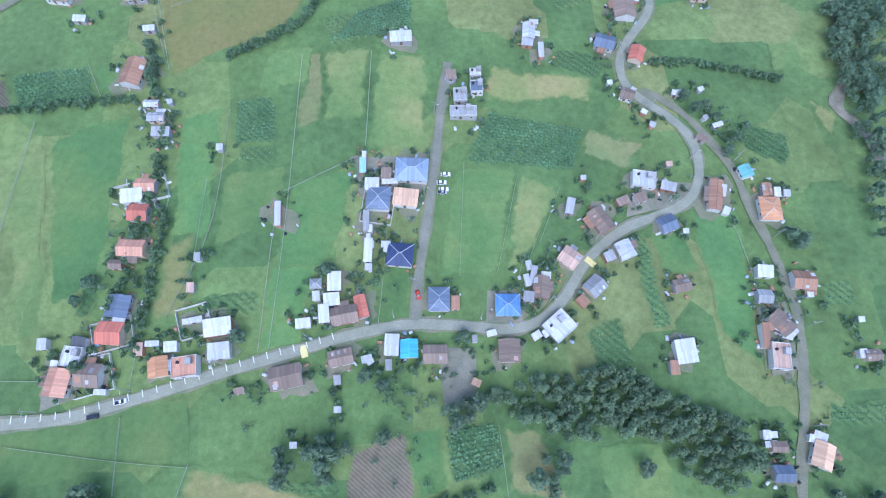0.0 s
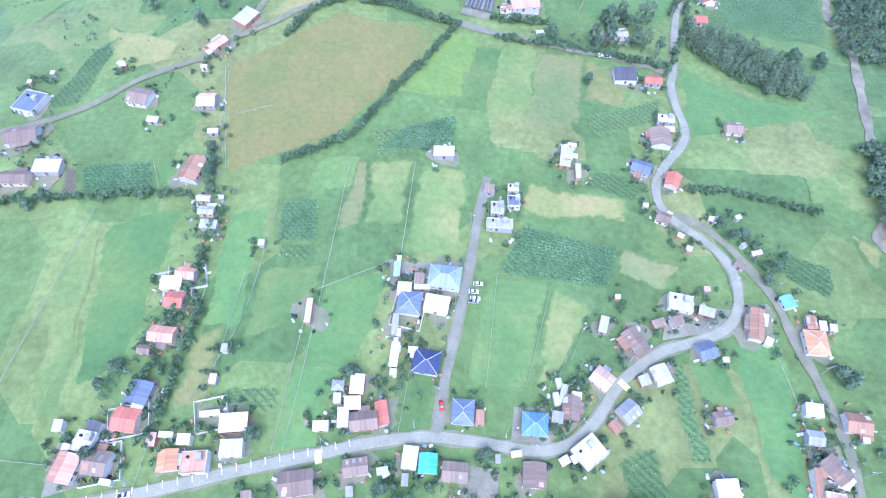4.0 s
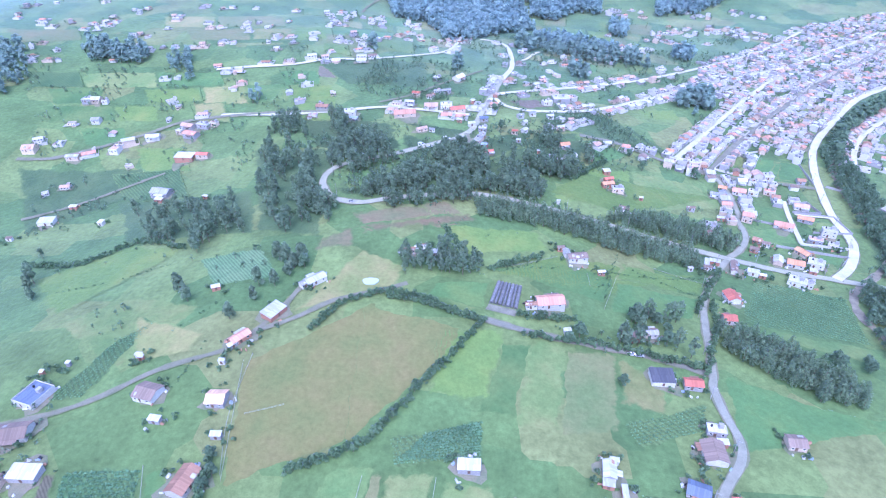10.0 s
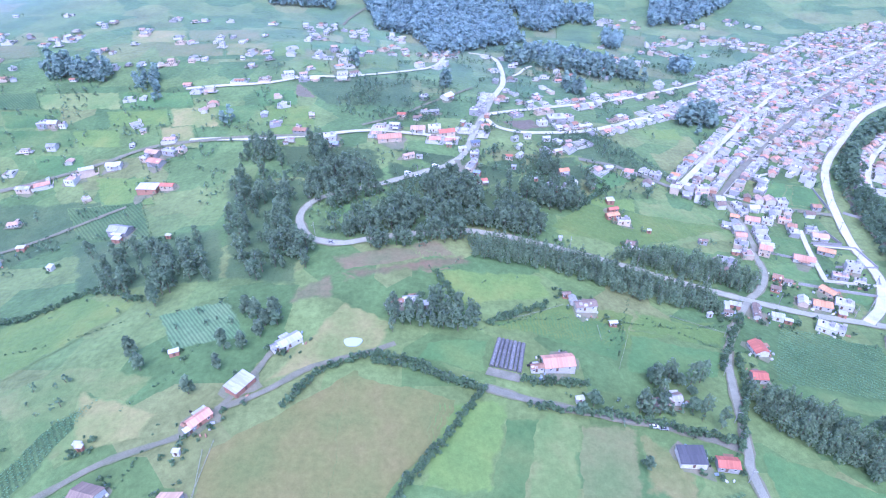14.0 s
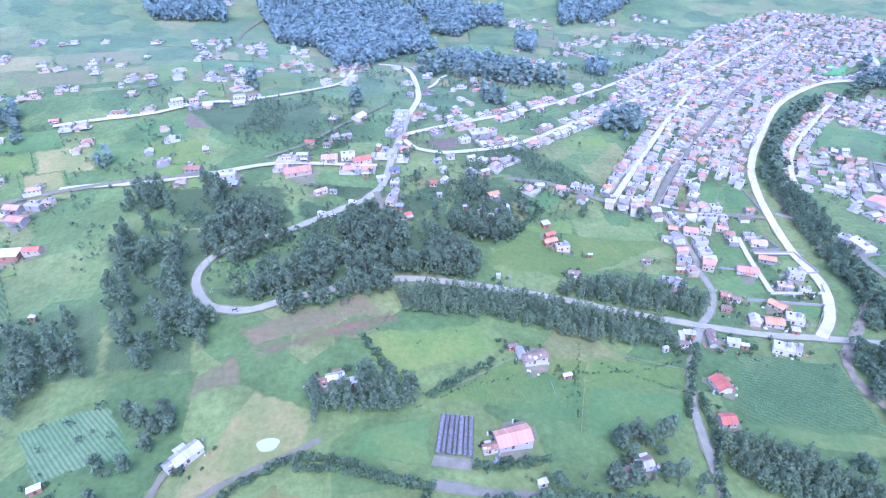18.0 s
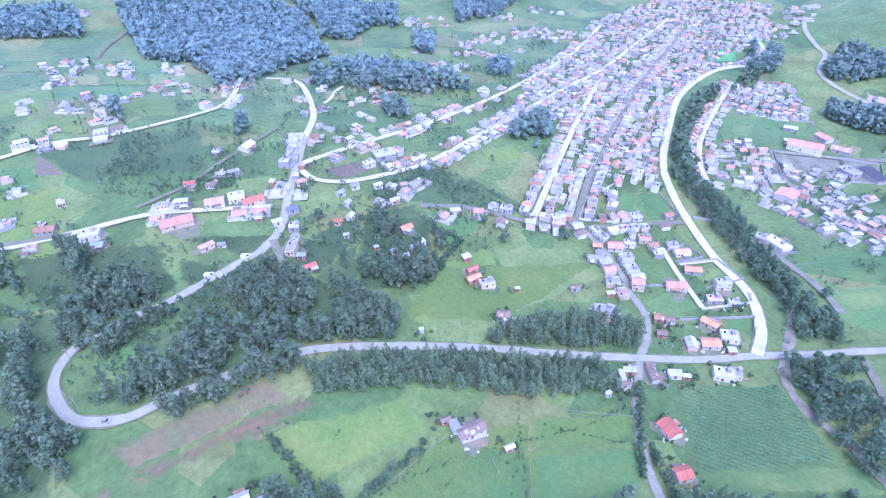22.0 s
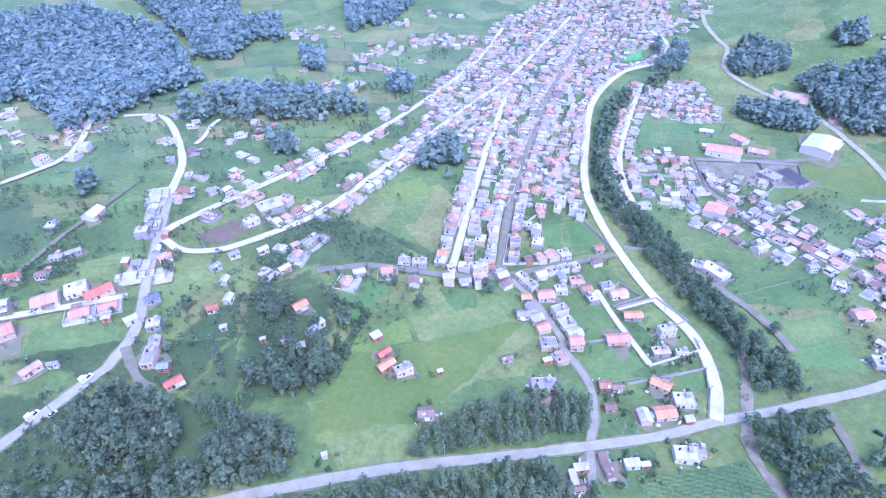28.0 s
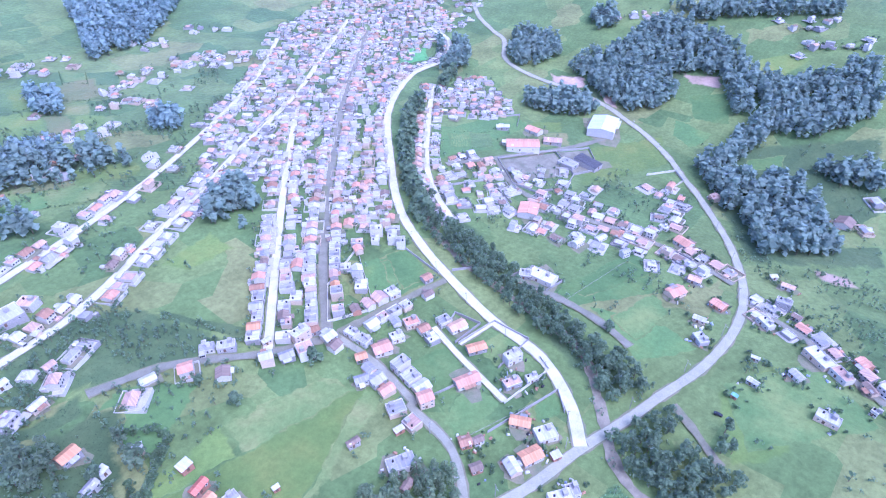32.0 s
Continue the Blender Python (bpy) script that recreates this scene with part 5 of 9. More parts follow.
gable_house(93.4, 277.2, 18, 8.4, 5.3, 'brown')
shed_house(83.1, 272.2, 18, 5.7, 5.1, 'brown')
gable_house(49.6, 349.8, 8, 5.3, 3.3, 'brown')
gable_house(53.0, 345.5, 8, 4.5, 6.0, 'grey')
gable_house(59.6, 341.5, 10, 13.4, 7.4, 'brown')
gable_house(74.0, 329.7, 7, 5.1, 2.9, 'white')
gable_house(156.6, 323.3, 6, 8.6, 10.7, 'red')
gable_house(146.6, 299.6, -3, 8.2, 7.2, 'red')
gable_house(98.8, 450.9, 14, 10.1, 5.5, 'orange')
shed_house(-352.9, 396.8, 9, 12.6, 8.0, 'white')
shed_house(-344.6, 419.3, 7, 6.5, 3.9, 'white')
shed_house(-302.8, 391.3, -8, 4.4, 4.3, 'white')
shed_house(-367.1, 372.2, 1, 5.2, 2.9, 'brown')
gable_house(-271.6, 431.9, -11, 16.9, 10.8, 'grey')
shed_house(-225.9, 415.9, -14, 4.5, 2.5, 'white')
shed_house(-268.4, 420.0, -12, 7.4, 4.0, 'white')
gable_house(-297.0, 546.7, -18, 14.5, 8.5, 'pink')
gable_house(-287.9, 531.4, -19, 15.2, 9.6, 'salmon')
flat_house(-301.8, 539.2, -18, 7.2, 6.6, 'white')
flat_house(-280.7, 546.5, -16, 13.3, 7.3, 'white')
flat_house(-270.4, 548.1, -17, 7.8, 5.0, 'pink')
shed_house(-276.6, 490.2, -2, 17.5, 9.6, 'white')
gable_house(-260.0, 491.0, -3, 12.3, 6.8, 'red')
gable_house(-326.9, 530.6, 10, 13.2, 8.2, 'white')
flat_house(-428.5, 596.3, 5, 9.6, 9.5, 'white')
gable_house(-419.4, 597.1, 4, 10.8, 9.4, 'white')
flat_house(-409.1, 595.6, 3, 6.0, 4.8, 'pink')
flat_house(-355.8, 512.2, -1, 8.6, 12.6, 'pink')
gable_house(-391.5, 498.3, 4, 12.7, 7.6, 'grey')
gable_house(-401.1, 560.7, 4, 9.2, 7.9, 'grey')
gable_house(-438.3, 506.2, 10, 11.8, 11.8, 'pink')
gable_house(166.2, 401.9, 14, 6.8, 3.7, 'brown')
shed_house(138.6, 350.9, 14, 3.8, 2.2, 'white')
gable_house(101.1, 459.7, 18, 8.3, 4.6, 'red')
flat_house(106.2, 445.8, 1, 9.4, 5.2, 'grey')
shed_house(124.2, 439.2, -7, 3.4, 2.2, 'white')
gable_house(105.6, 416.3, -22, 8.2, 6.6, 'brown')
shed_house(54.2, 410.6, -8, 2.9, 2.2, 'white')
gable_house(163.5, 435.6, -9, 6.9, 3.8, 'brown')
flat_house(172.0, 411.7, -26, 13.3, 7.3, 'grey')
shed_house(184.8, 426.6, -11, 5.6, 3.1, 'white')
gable_house(208.0, 374.2, 68, 9.0, 6.5, 'silver')
gable_house(219.0, 371.5, -20, 11.5, 8.0, 'orange')
flat_house(234.5, 373.6, -30, 10.5, 8.0, 'white')
gable_house(231.5, 387.0, -62, 11.0, 6.5, 'orange')
shed_house(227.5, 362.8, -22, 5.0, 4.0, 'white')
shed_house(152.2, 359.2, -19, 3.4, 9.4, 'silver')
shed_house(159.3, 363.3, -19, 7.0, 3.9, 'white')
gable_house(151.7, 354.7, -19, 5.7, 3.2, 'brown')
gable_house(171.2, 359.0, -17, 4.7, 13.8, 'brown')
shed_house(182.9, 355.3, -21, 7.6, 4.2, 'white')
shed_house(188.5, 352.3, -21, 4.7, 2.6, 'white')
flat_house(209.9, 348.2, -33, 11.2, 7.7, 'white')
flat_house(217.0, 347.0, -34, 5.9, 6.0, 'grey')
gable_house(202.9, 399.2, -29, 6.6, 6.3, 'rust')
gable_house(208.2, 395.4, -21, 5.9, 4.3, 'brown')
gable_house(195.7, 386.1, -25, 6.4, 5.0, 'brown')
gable_house(233.2, 424.3, -22, 14.3, 7.9, 'salmon')
gable_house(261.0, 456.4, -14, 11.7, 7.5, 'peach')
gable_house(255.7, 436.6, -28, 11.9, 6.9, 'orange')
flat_house(264.1, 416.6, -16, 10.1, 5.5, 'white', 2)
flat_house(249.4, 405.8, -24, 9.8, 5.4, 'pink')
flat_house(259.8, 400.1, -29, 6.9, 3.8, 'white')
gable_house(0.8, 472.3, 14, 9.0, 5.0, 'red')
flat_house(-7.8, 493.2, -18, 6.0, 11.9, 'grey')
flat_house(-4.2, 516.3, -9, 7.1, 6.8, 'silver')
shed_house(27.8, 502.8, -6, 4.2, 2.7, 'silver')
gable_house(24.8, 518.8, -6, 6.5, 4.3, 'red')
shed_house(44.8, 488.0, -5, 3.5, 2.2, 'white')
gable_house(-58.8, 506.7, 28, 10.0, 5.5, 'pink')
gable_house(-49.4, 505.8, -15, 5.3, 2.9, 'grey')
flat_house(-131.9, 543.3, 4, 12.4, 10.2, 'white')
gable_house(-125.0, 530.7, -6, 8.1, 4.4, 'steel')
gable_house(-77.9, 538.7, 10, 21.1, 11.6, 'salmon')
gable_house(-28.9, 552.4, 18, 14.9, 8.2, 'red')
gable_house(-54.2, 556.0, 1, 13.3, 11.2, 'pink')
flat_house(-39.8, 559.6, 4, 11.3, 9.8, 'white')
gable_house(-31.0, 637.7, 56, 13.0, 9.8, 'white')
flat_house(-53.8, 630.8, -21, 6.8, 7.2, 'white')
gable_house(-71.6, 585.5, -15, 8.5, 4.7, 'red')
shed_house(-26.1, 529.7, -11, 5.0, 2.7, 'white')
flat_house(187.5, 510.4, -1, 10.6, 6.1, 'white', 2)
gable_house(170.8, 518.8, -6, 5.7, 3.8, 'white')
gable_house(488.8, 575.6, -51, 31.7, 17.4, 'salmon')
gable_house(521.8, 563.3, -59, 18.4, 11.0, 'pink')
gable_house(526.2, 589.0, -92, 16.7, 10.5, 'salmon')
gable_house(484.3, 590.6, -54, 10.6, 7.1, 'white')
gable_house(581.2, 542.0, -70, 27.0, 35.4, 'gym')
gable_house(506.9, 614.0, -49, 13.4, 8.0, 'white')
flat_house(494.8, 528.0, -0, 11.2, 17.0, 'grey')
shed_house(509.0, 515.4, -2, 13.3, 23.6, 'dark')
gable_house(398.0, 502.8, -63, 15.7, 17.0, 'salmon')
flat_house(337.6, 447.2, -85, 18.6, 10.2, 'white')
flat_house(331.8, 457.2, -61, 8.2, 7.7, 'grey')
gable_house(385.3, 374.6, -21, 12.3, 9.7, 'salmon')
gable_house(391.4, 348.5, -103, 9.8, 7.1, 'salmon')
flat_house(352.1, 344.2, -126, 8.5, 6.1, 'white')
gable_house(369.3, 351.9, -82, 8.1, 4.5, 'white')
gable_house(448.0, 395.8, -105, 13.2, 9.7, 'salmon')
gable_house(408.0, 370.7, -84, 9.0, 6.7, 'pink')
flat_house(419.4, 318.4, -81, 9.1, 5.3, 'grey', 2)
flat_house(393.3, 320.7, -121, 10.1, 5.6, 'white')
gable_house(412.7, 308.3, -106, 6.1, 4.8, 'brown')
flat_house(381.1, 288.2, -122, 15.6, 8.6, 'white')
flat_house(374.7, 275.6, -122, 10.8, 6.5, 'pink')
gable_house(393.7, 268.4, -125, 8.0, 6.9, 'salmon')
gable_house(373.2, 262.1, -131, 8.7, 4.8, 'brown')
gable_house(358.0, 293.7, -119, 7.8, 5.4, 'grey')
gable_house(337.3, 309.8, -98, 6.5, 3.6, 'white')
gable_house(357.1, 314.9, -82, 5.0, 2.7, 'white')
flat_house(335.9, 273.4, -90, 11.0, 6.1, 'white')
gable_house(559.0, 314.4, -94, 12.9, 13.7, 'brown')
gable_house(599.5, 302.1, -57, 7.1, 9.2, 'white')
shed_house(321.2, 313.5, -96, 3.5, 2.2, 'teal')
gable_house(533.4, 404.6, -49, 8.4, 9.1, 'pink')
gable_house(444.2, 321.9, -87, 8.8, 4.9, 'pink')
shed_house(450.1, 332.6, -45, 5.3, 3.2, 'white')
flat_house(356.6, 257.1, -102, 3.3, 3.2, 'white')
shed_house(68.9, 105.7, -1, 2.5, 2.2, 'white')
flat_house(76.7, 615.0, 6, 17.1, 13.1, 'white')
flat_house(61.2, 600.0, 22, 9.7, 6.2, 'silver')
flat_house(88.9, 621.6, -50, 9.5, 8.7, 'pink')
gable_house(55.9, 483.2, 20, 6, 4, 'silver')
shed_house(61.7, 477, -10, 5, 4, 'white')
gable_house(70, 486.5, 25, 7, 5, 'grey')
shed_house(76.1, 491.4, 20, 5, 4, 'white')
gable_house(90.3, 493.8, -15, 7, 5, 'white')
shed_house(101.6, 472.9, 10, 6, 5, 'white')
gable_house(69.3, 507.4, 15, 9, 7, 'orange')
gable_house(34.1, 524.9, 60, 7, 5, 'white')
gable_house(34.9, 541.8, 60, 6, 5, 'silver')
gable_house(31.8, 556, 30, 7, 5, 'grey')
gable_house(69.3, 543.5, 20, 8, 5, 'white')
gable_house(44, 565.8, 15, 7, 5, 'grey')
gable_house(61.5, 565.9, 15, 7, 5, 'silver')
gable_house(81.5, 565.7, 15, 6, 5, 'pink')
gable_house(8.4, 599.4, 75, 6, 5, 'pink')
gable_house(2.7, 583.5, 75, 6, 5, 'white')
shed_house(-14.6, 576.6, 75, 6, 4, 'silver')
gable_house(6.2, 573.7, 10, 8, 5, 'salmon')
gable_house(-41.6, 596.4, 10, 9, 5, 'grey')
gable_house(-4.9, 502.2, 80, 8, 6, 'grey')
gable_house(-2.4, 484.5, -20, 6, 5, 'steel')
shed_house(-14.4, 523.6, 15, 7, 4, 'white')
gable_house(-3.5, 537.3, 15, 8, 6, 'slate')
shed_house(-120.3, 103.2, 2, 9, 6, 'white')
shed_house(-26, 117.2, -3, 1.9, 8, 'white')
shed_house(-15.4, 107.1, 0, 7, 2.4, 'white')
shed_house(-25, 105.3, 0, 2.4, 2.4, 'sky')
shed_house(-24.3, 86.2, -3, 2, 3.2, 'white')
shed_house(-25.1, 82.2, -3, 1.8, 3.2, 'white')
shed_house(-24.5, 79, -3, 3.4, 3.2, 'white')
shed_house(-18, 79, -3, 4, 2.8, 'white')
shed_house(-100.8, 41.1, 0, 5, 4, 'white')
shed_house(135.8, 34.2, -38, 6, 2.4, 'white')
shed_house(138.4, 30.9, -20, 4, 2.2, 'white')
shed_house(40.6, 67.1, 10, 2.4, 4, 'white')
shed_house(39.2, 60.8, 10, 2.4, 5, 'silver')
shed_house(122.9, -4.9, 0, 4, 2.4, 'silver')
shed_house(121.7, -8.1, 0, 4.5, 2.4, 'white')
shed_house(140.4, -6.5, -25, 5, 3, 'white')
shed_house(-25.7, 31.6, 30, 3, 2.2, 'silver')
shed_house(118.6, 147.3, -20, 3.5, 2.6, 'white')
shed_house(131.1, 148.9, 20, 3, 2.2, 'silver')
shed_house(98.3, 148.9, -40, 2.6, 4.5, 'white')
shed_house(102, 137.8, -35, 3, 2.2, 'white')
shed_house(104.5, 130.4, -30, 2.2, 2.2, 'silver')
shed_house(-147.8, 44.4, 0, 3.6, 4.4, 'white')
shed_house(22.6, 39.9, 10, 4, 2.4, 'white')
shed_house(15.7, 38.1, 0, 2.2, 3, 'grey')
gable_house(215.6, 473.3, -22, 11, 9, 'salmon')
flat_house(243.2, 477.4, -22, 9, 7, 'salmon')
flat_house(228.4, 474.6, -22, 8, 6, 'white')
gable_house(202.6, 476.1, -25, 7, 6, 'orange')
gable_house(192.1, 463.4, -25, 8, 6, 'grey')
gable_house(199, 500.2, 0, 8, 8, 'white')

# ---- trodden earth plots round the houses ----
def plot(x, y, r):
    g = random.Random(int(x * 7 + y * 13))
    n = 14
    k = g.uniform(0, 6.28)
    ring = []
    for i in range(n):
        a = 6.2832 * i / n
        q = r * (1 + 0.28 * math.sin(2 * a + k) + 0.15 * math.sin(5 * a + 2 * k)) * g.uniform(0.85, 1.15)
        ring.append((x + q * math.cos(a), y + q * math.sin(a)))
    pts = [(x, y)] + [(x + (p - x) * 0.55, y + (q - y) * 0.55) for p, q in ring] + ring
    f = [(0, 1 + i, 1 + (i + 1) % n) for i in range(n)] + [(1 + i, 1 + n + i, 1 + n + (i + 1) % n, 1 + (i + 1) % n) for i in range(n)]
    tagged(new("earth_plot", mesh_of("earth_plot", [(p, q, hz(p, q) + 0.33) for p, q in pts], f, M["dirt"])), "patch of trodden earth round a house", "yard", kind="structure")


for _x, _y, _r in list(TAKEN):
    if _r > 3.2 and (int(_x * 10) % 10) < 7:
        plot(_x, _y, _r * 1.5)

# ---- lot walls and yard clutter ----
def lot_wall(x, y, heading, a, b):
    root = new("lot_wall")
    root.matrix_world = pose(x, y, hz(x, y), 0, 0, heading)
    c, s = math.cos(radians(heading)), math.sin(radians(heading))
    m = M[rng.choice(["plaster", "block", "block"])]
    for n, (x0, y0, x1, y1) in enumerate(((-a, -b, a, -b), (a, -b, a, b), (a, b, -a, b), (-a, b, -a, -b))):
        if n == rng.randrange(5):
            continue
        k = 5
        v, f = [], []
        nx_, ny_ = (0, 0.09) if n % 2 == 0 else (0.09, 0)
        for i in range(k + 1):
            p, q = x0 + (x1 - x0) * i / k, y0 + (y1 - y0) * i / k
            z = hz(x + p * c - q * s, y + p * s + q * c) - hz(x, y)
            v += [(p - nx_, q - ny_, z - 0.3), (p + nx_, q + ny_, z - 0.3), (p + nx_, q + ny_, z + 1.7), (p - nx_, q - ny_, z + 1.7)]
        for i in range(k):
            f += [(4 * i + e, 4 * i + (e + 1) % 4, 4 * i + 4 + (e + 1) % 4, 4 * i + 4 + e) for e in range(4)]
        part("wall_panel", mesh_of("wall_panel", v, f + [(3, 2, 1, 0), (4 * k, 4 * k + 1, 4 * k + 2, 4 * k + 3)], m), root)
    tagged(root, "low masonry wall enclosing a house lot", "wall", "lot walls")


_cv, _cf, _ci = [], [], []
_g = random.Random(21)
for _x, _y, _r in list(TAKEN):
    if _r > 3.4 and _y < 320 and _g.random() < 0.2:
        _h = heading_at(min(ROADS, key=lambda n: np.min((ROADS[n][0][:, 0] - _x) ** 2 + (ROADS[n][0][:, 1] - _y) ** 2)), _x, _y)
        _a, _b = _r * _g.uniform(1.5, 2.2), _r * _g.uniform(1.3, 1.8)
        if all(np.min((l[:, 0] - _x) ** 2 + (l[:, 1] - _y) ** 2) > (max(_a, _b) + 3) ** 2 for l, w in ROADS.values()):
            lot_wall(_x, _y, _h, _a, _b)
    for _ in range(_g.randrange(3, 9) if _r > 2.6 and _y < 420 else 0):
        _t, _d = _g.uniform(0, 6.283), _r + _g.uniform(1.0, 4.5)
        _p, _q = _x + _d * math.cos(_t), _y + _d * math.sin(_t)
        if all(np.min((l[:, 0] - _p) ** 2 + (l[:, 1] - _q) ** 2) > (w / 2 + 1) ** 2 for l, w in ROADS.values()):
            _w, _l, _z = _g.uniform(0.2, 0.7), _g.uniform(0.3, 1.2), hz(_p, _q)
            _k = len(_cv)
            _t = _g.uniform(0, 3.14)
            for _u, _v, _e in ((-1, -1, -0.2), (1, -1, -0.2), (1, 1, -0.2), (-1, 1, -0.2), (-1, -1, 1), (1, -1, 1), (1, 1, 1), (-1, 1, 1)):
                _sx, _sy = _u * _w * (1 if _e < 0 else 0.85), _v * _l * (1 if _e < 0 else 0.9)
                _cv.append((_p + _sx * math.cos(_t) - _sy * math.sin(_t), _q + _sx * math.sin(_t) + _sy * math.cos(_t), _z + 0.35 + _e * _g.uniform(0.4, 1.1)))
            _cf += [tuple(_k + i for i in f) for f in ((4, 5, 6, 7), (0, 1, 5, 4), (1, 2, 6, 5), (2, 3, 7, 6), (3, 0, 4, 7))]
            _ci += [_g.choice([0, 1, 1, 2, 3, 4, 2])] * 5
tagged(new("yard_clutter", quads_mesh("yard_clutter", _cv, _cf, [M["roof_white"], M["roof_silver"], M["roof_rust"], M["roof_steel"], M["tank"]], _ci)), "crates, drums and sheet scraps lying in the house yards", "clutter", kind="stuff")

# ---- yards, nursery beds, pond ----
def yard(corners):
    n = 8
    u, v = np.meshgrid(np.linspace(0, 1, n + 1), np.linspace(0, 1, n + 1))
    p = np.array(corners)
    q = ((1 - u) * (1 - v))[..., None] * p[0] + (u * (1 - v))[..., None] * p[1] + (u * v)[..., None] * p[2] + ((1 - u) * v)[..., None] * p[3]
    k = (np.arange(n)[:, None] * (n + 1) + np.arange(n)[None]).ravel()
    f = np.stack([k, k + 1, k + n + 2, k + n + 1], -1)
    if np.cross(p[1] - p[0], p[3] - p[0]) < 0:
        f = f[:, ::-1]
    z = height(q[..., 0], q[..., 1]) + 0.45
    tagged(new("yard", quads_mesh("yard", np.concatenate([q, z[..., None]], -1).reshape(-1, 3), f, [M["mud"]])), "grey-brown gravel and earth yard between buildings", "yard", kind="structure")


yard([(1, 286.5), (17.9, 283.6), (16, 278.3), (-1.1, 281.3)])
yard([(88.3, 97.5), (102.6, 103), (116.6, 101.2), (114.2, 95)])
yard([(85.4, 86.9), (88.3, 97.5), (114.2, 95), (106.4, 90.9)])
yard([(-29.9, 119.9), (2.3, 120.6), (-0.6, 103.1), (-29, 102.7)])
yard([(22.6, 57.9), (35, 57.9), (34.3, 44.8), (21, 45.1)])
yard([(1.3, 36), (16.1, 34.7), (14.5, 11.9), (2, 12.1)])
yard([(23.5, 57.9), (36.7, 56.1), (35.7, 44.2), (21.3, 45.1)])
yard([(-147.3, 38.6), (-133.4, 45), (-134.9, 24.2), (-147, 20)])
yard([(-46.7, 58), (-40.1, 53.5), (-39.1, 46.7), (-45.8, 47.9)])
yard([(130.4, 43.5), (142.7, 45.5), (141, 18.3), (130, 16.3)])
yard([(452.6, 575.3), (506, 550.3), (482.6, 516.7), (428.5, 541.1)])
yard([(509.9, 548.4), (535.2, 531.1), (510.1, 506.1), (485.9, 515.2)])
BED = [(6.3, 307.4), (21.3, 305.2), (17.7, 284.7), (1.2, 287.5)]
M["net"] = plain("nursery_netting", (0.2, 0.2, 0.2), 0.9, 0, 0.5, 0.8)


def nursery_bed(p, q, wide):
    p, q = Vector((*p, hz(*p) + 0.2)), Vector((*q, hz(*q) + 0.2))
    run = q - p
    arc = [(-wide * math.cos(a), 1.5 * math.sin(a) ** 0.8) for a in np.linspace(0, math.pi, 9)]
    n = 10
    v = [(run.length * i / n, y, z * (1 + 0.06 * math.sin(3 * i))) for i in range(n + 1) for y, z in arc]
    f = [(9 * i + j, 9 * i + j + 1, 9 * i + j + 10, 9 * i + j + 9) for i in range(n) for j in range(8)] + [tuple(range(8, -1, -1)), tuple(range(9 * n, 9 * n + 9))]
    root = new("nursery_tunnel")
    root.matrix_world = Matrix.Translation(p) @ run.to_track_quat("X", "Z").to_matrix().to_4x4()
    part("net_cover", mesh_of("net_cover", v, f, M["net"]), root)
    for i in range(0, n + 1, 5):
        x = run.length * i / n
        hoop = [slab((x - 0.08, a[0] * 1.02, a[1] * 1.03 + 0.03), (x + 0.08, a[0] * 1.02, a[1] * 1.03 + 0.03), (x + 0.08, c[0] * 1.02, c[1] * 1.03 + 0.03), (x - 0.08, c[0] * 1.02, c[1] * 1.03 + 0.03), 0.06) for a, c in zip(arc, arc[1:])]
        part("hoop", mesh_of("hoop", *joined(*hoop), M["post"]), root)
    tagged(root, "long low nursery tunnel under dark netting", "plant tunnel", "nursery tunnels")


for _i in range(7):
    _s = (_i + 0.5) / 7
    _p = [BED[0][k] * (1 - _s) + BED[1][k] * _s for k in (0, 1)]
    _q = [BED[3][k] * (1 - _s) + BED[2][k] * _s for k in (0, 1)]
    nursery_bed(_q, _p, 0.9 if _i % 2 else 1.2)

def round_tank(x, y, r):
    root = new("round_tank")
    root.matrix_world = pose(x, y, hz(x, y) + 0.1)
    n = 24
    ring = lambda q, z: [(q * math.cos(6.2832 * i / n), q * math.sin(6.2832 * i / n), z) for i in range(n)]
    v = ring(r, -0.4) + ring(r, 1.5) + ring(r - 0.25, 1.5) + ring(r - 0.25, 0.3)
    part("tank_wall", mesh_of("tank_wall", v, [(k * n + i, k * n + (i + 1) % n, (k + 1) * n + (i + 1) % n, (k + 1) * n + i) for k in range(3) for i in range(n)], M["block"]), root)
    part("water_surface", mesh_of("water_surface", ring(r - 0.25, 1.0), [tuple(range(n))], M["pond"]), root)
    tagged(root, "round grey concrete water tank beside the lane", "water tank")


round_tank(14.2, 159.3, 2.9)
POND = (-70.1, 296.7)
_ring = [(POND[0] + 4.8 * math.cos(a) * (1 + 0.1 * math.sin(3 * a)), POND[1] + 3.6 * math.sin(a) * (1 + 0.08 * math.cos(2 * a))) for a in np.linspace(0, 6.2832, 28, endpoint=False)]
_z = hz(*POND) + 0.55
tagged(new("pond", mesh_of("pond", [(x, y, _z) for x, y in _ring] + [(x, y, _z - 1.2) for x, y in _ring], [tuple(range(28))] + [(i, i + 28, (i + 1) % 28 + 28, (i + 1) % 28) for i in range(28)], M["pond"])), "small pale pond reflecting the sky in dry meadow", "pond", kind="structure")

# ---- the town ----
STUFF = []
FEW = 2
PATCHED = False
COUNT = [0]


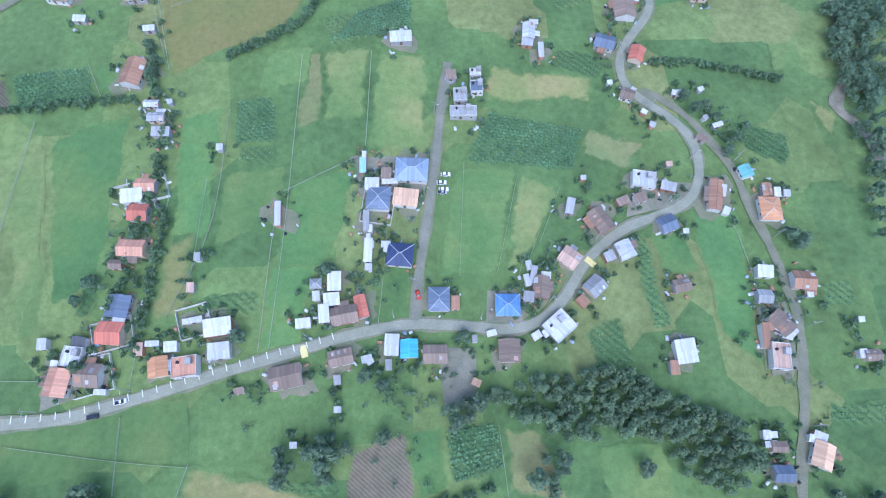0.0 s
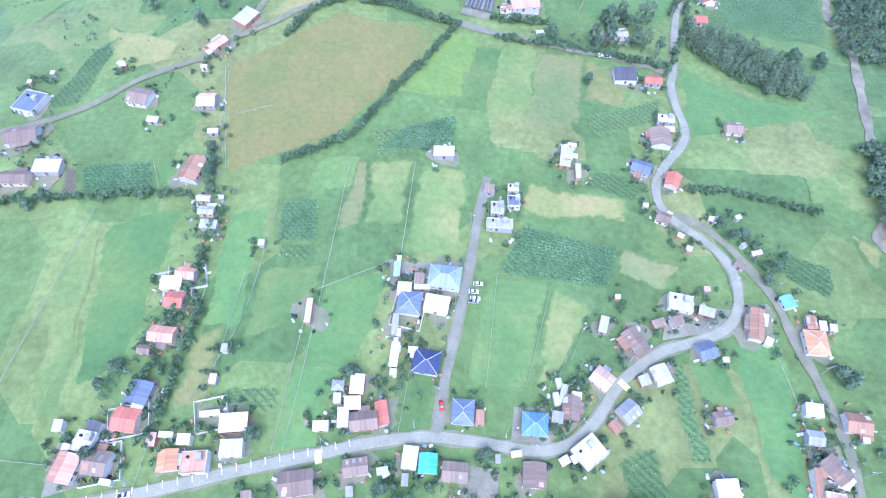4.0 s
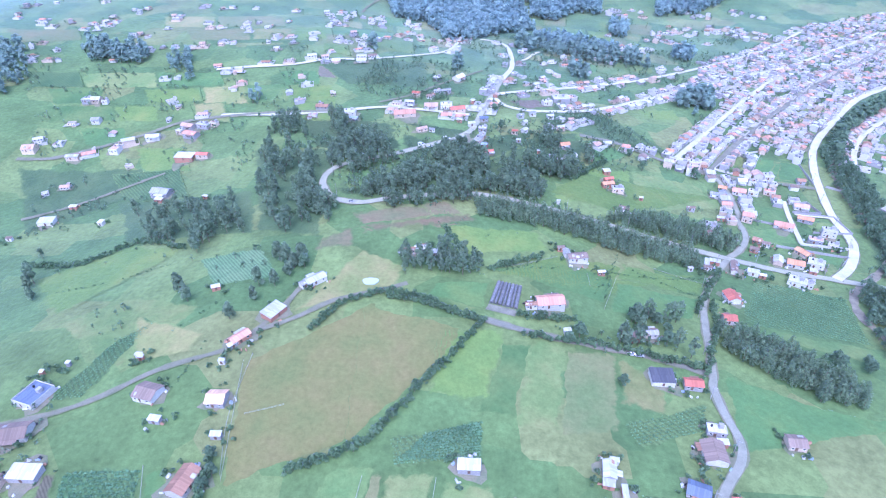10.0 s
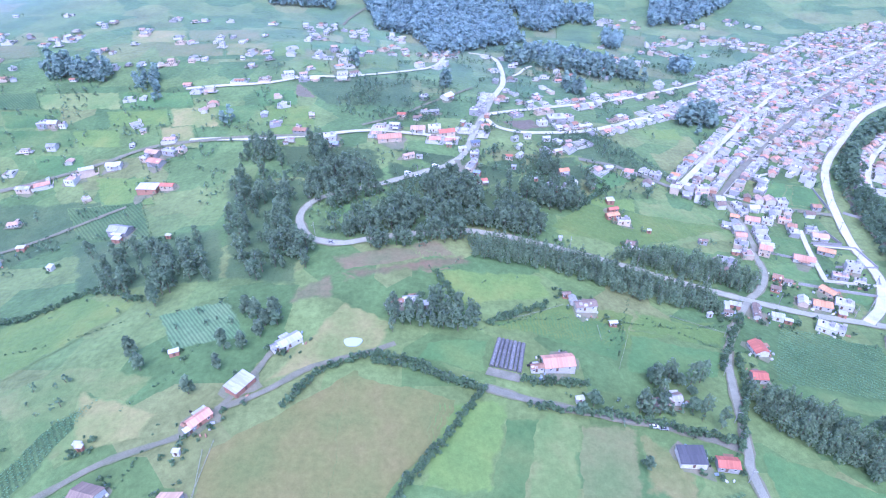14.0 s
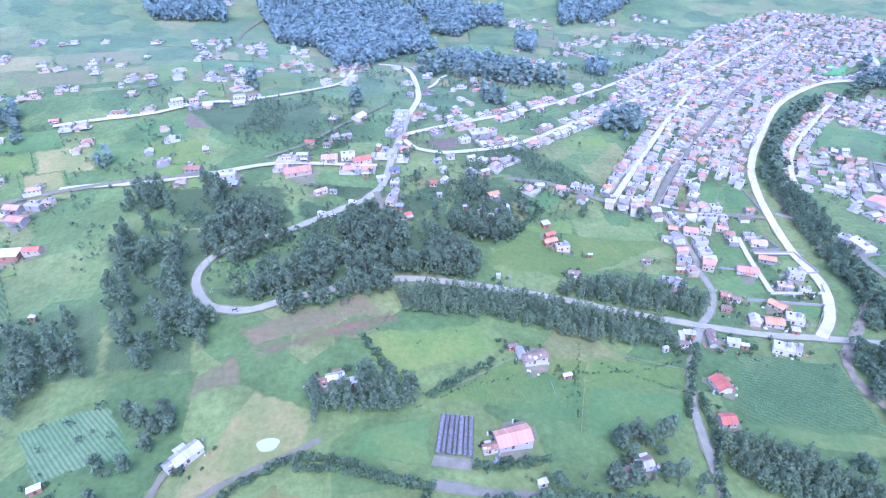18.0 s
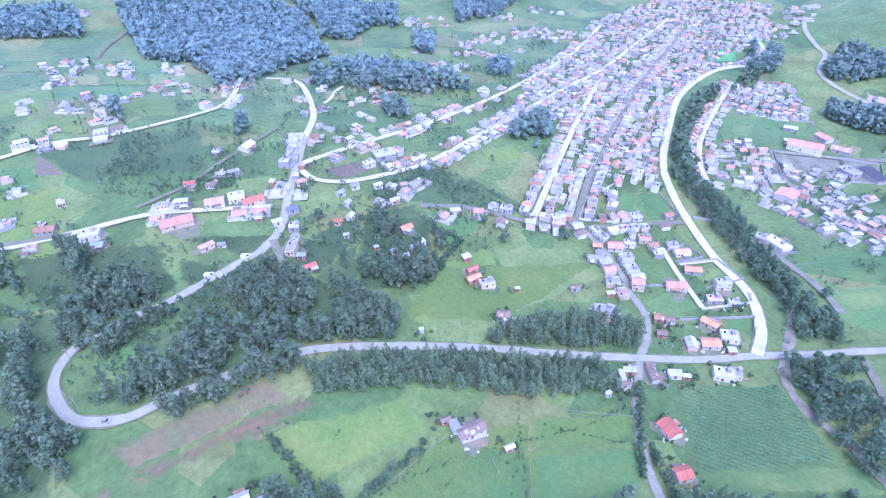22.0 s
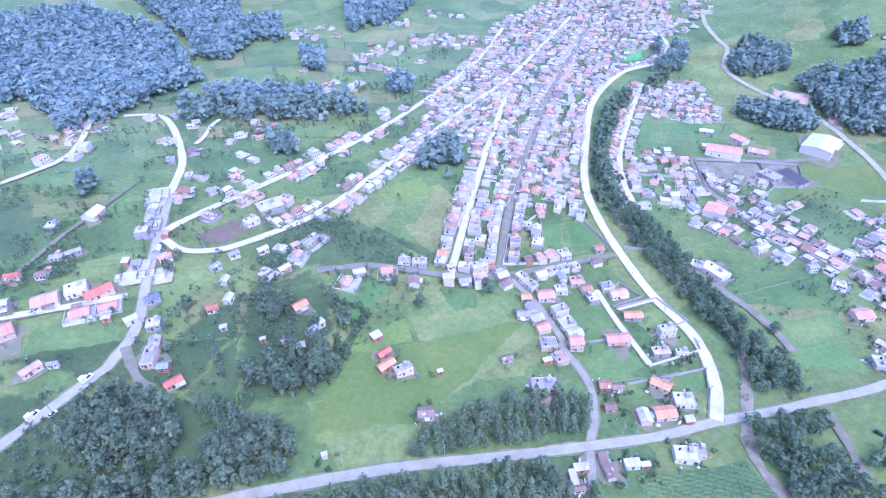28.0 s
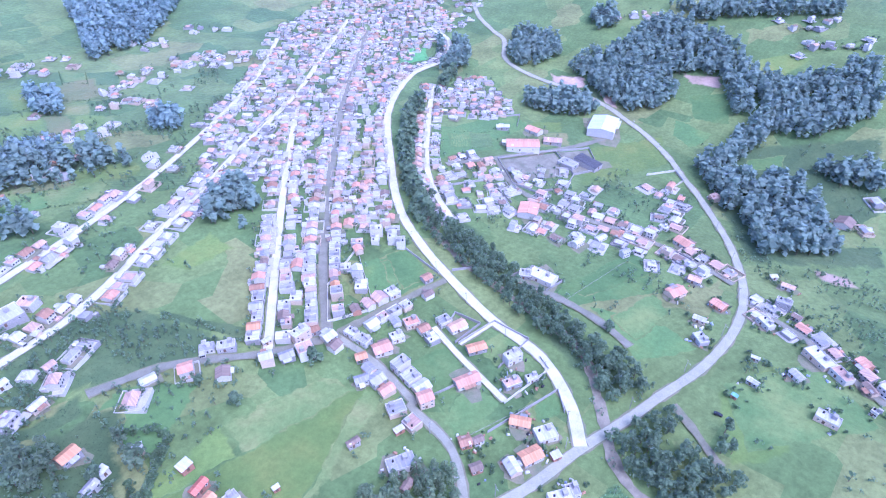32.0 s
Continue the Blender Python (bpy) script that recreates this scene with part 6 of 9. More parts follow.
def town_house(x, y, heading, w, d):
    if not is_free(x, y, 0.36 * max(w, d), 0.6):
        return
    r = rng.random()
    st = 2 if rng.random() < 0.16 else 1
    if COUNT[0] < 132 and (x - 240) ** 2 + (y - 440) ** 2 < 130**2:
        COUNT[0] += 1
        if r < 0.5:
            gable_house(x, y, heading, w, d, rng.choice(["salmon", "brown", "pink", "rust", "grey", "brown", "silver", "orange", "pink", "white", "grey"]), st)
        else:
            flat_house(x, y, heading, w, d, rng.choice(["white", "grey", "pink", "silver", "white", "grey"]), st)
    else:
        STUFF.append((x, y, heading, w, d, st, r))
        TAKEN.append((x, y, 0.42 * max(w, d)))


def town(spacing, street, share, poly):
    p = np.array(poly)
    c = p.mean(0)
    a0 = radians(heading_at(street, *c))
    g = random.Random(int(abs(c[0])) + 5)
    rad = np.max(np.linalg.norm(p - c, axis=1))
    loose = spacing >= 18
    spacing *= 0.6 if loose else 0.8
    n = int(rad / spacing) + 1
    ca, sa = math.cos(a0), math.sin(a0)
    for i in range(-n, n + 1):
        for j in range(-n, n + 1):
            u, v = i * spacing + g.uniform(-0.36, 0.36) * spacing, j * spacing + g.uniform(-0.36, 0.36) * spacing
            x, y = c[0] + u * ca - v * sa, c[1] + u * sa + v * ca
            if loose and noise.noise((x * 0.022, y * 0.022, 4)) < 0.08:
                continue
            if g.random() < share and inside(np.array([x]), np.array([y]), poly)[0]:
                town_house(x, y, math.degrees(a0) + g.choice([0, 90]) + g.choice([g.uniform(-6, 6), g.uniform(-6, 6), g.uniform(-30, 30)]), g.uniform(5.5, 10.5), g.uniform(5, 8))


def town_row(name, first, last, pitch, share, sides=(-1, 1)):
    """Houses facing a street on one or both sides."""
    line, w = ROADS[name]
    seg = np.r_[0, np.cumsum(np.linalg.norm(np.diff(line, axis=0), axis=1))]
    g = random.Random(len(line))
    for side in sides:
        s = first * seg[-1]
        while s < last * seg[-1]:
            wide = g.uniform(0.55, 0.8) * pitch
            deep = g.uniform(5.5, 9.5)
            x, y = np.interp(s, seg, line[:, 0]), np.interp(s, seg, line[:, 1])
            x2, y2 = np.interp(s + 2, seg, line[:, 0]), np.interp(s + 2, seg, line[:, 1])
            a = math.atan2(y2 - y, x2 - x)
            off = side * (w / 2 + 1.6 + deep / 2)
            if g.random() < share:
                town_house(x - math.sin(a) * off, y + math.cos(a) * off, math.degrees(a) + (0 if side > 0 else 180), wide, deep)
            s += pitch * 0.82


def inside(px, py, poly):
    c = np.zeros(len(px), bool)
    for (ax, ay), (bx, by) in zip(poly, poly[1:] + poly[:1]):
        cross = (ay > py) != (by > py)
        c ^= cross & (px < (bx - ax) * (py - ay) / (by - ay + 1e-9) + ax)
    return c


town_row("road_main", 0.9, 1.0, 11, 0.8)
town_row("street_market", 0.0, 1.0, 10, 0.95)
town_row("street_long", 0.0, 1.0, 10.5, 0.85)
town_row("cross_street", 0.1, 1.0, 12, 0.4)
town_row("street_back", 0.0, 1.0, 11, 0.8)
town_row("estate_lane", 0.0, 0.2, 11, 0.8)
town_row("street_upper", 0.0, 1.0, 12, 0.6)
town_row("street_triangle", 0.12, 1.0, 11, 0.68)
town_row("river_road", 0.36, 0.95, 11, 0.85, (1,))
town_row("street_bank", 0.0, 1.0, 11, 0.85)
town_row("street_square", 0.1, 1.0, 12.5, 0.7)
town_row("street_school_town", 0.05, 0.3, 12, 0.7)
town_row("street_east_lane", 0.0, 1.0, 13, 0.7)
town_row("road_ravine", 0.0, 0.07, 13, 0.55)
town_row("road_hill", 0.0, 1.0, 17, 0.35)
town_row("street_west", 0.3, 1.0, 16, 0.5)
town_row("street_northwest", 0.0, 1.0, 17, 0.5)
town_row("lane_west_upper", 0.2, 1.0, 22, 0.5)
town(12.5, 'street_market', 0.9, [(172.6, 516.6), (251.2, 627.5), (377.4, 776.8), (539.1, 899), (542.8, 775.2), (438, 712.4), (361.9, 631.7), (292.6, 536), (263.4, 550.9), (231.2, 503), (203.7, 506.5)])
town(12, 'street_triangle', 0.92, [(272.8, 671.7), (223.9, 682.8), (207.7, 677.2), (329.8, 829.3), (452.3, 934.4), (584.5, 948.5), (539.1, 899), (377.4, 776.8)])
town(12, 'street_market', 0.92, [(379.4, 851.4), (475, 972.9), (632.2, 1029.3), (747.5, 929.6), (674.2, 838.7), (554.1, 788.6), (539.1, 899), (520, 954.3)])
town(12, 'street_bank', 0.9, [(532.5, 728.7), (586.7, 710.9), (561.3, 640.9), (519.4, 631.2), (462.7, 666.8)])
town(14, 'street_bank', 0.75, [(394.1, 602.9), (443.1, 576.9), (412, 524.4), (378.5, 518.9), (358.3, 545.8)])
town(14.5, 'street_square', 0.62, [(406.3, 529), (420.6, 477.2), (426.6, 416.6), (421.5, 352.2), (408.9, 374.4), (399.7, 407.6), (376.8, 474.2), (351, 521.8)])
town(14.5, 'street_square', 0.62, [(509, 457.9), (543.1, 442.4), (506.6, 413.4), (448.9, 400.1), (445.3, 425.9)])
town(14.5, 'street_square', 0.62, [(456.3, 551.3), (501.6, 535.2), (480.3, 491.9), (481.2, 464.8), (445.3, 425.9), (428.3, 487.6), (425.3, 525.4)])
town(27, 'street_northwest', 0.6, [(-717.1, 888.4), (-106.2, 873), (-90.8, 733.1), (-282.1, 699.8), (-560.1, 669)])
town(30, 'lane_west_upper', 0.5, [(-535.6, 632.5), (-267.2, 655.5), (-159.9, 621.5), (-145.6, 555.1), (-299.9, 563.6), (-445.6, 495.5)])
town(20, 'street_long', 0.3, [(23, 581.6), (135.8, 602.2), (169.5, 526.1), (140, 488.3), (93.9, 524.4), (38.9, 527.8)])
town(22, 'road_ravine', 0.6, [(41.6, 847.6), (146.5, 853), (293.8, 861.6), (231.9, 759.9), (118.2, 731.9), (39.8, 723.3)])
town(24, 'street_upper', 0.6, [(157.9, 931.8), (292.9, 968.6), (462.7, 977.3), (386.6, 894.5), (156.1, 784.1), (117.6, 781.6)])
town(18, 'road_ravine', 0.6, [(-67.2, 596.2), (-8.4, 673.3), (3.8, 649.5), (-14.6, 555.2), (-47.6, 548)])
town(17, 'cross_street', 0.35, [(100.7, 536.3), (137.2, 532.7), (168.1, 511.9), (151.4, 511), (118.8, 487.9), (110.1, 511.2)])
town(15, 'cross_street', 0.85, [(199.5, 495.8), (244.3, 491.5), (251.5, 466.9), (217.1, 466.2), (194.3, 463.9)])
town(12, 'road_main', 0.8, [(187.8, 436), (200.3, 431.1), (197.1, 396.4), (190.2, 397.3)])
town(26, 'street_upper', 0.55, [(30.2, 692.1), (180.6, 784.4), (313.4, 855.5), (232.8, 763.9), (88.3, 666.2), (23.8, 630.9)])
town(30, 'road_ravine', 0.5, [(591.3, 363.5), (650.3, 309), (562.2, 286.4), (531.5, 324)])
town(34, 'road_ravine', 0.4, [(831, 494.2), (883.3, 380.6), (799.4, 355.4), (766.9, 453.8)])
town(26, 'street_northwest', 0.5, [(-253.2, 865.4), (-83.3, 893.8), (-30.3, 775.4), (-127.8, 692.7), (-210.3, 696.3)])
town(30, 'lane_west', 0.4, [(-435.1, 479.9), (-320.2, 520.2), (-253.8, 548.1), (-280, 481.1), (-360, 413.5)])
town(20, 'street_northwest', 0.6, [(-217, 905.3), (-183.3, 894.5), (-170.1, 847.2), (-201.4, 841.8)])
town(20, 'street_northwest', 0.6, [(-234, 1066.8), (-170.5, 1065.1), (-133.4, 1006.8), (-175.1, 993.1)])
town(24, 'street_northwest', 0.6, [(-145.6, 874), (-98.2, 863), (-97.9, 796.9), (-141.7, 809.4)])
town(20, 'street_upper', 0.6, [(184.9, 1049.9), (257.9, 1035.5), (251.8, 988.6), (183.2, 1008)])
town(24, 'street_upper', 0.6, [(352.5, 1053), (409.2, 968.3), (381.1, 921), (337.8, 1008.9)])
town(26, 'road_ravine', 0.5, [(832.2, 507.8), (881.9, 384.4), (804, 356.8), (795.9, 431.4)])

town(26, 'street_upper', 0.5, [(286.4, 1049.6), (515.2, 1039.6), (398.9, 906.4), (200.6, 788.5)])
town(20, 'road_ravine', 0.6, [(777.8, 676.6), (815.5, 626.7), (816.7, 596.8), (786.5, 617.4)])
town(15, 'street_bank', 0.8, [(645.5, 846.3), (755.4, 893.7), (790.6, 878.2), (716.6, 810.2), (646, 817.7)])


def town_mesh():
    """The far houses of the town in one mesh: walls, pitched or flat roofs, windows and paved plots."""
    keys = ["plaster", "plaster_warm", "block", "yard", "glass", "roof_salmon", "roof_red", "roof_brown", "roof_pink", "roof_grey", "roof_silver", "roof_white", "roof_rust", "roof_slate", "dirt"]
    V, F, I = [], [], []
    g = random.Random(3)
    def block(x, y, heading, w, d, h, r, wall, lot):
        a = radians(heading)
        ca, sa, z0 = math.cos(a), math.sin(a), hz(x, y)

        def put(pts, m):
            k = len(V)
            V.extend([(x + p * ca - q * sa, y + p * sa + q * ca, z0 + z) for p, q, z in pts])
            F.append((k, k + 1, k + 2, k + 3))
            I.append(m)

        def ring(x0, y0, x1, y1, lo, hi, m):
            for (p0, q0), (p1, q1) in (((x0, y0), (x1, y0)), ((x1, y0), (x1, y1)), ((x1, y1), (x0, y1)), ((x0, y1), (x0, y0))):
                put([(p0, q0, lo), (p1, q1, lo), (p1, q1, hi), (p0, q0, hi)], m)

        def lid(x0, y0, x1, y1, z, m):
            put([(x0, y0, z), (x1, y0, z), (x1, y1, z), (x0, y1, z)], m)

        p, q = w / 2, d / 2
        ring(-p, -q, p, q, -2.0, h + (0.4 if r > 0.5 else 0), wall)
        if lot:
            e, s = g.uniform(1.5, 4), g.uniform(1.5, 5)
            lid(-p - e, -q - s, p + e, q + e, 0.5, g.choice([3, 3, 14]))
            if g.random() < 0.55:
                for x0, y0, x1, y1 in ((-p - e, -q - s, p + e, -q - s + 0.2), (-p - e, q + e - 0.2, p + e, q + e), (-p - e, -q - s, -p - e + 0.2, q + e), (p + e - 0.2, -q - s, p + e, q + e)):
                    ring(x0, y0, x1, y1, -1.0, 1.9, wall)
                    lid(x0, y0, x1, y1, 1.9, wall)
        if r > 0.5:
            lid(-p + 0.15, -q + 0.15, p - 0.15, q - 0.15, h, g.choice([9, 10, 11, 9, 8, 10, 3, 3]))
            lid(-p, -q, p, -q + 0.2, h + 0.4, 0)
            if g.random() < 0.4 and w > 5:
                ring(0, 0, 1.8, 1.8, h, h + 1.9, wall)
                lid(-0.15, -0.15, 1.95, 1.95, h + 1.9, 10)
        else:
            m, rise = g.choice([5, 8, 8, 7, 12, 9, 9, 5, 10, 8, 11, 8, 11, 10]), 0.2 * d
            put([(-p - 0.4, -q - 0.5, h - 0.2), (p + 0.4, -q - 0.5, h - 0.2), (p + 0.4, -0.02, h + rise), (-p - 0.4, -0.02, h + rise)], m)
            put([(p + 0.4, q + 0.5, h - 0.2), (-p - 0.4, q + 0.5, h - 0.2), (-p - 0.4, 0.02, h + rise), (p + 0.4, 0.02, h + rise)], m)
            for s in (-1, 1):
                put([(s * p, -s * q, h), (s * p, s * q, h), (s * p, s * 0.02, h + rise), (s * p, -s * 0.02, h + rise)], wall)
        for s in range(1 if h < 4 else 2):
            for c in (-0.3, 0.05, 0.32):
                put([(c * w - 0.5, -q - 0.03, 1.0 + 2.6 * s), (c * w + 0.5, -q - 0.03, 1.0 + 2.6 * s), (c * w + 0.5, -q - 0.03, 2.1 + 2.6 * s), (c * w - 0.5, -q - 0.03, 2.1 + 2.6 * s)], 4)

    for x, y, heading, w, d, st, r in STUFF:
        wall = g.choice([0, 0, 0, 0, 1, 2])
        w, d = w * 0.85, d * 0.85
        block(x, y, heading, w, d, 2.5 + 2.6 * (st - 1), r, wall, g.random() < 0.7)
        for _ in range(g.choice([0, 1, 1, 2])):
            a = radians(heading)
            u, v = g.uniform(-0.5, 0.5) * w, g.choice([-1, 1]) * d * g.uniform(0.6, 0.85)
            block(x + u * math.cos(a) - v * math.sin(a), y + u * math.sin(a) + v * math.cos(a), heading + g.choice([0, 90]), w * g.uniform(0.35, 0.6), d * g.uniform(0.35, 0.6), g.uniform(1.9, 2.4), g.choice([0.3, 0.8, 0.8]), wall, False)
    tagged(new("town_houses", quads_mesh("town_houses", V, F, [M[k] for k in keys], I)), "crowded far town houses with pale walls and red or grey roofs", "town", kind="stuff")


town_mesh()

# ---- trees ----
def leaf_quads(centres, outward, size, g, loose=0.34):
    """Bent four-cornered leaf sprays round the given centres, facing outward, more or less loosely."""
    n = len(centres)
    nrm = outward / (np.linalg.norm(outward, axis=1, keepdims=True) + 1e-9) + g.normal(0, loose, (n, 3))
    nrm /= np.linalg.norm(nrm, axis=1, keepdims=True) + 1e-9
    t = np.cross(nrm, g.normal(0, 1, (n, 3)))
    t /= np.linalg.norm(t, axis=1, keepdims=True) + 1e-9
    b = np.cross(nrm, t)
    s = size * g.uniform(0.55, 1.4, (n, 1))
    k = g.uniform(0.5, 0.9, (n, 1))
    c = np.stack([centres - t * s * 1.1 - b * s * k * 0.3, centres + t * s * 0.2 - b * s * k - nrm * s * 0.3, centres + t * s * 1.05 + b * s * k * 0.4, centres - t * s * 0.3 + b * s * k - nrm * s * 0.35], 1)
    return c.reshape(-1, 3)


def trunk(height_, r, g, limbs=0, lean=0.0):
    v, f = [], []

    def stick(p, q, ra, rb):
        k = len(v)
        p, q = np.array(p), np.array(q)
        for c, rr in ((p, ra), (q, rb)):
            v.extend([c + (rr, 0, 0), c + (0, rr, 0), c - (rr, 0, 0), c - (0, rr, 0)])
        f.extend([(k + i, k + (i + 1) % 4, k + 4 + (i + 1) % 4, k + 4 + i) for i in range(4)])

    stick((0, 0, -0.5), (lean * 0.5, 0, height_ * 0.5), r, r * 0.7)
    stick((lean * 0.5, 0, height_ * 0.5), (lean, 0, height_ * 0.92), r * 0.7, r * 0.2)
    for i in range(limbs):
        a, z = g.uniform(0, 6.28), height_ * g.uniform(0.35, 0.65)
        stick((0, 0, z), (math.cos(a) * height_ * 0.11, math.sin(a) * height_ * 0.11, z + height_ * 0.2), r * 0.4, r * 0.12)
    return np.array(v), np.array(f)


def tree_shape(kind, seed, n):
    """Leaf corners and trunk of one tree, about 1 unit = 1 m."""
    g = np.random.default_rng(seed)
    if kind == "pine":
        H, R = g.uniform(7.5, 10), g.uniform(1.5, 2.1)
        z = 1 - g.uniform(0, 1, n) ** 0.62
        a = g.uniform(0, 6.283, n)
        rib = 1 + 0.22 * np.sin(3 * a + 5 * z + g.uniform(0, 6)) + 0.12 * np.sin(7 * a - 9 * z)
        r = R * (1 - z**2.6) * g.uniform(0.7, 1.05, n) * rib
        c = np.stack([r * np.cos(a), r * np.sin(a), 1.6 + z * (H - 1.6)], -1)
        out = np.stack([np.cos(a), np.sin(a), 0.5 + 1.2 * z], -1)
        return leaf_quads(c, out, 0.42, g, 0.4), trunk(H, 0.17, g)
    if kind == "plant":
        c = g.normal(0, 0.28, (n, 3)) * (1, 1, 0.5) + (0, 0, 0.55)
        return leaf_quads(c, c * (1, 1, 0) + (0, 0, 0.6), 0.3, g), trunk(0.6, 0.03, g)
    if kind in ("hedge", "bush"):
        H, R, lobes = (g.uniform(2.2, 4.2), g.uniform(1.3, 1.9), 4) if kind == "hedge" else (g.uniform(1.2, 2.0), g.uniform(0.8, 1.2), 3)
        low = 0.3
    elif kind == "willow":
        H, R, lobes, low = g.uniform(6, 9.5), g.uniform(2.3, 3.2), 8, 0.35
    else:
        H, R, lobes, low = g.uniform(8.5, 14), g.uniform(2.2, 3.2), 9, 0.22
    cs = []
    for i in range(lobes):
        a = 2.4 * i + g.uniform(-0.5, 0.5)
        h = (i + 0.5) / lobes
        q = g.uniform(0.35, 0.95) * R * (1 - 0.75 * h**1.5)
        cs.append((q * math.cos(a), q * math.sin(a), H * (low + (0.96 - low) * h), R * g.uniform(0.36, 0.56) * (1.1 if lobes < 6 else 1)))
    k = g.integers(0, lobes, n)
    d = g.normal(0, 1, (n, 3))
    d[:, 2] = np.abs(d[:, 2]) * 0.9 - 0.25
    d /= np.linalg.norm(d, axis=1, keepdims=True)
    cc = np.array(cs)[k]
    c = cc[:, :3] + d * cc[:, 3:4] * g.uniform(0.5, 1.15, (n, 1)) * np.array([1, 1, 1.5 if kind == "gum" else 1.15])
    broad = n < 80 and kind in ("gum", "willow")
    spray = {"hedge": 0.5, "bush": 0.36, "willow": 0.58, "gum": 0.66}[kind] * (2.3 if broad else 1)
    out = d + np.array([0, 0, 0.35]) + 0.25 * c * (1, 1, 0) / R
    if broad:
        out = out + np.array([0, 0, 0.8])
    return leaf_quads(c, out, spray, g, 0.2 if broad else 0.34), trunk(H * 0.9, {"hedge": 0.1, "bush": 0.05, "willow": 0.22, "gum": 0.2}[kind], g, 3)


SHAPES = {}


def shapes_of(kind, n):
    if (kind, n) not in SHAPES:
        SHAPES[kind, n] = [tree_shape(kind, 10 * len(SHAPES) + i, n) for i in range(6)]
    return SHAPES[kind, n]


def grown(name, kind, n, places, label, category, leaf, scale=(0.8, 1.2)):
    """Many plants in one mesh."""
    g = np.random.default_rng(len(places))
    V, F, I, at = [], [], [], 0
    for x, y in places:
        leaves, (tv, tf) = shapes_of(kind, n)[g.integers(6)]
        a, s = g.uniform(0, 6.283), g.uniform(*scale)
        R = np.array([[math.cos(a), -math.sin(a), 0], [math.sin(a), math.cos(a), 0], [0, 0, 1]]) * s
        o = np.array([x, y, hz(x, y) + 0.2])
        V += [leaves @ R.T + o, tv @ R.T + o]
        F += [np.arange(len(leaves)).reshape(-1, 4) + at, tf + at + len(leaves)]
        I += [np.zeros(len(leaves) // 4), np.ones(len(tf))]
        at += len(leaves) + len(tv)
    ob = new(name, quads_mesh(name, np.vstack(V), np.vstack(F), [M[leaf], M["bark"]], np.concatenate(I)))
    return tagged(ob, label, category, kind="stuff")


def scatter(poly, spacing, seed, road_gap=2.5, house_gap=1.0):
    g = np.random.default_rng(seed)
    p = np.array(poly)
    (x0, y0), (x1, y1) = p.min(0), p.max(0)
    gx_, gy_ = np.meshgrid(np.arange(x0, x1, spacing), np.arange(y0, y1, spacing))
    x = gx_.ravel() + g.uniform(-0.42, 0.42, gx_.size) * spacing
    y = gy_.ravel() + g.uniform(-0.42, 0.42, gx_.size) * spacing
    ok = inside(x, y, poly)
    x, y = x[ok], y[ok]
    keep = np.ones(len(x), bool)
    for line, w in ROADS.values():
        for i in range(0, len(line)):
            keep &= (line[i, 0] - x) ** 2 + (line[i, 1] - y) ** 2 > (w / 2 + road_gap) ** 2
    for a, b, r in TAKEN:
        keep &= (a - x) ** 2 + (b - y) ** 2 > (r + house_gap) ** 2
    return list(zip(x[keep], y[keep]))


WOOD_WORDS = {"pine": ("conifer_wood", "dense plantation of dark green conifers", "leaf_pine"), "gum": ("eucalyptus_wood", "hazy blue-green eucalyptus wood with pale trunks", "leaf_gum"),
              "willow": ("riverside_trees", "mixed dark green trees along the river", "leaf_willow")}


def wood(kind, spacing, poly, gaps=0.0):
    """Trees over a stretch of land; gaps: how much of it stays open, from -1 (closed) to 1."""
    pts = scatter(poly, spacing, int(abs(poly[0][0]) * 10) + 3, 2.5 if spacing > 4.5 else 1.2)
    if kind == "gum":
        pts = [p for p in pts if noise.noise((p[0] * 0.045, p[1] * 0.045, 3)) + 0.6 * noise.noise((p[0] * 0.13, p[1] * 0.13, 5)) > gaps - 0.12]
    if not pts:
        return
    name, label, leaf = WOOD_WORDS[kind]
    x, y = np.mean(poly, axis=0)
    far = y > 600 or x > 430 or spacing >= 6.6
    # distant stands get the leaf colour that has haze painted in
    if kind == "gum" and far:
        leaf = "leaf_gum_haze_blue" if y > 800 else "leaf_gum_haze_grey"
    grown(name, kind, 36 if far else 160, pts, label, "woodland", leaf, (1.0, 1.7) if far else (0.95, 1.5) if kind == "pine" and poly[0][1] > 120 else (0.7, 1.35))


wood('pine', 3.7, [(11.1, 14.3), (27.1, 18.5), (40.9, 23.9), (72.5, 22.6), (92.2, 10.4), (113.8, 0.9), (117.3, -19.2), (101.8, -23.4), (88.9, -16.5), (78.3, -2.9), (62.7, -1.5), (45.8, -2.3), (35.9, 4.7)])
wood('gum', 5, [(24.1, -12), (45.7, -5.6), (46.6, -15.8), (35.1, -23.4)])
wood('gum', 5, [(4.3, 14.4), (15.7, 15.3), (17.7, 5.1), (4.1, 5.3)])
wood('gum', 5, [(-174.6, -19.7), (-153.5, -18), (-143, -24.8), (-147.5, -39.9), (-164.5, -50.3), (-175, -47.8)], 0.14)
wood('gum', 5, [(-134.4, -11.9), (-119.5, -7.9), (-119.7, -25.4), (-132.5, -29.5)], 0.14)
wood('gum', 5, [(-63.1, 2.1), (-40.9, 3.9), (-32, -0.8), (-43.3, -10.6), (-61, -11.4)])
wood('gum', 5, [(-31.9, 6), (-20.6, 9.2), (-20.7, 3.5), (-29.7, 1.4)])
wood('pine', 4.0, [(135.7, 291.3), (162.4, 284.3), (182, 267.8), (200.7, 244), (190.5, 232.9), (174.9, 233.9), (151.6, 255), (133.7, 272.8)])
wood('gum', 5, [(83.1, 294.7), (115.2, 295.7), (117.7, 260.7), (72.9, 263.5)])
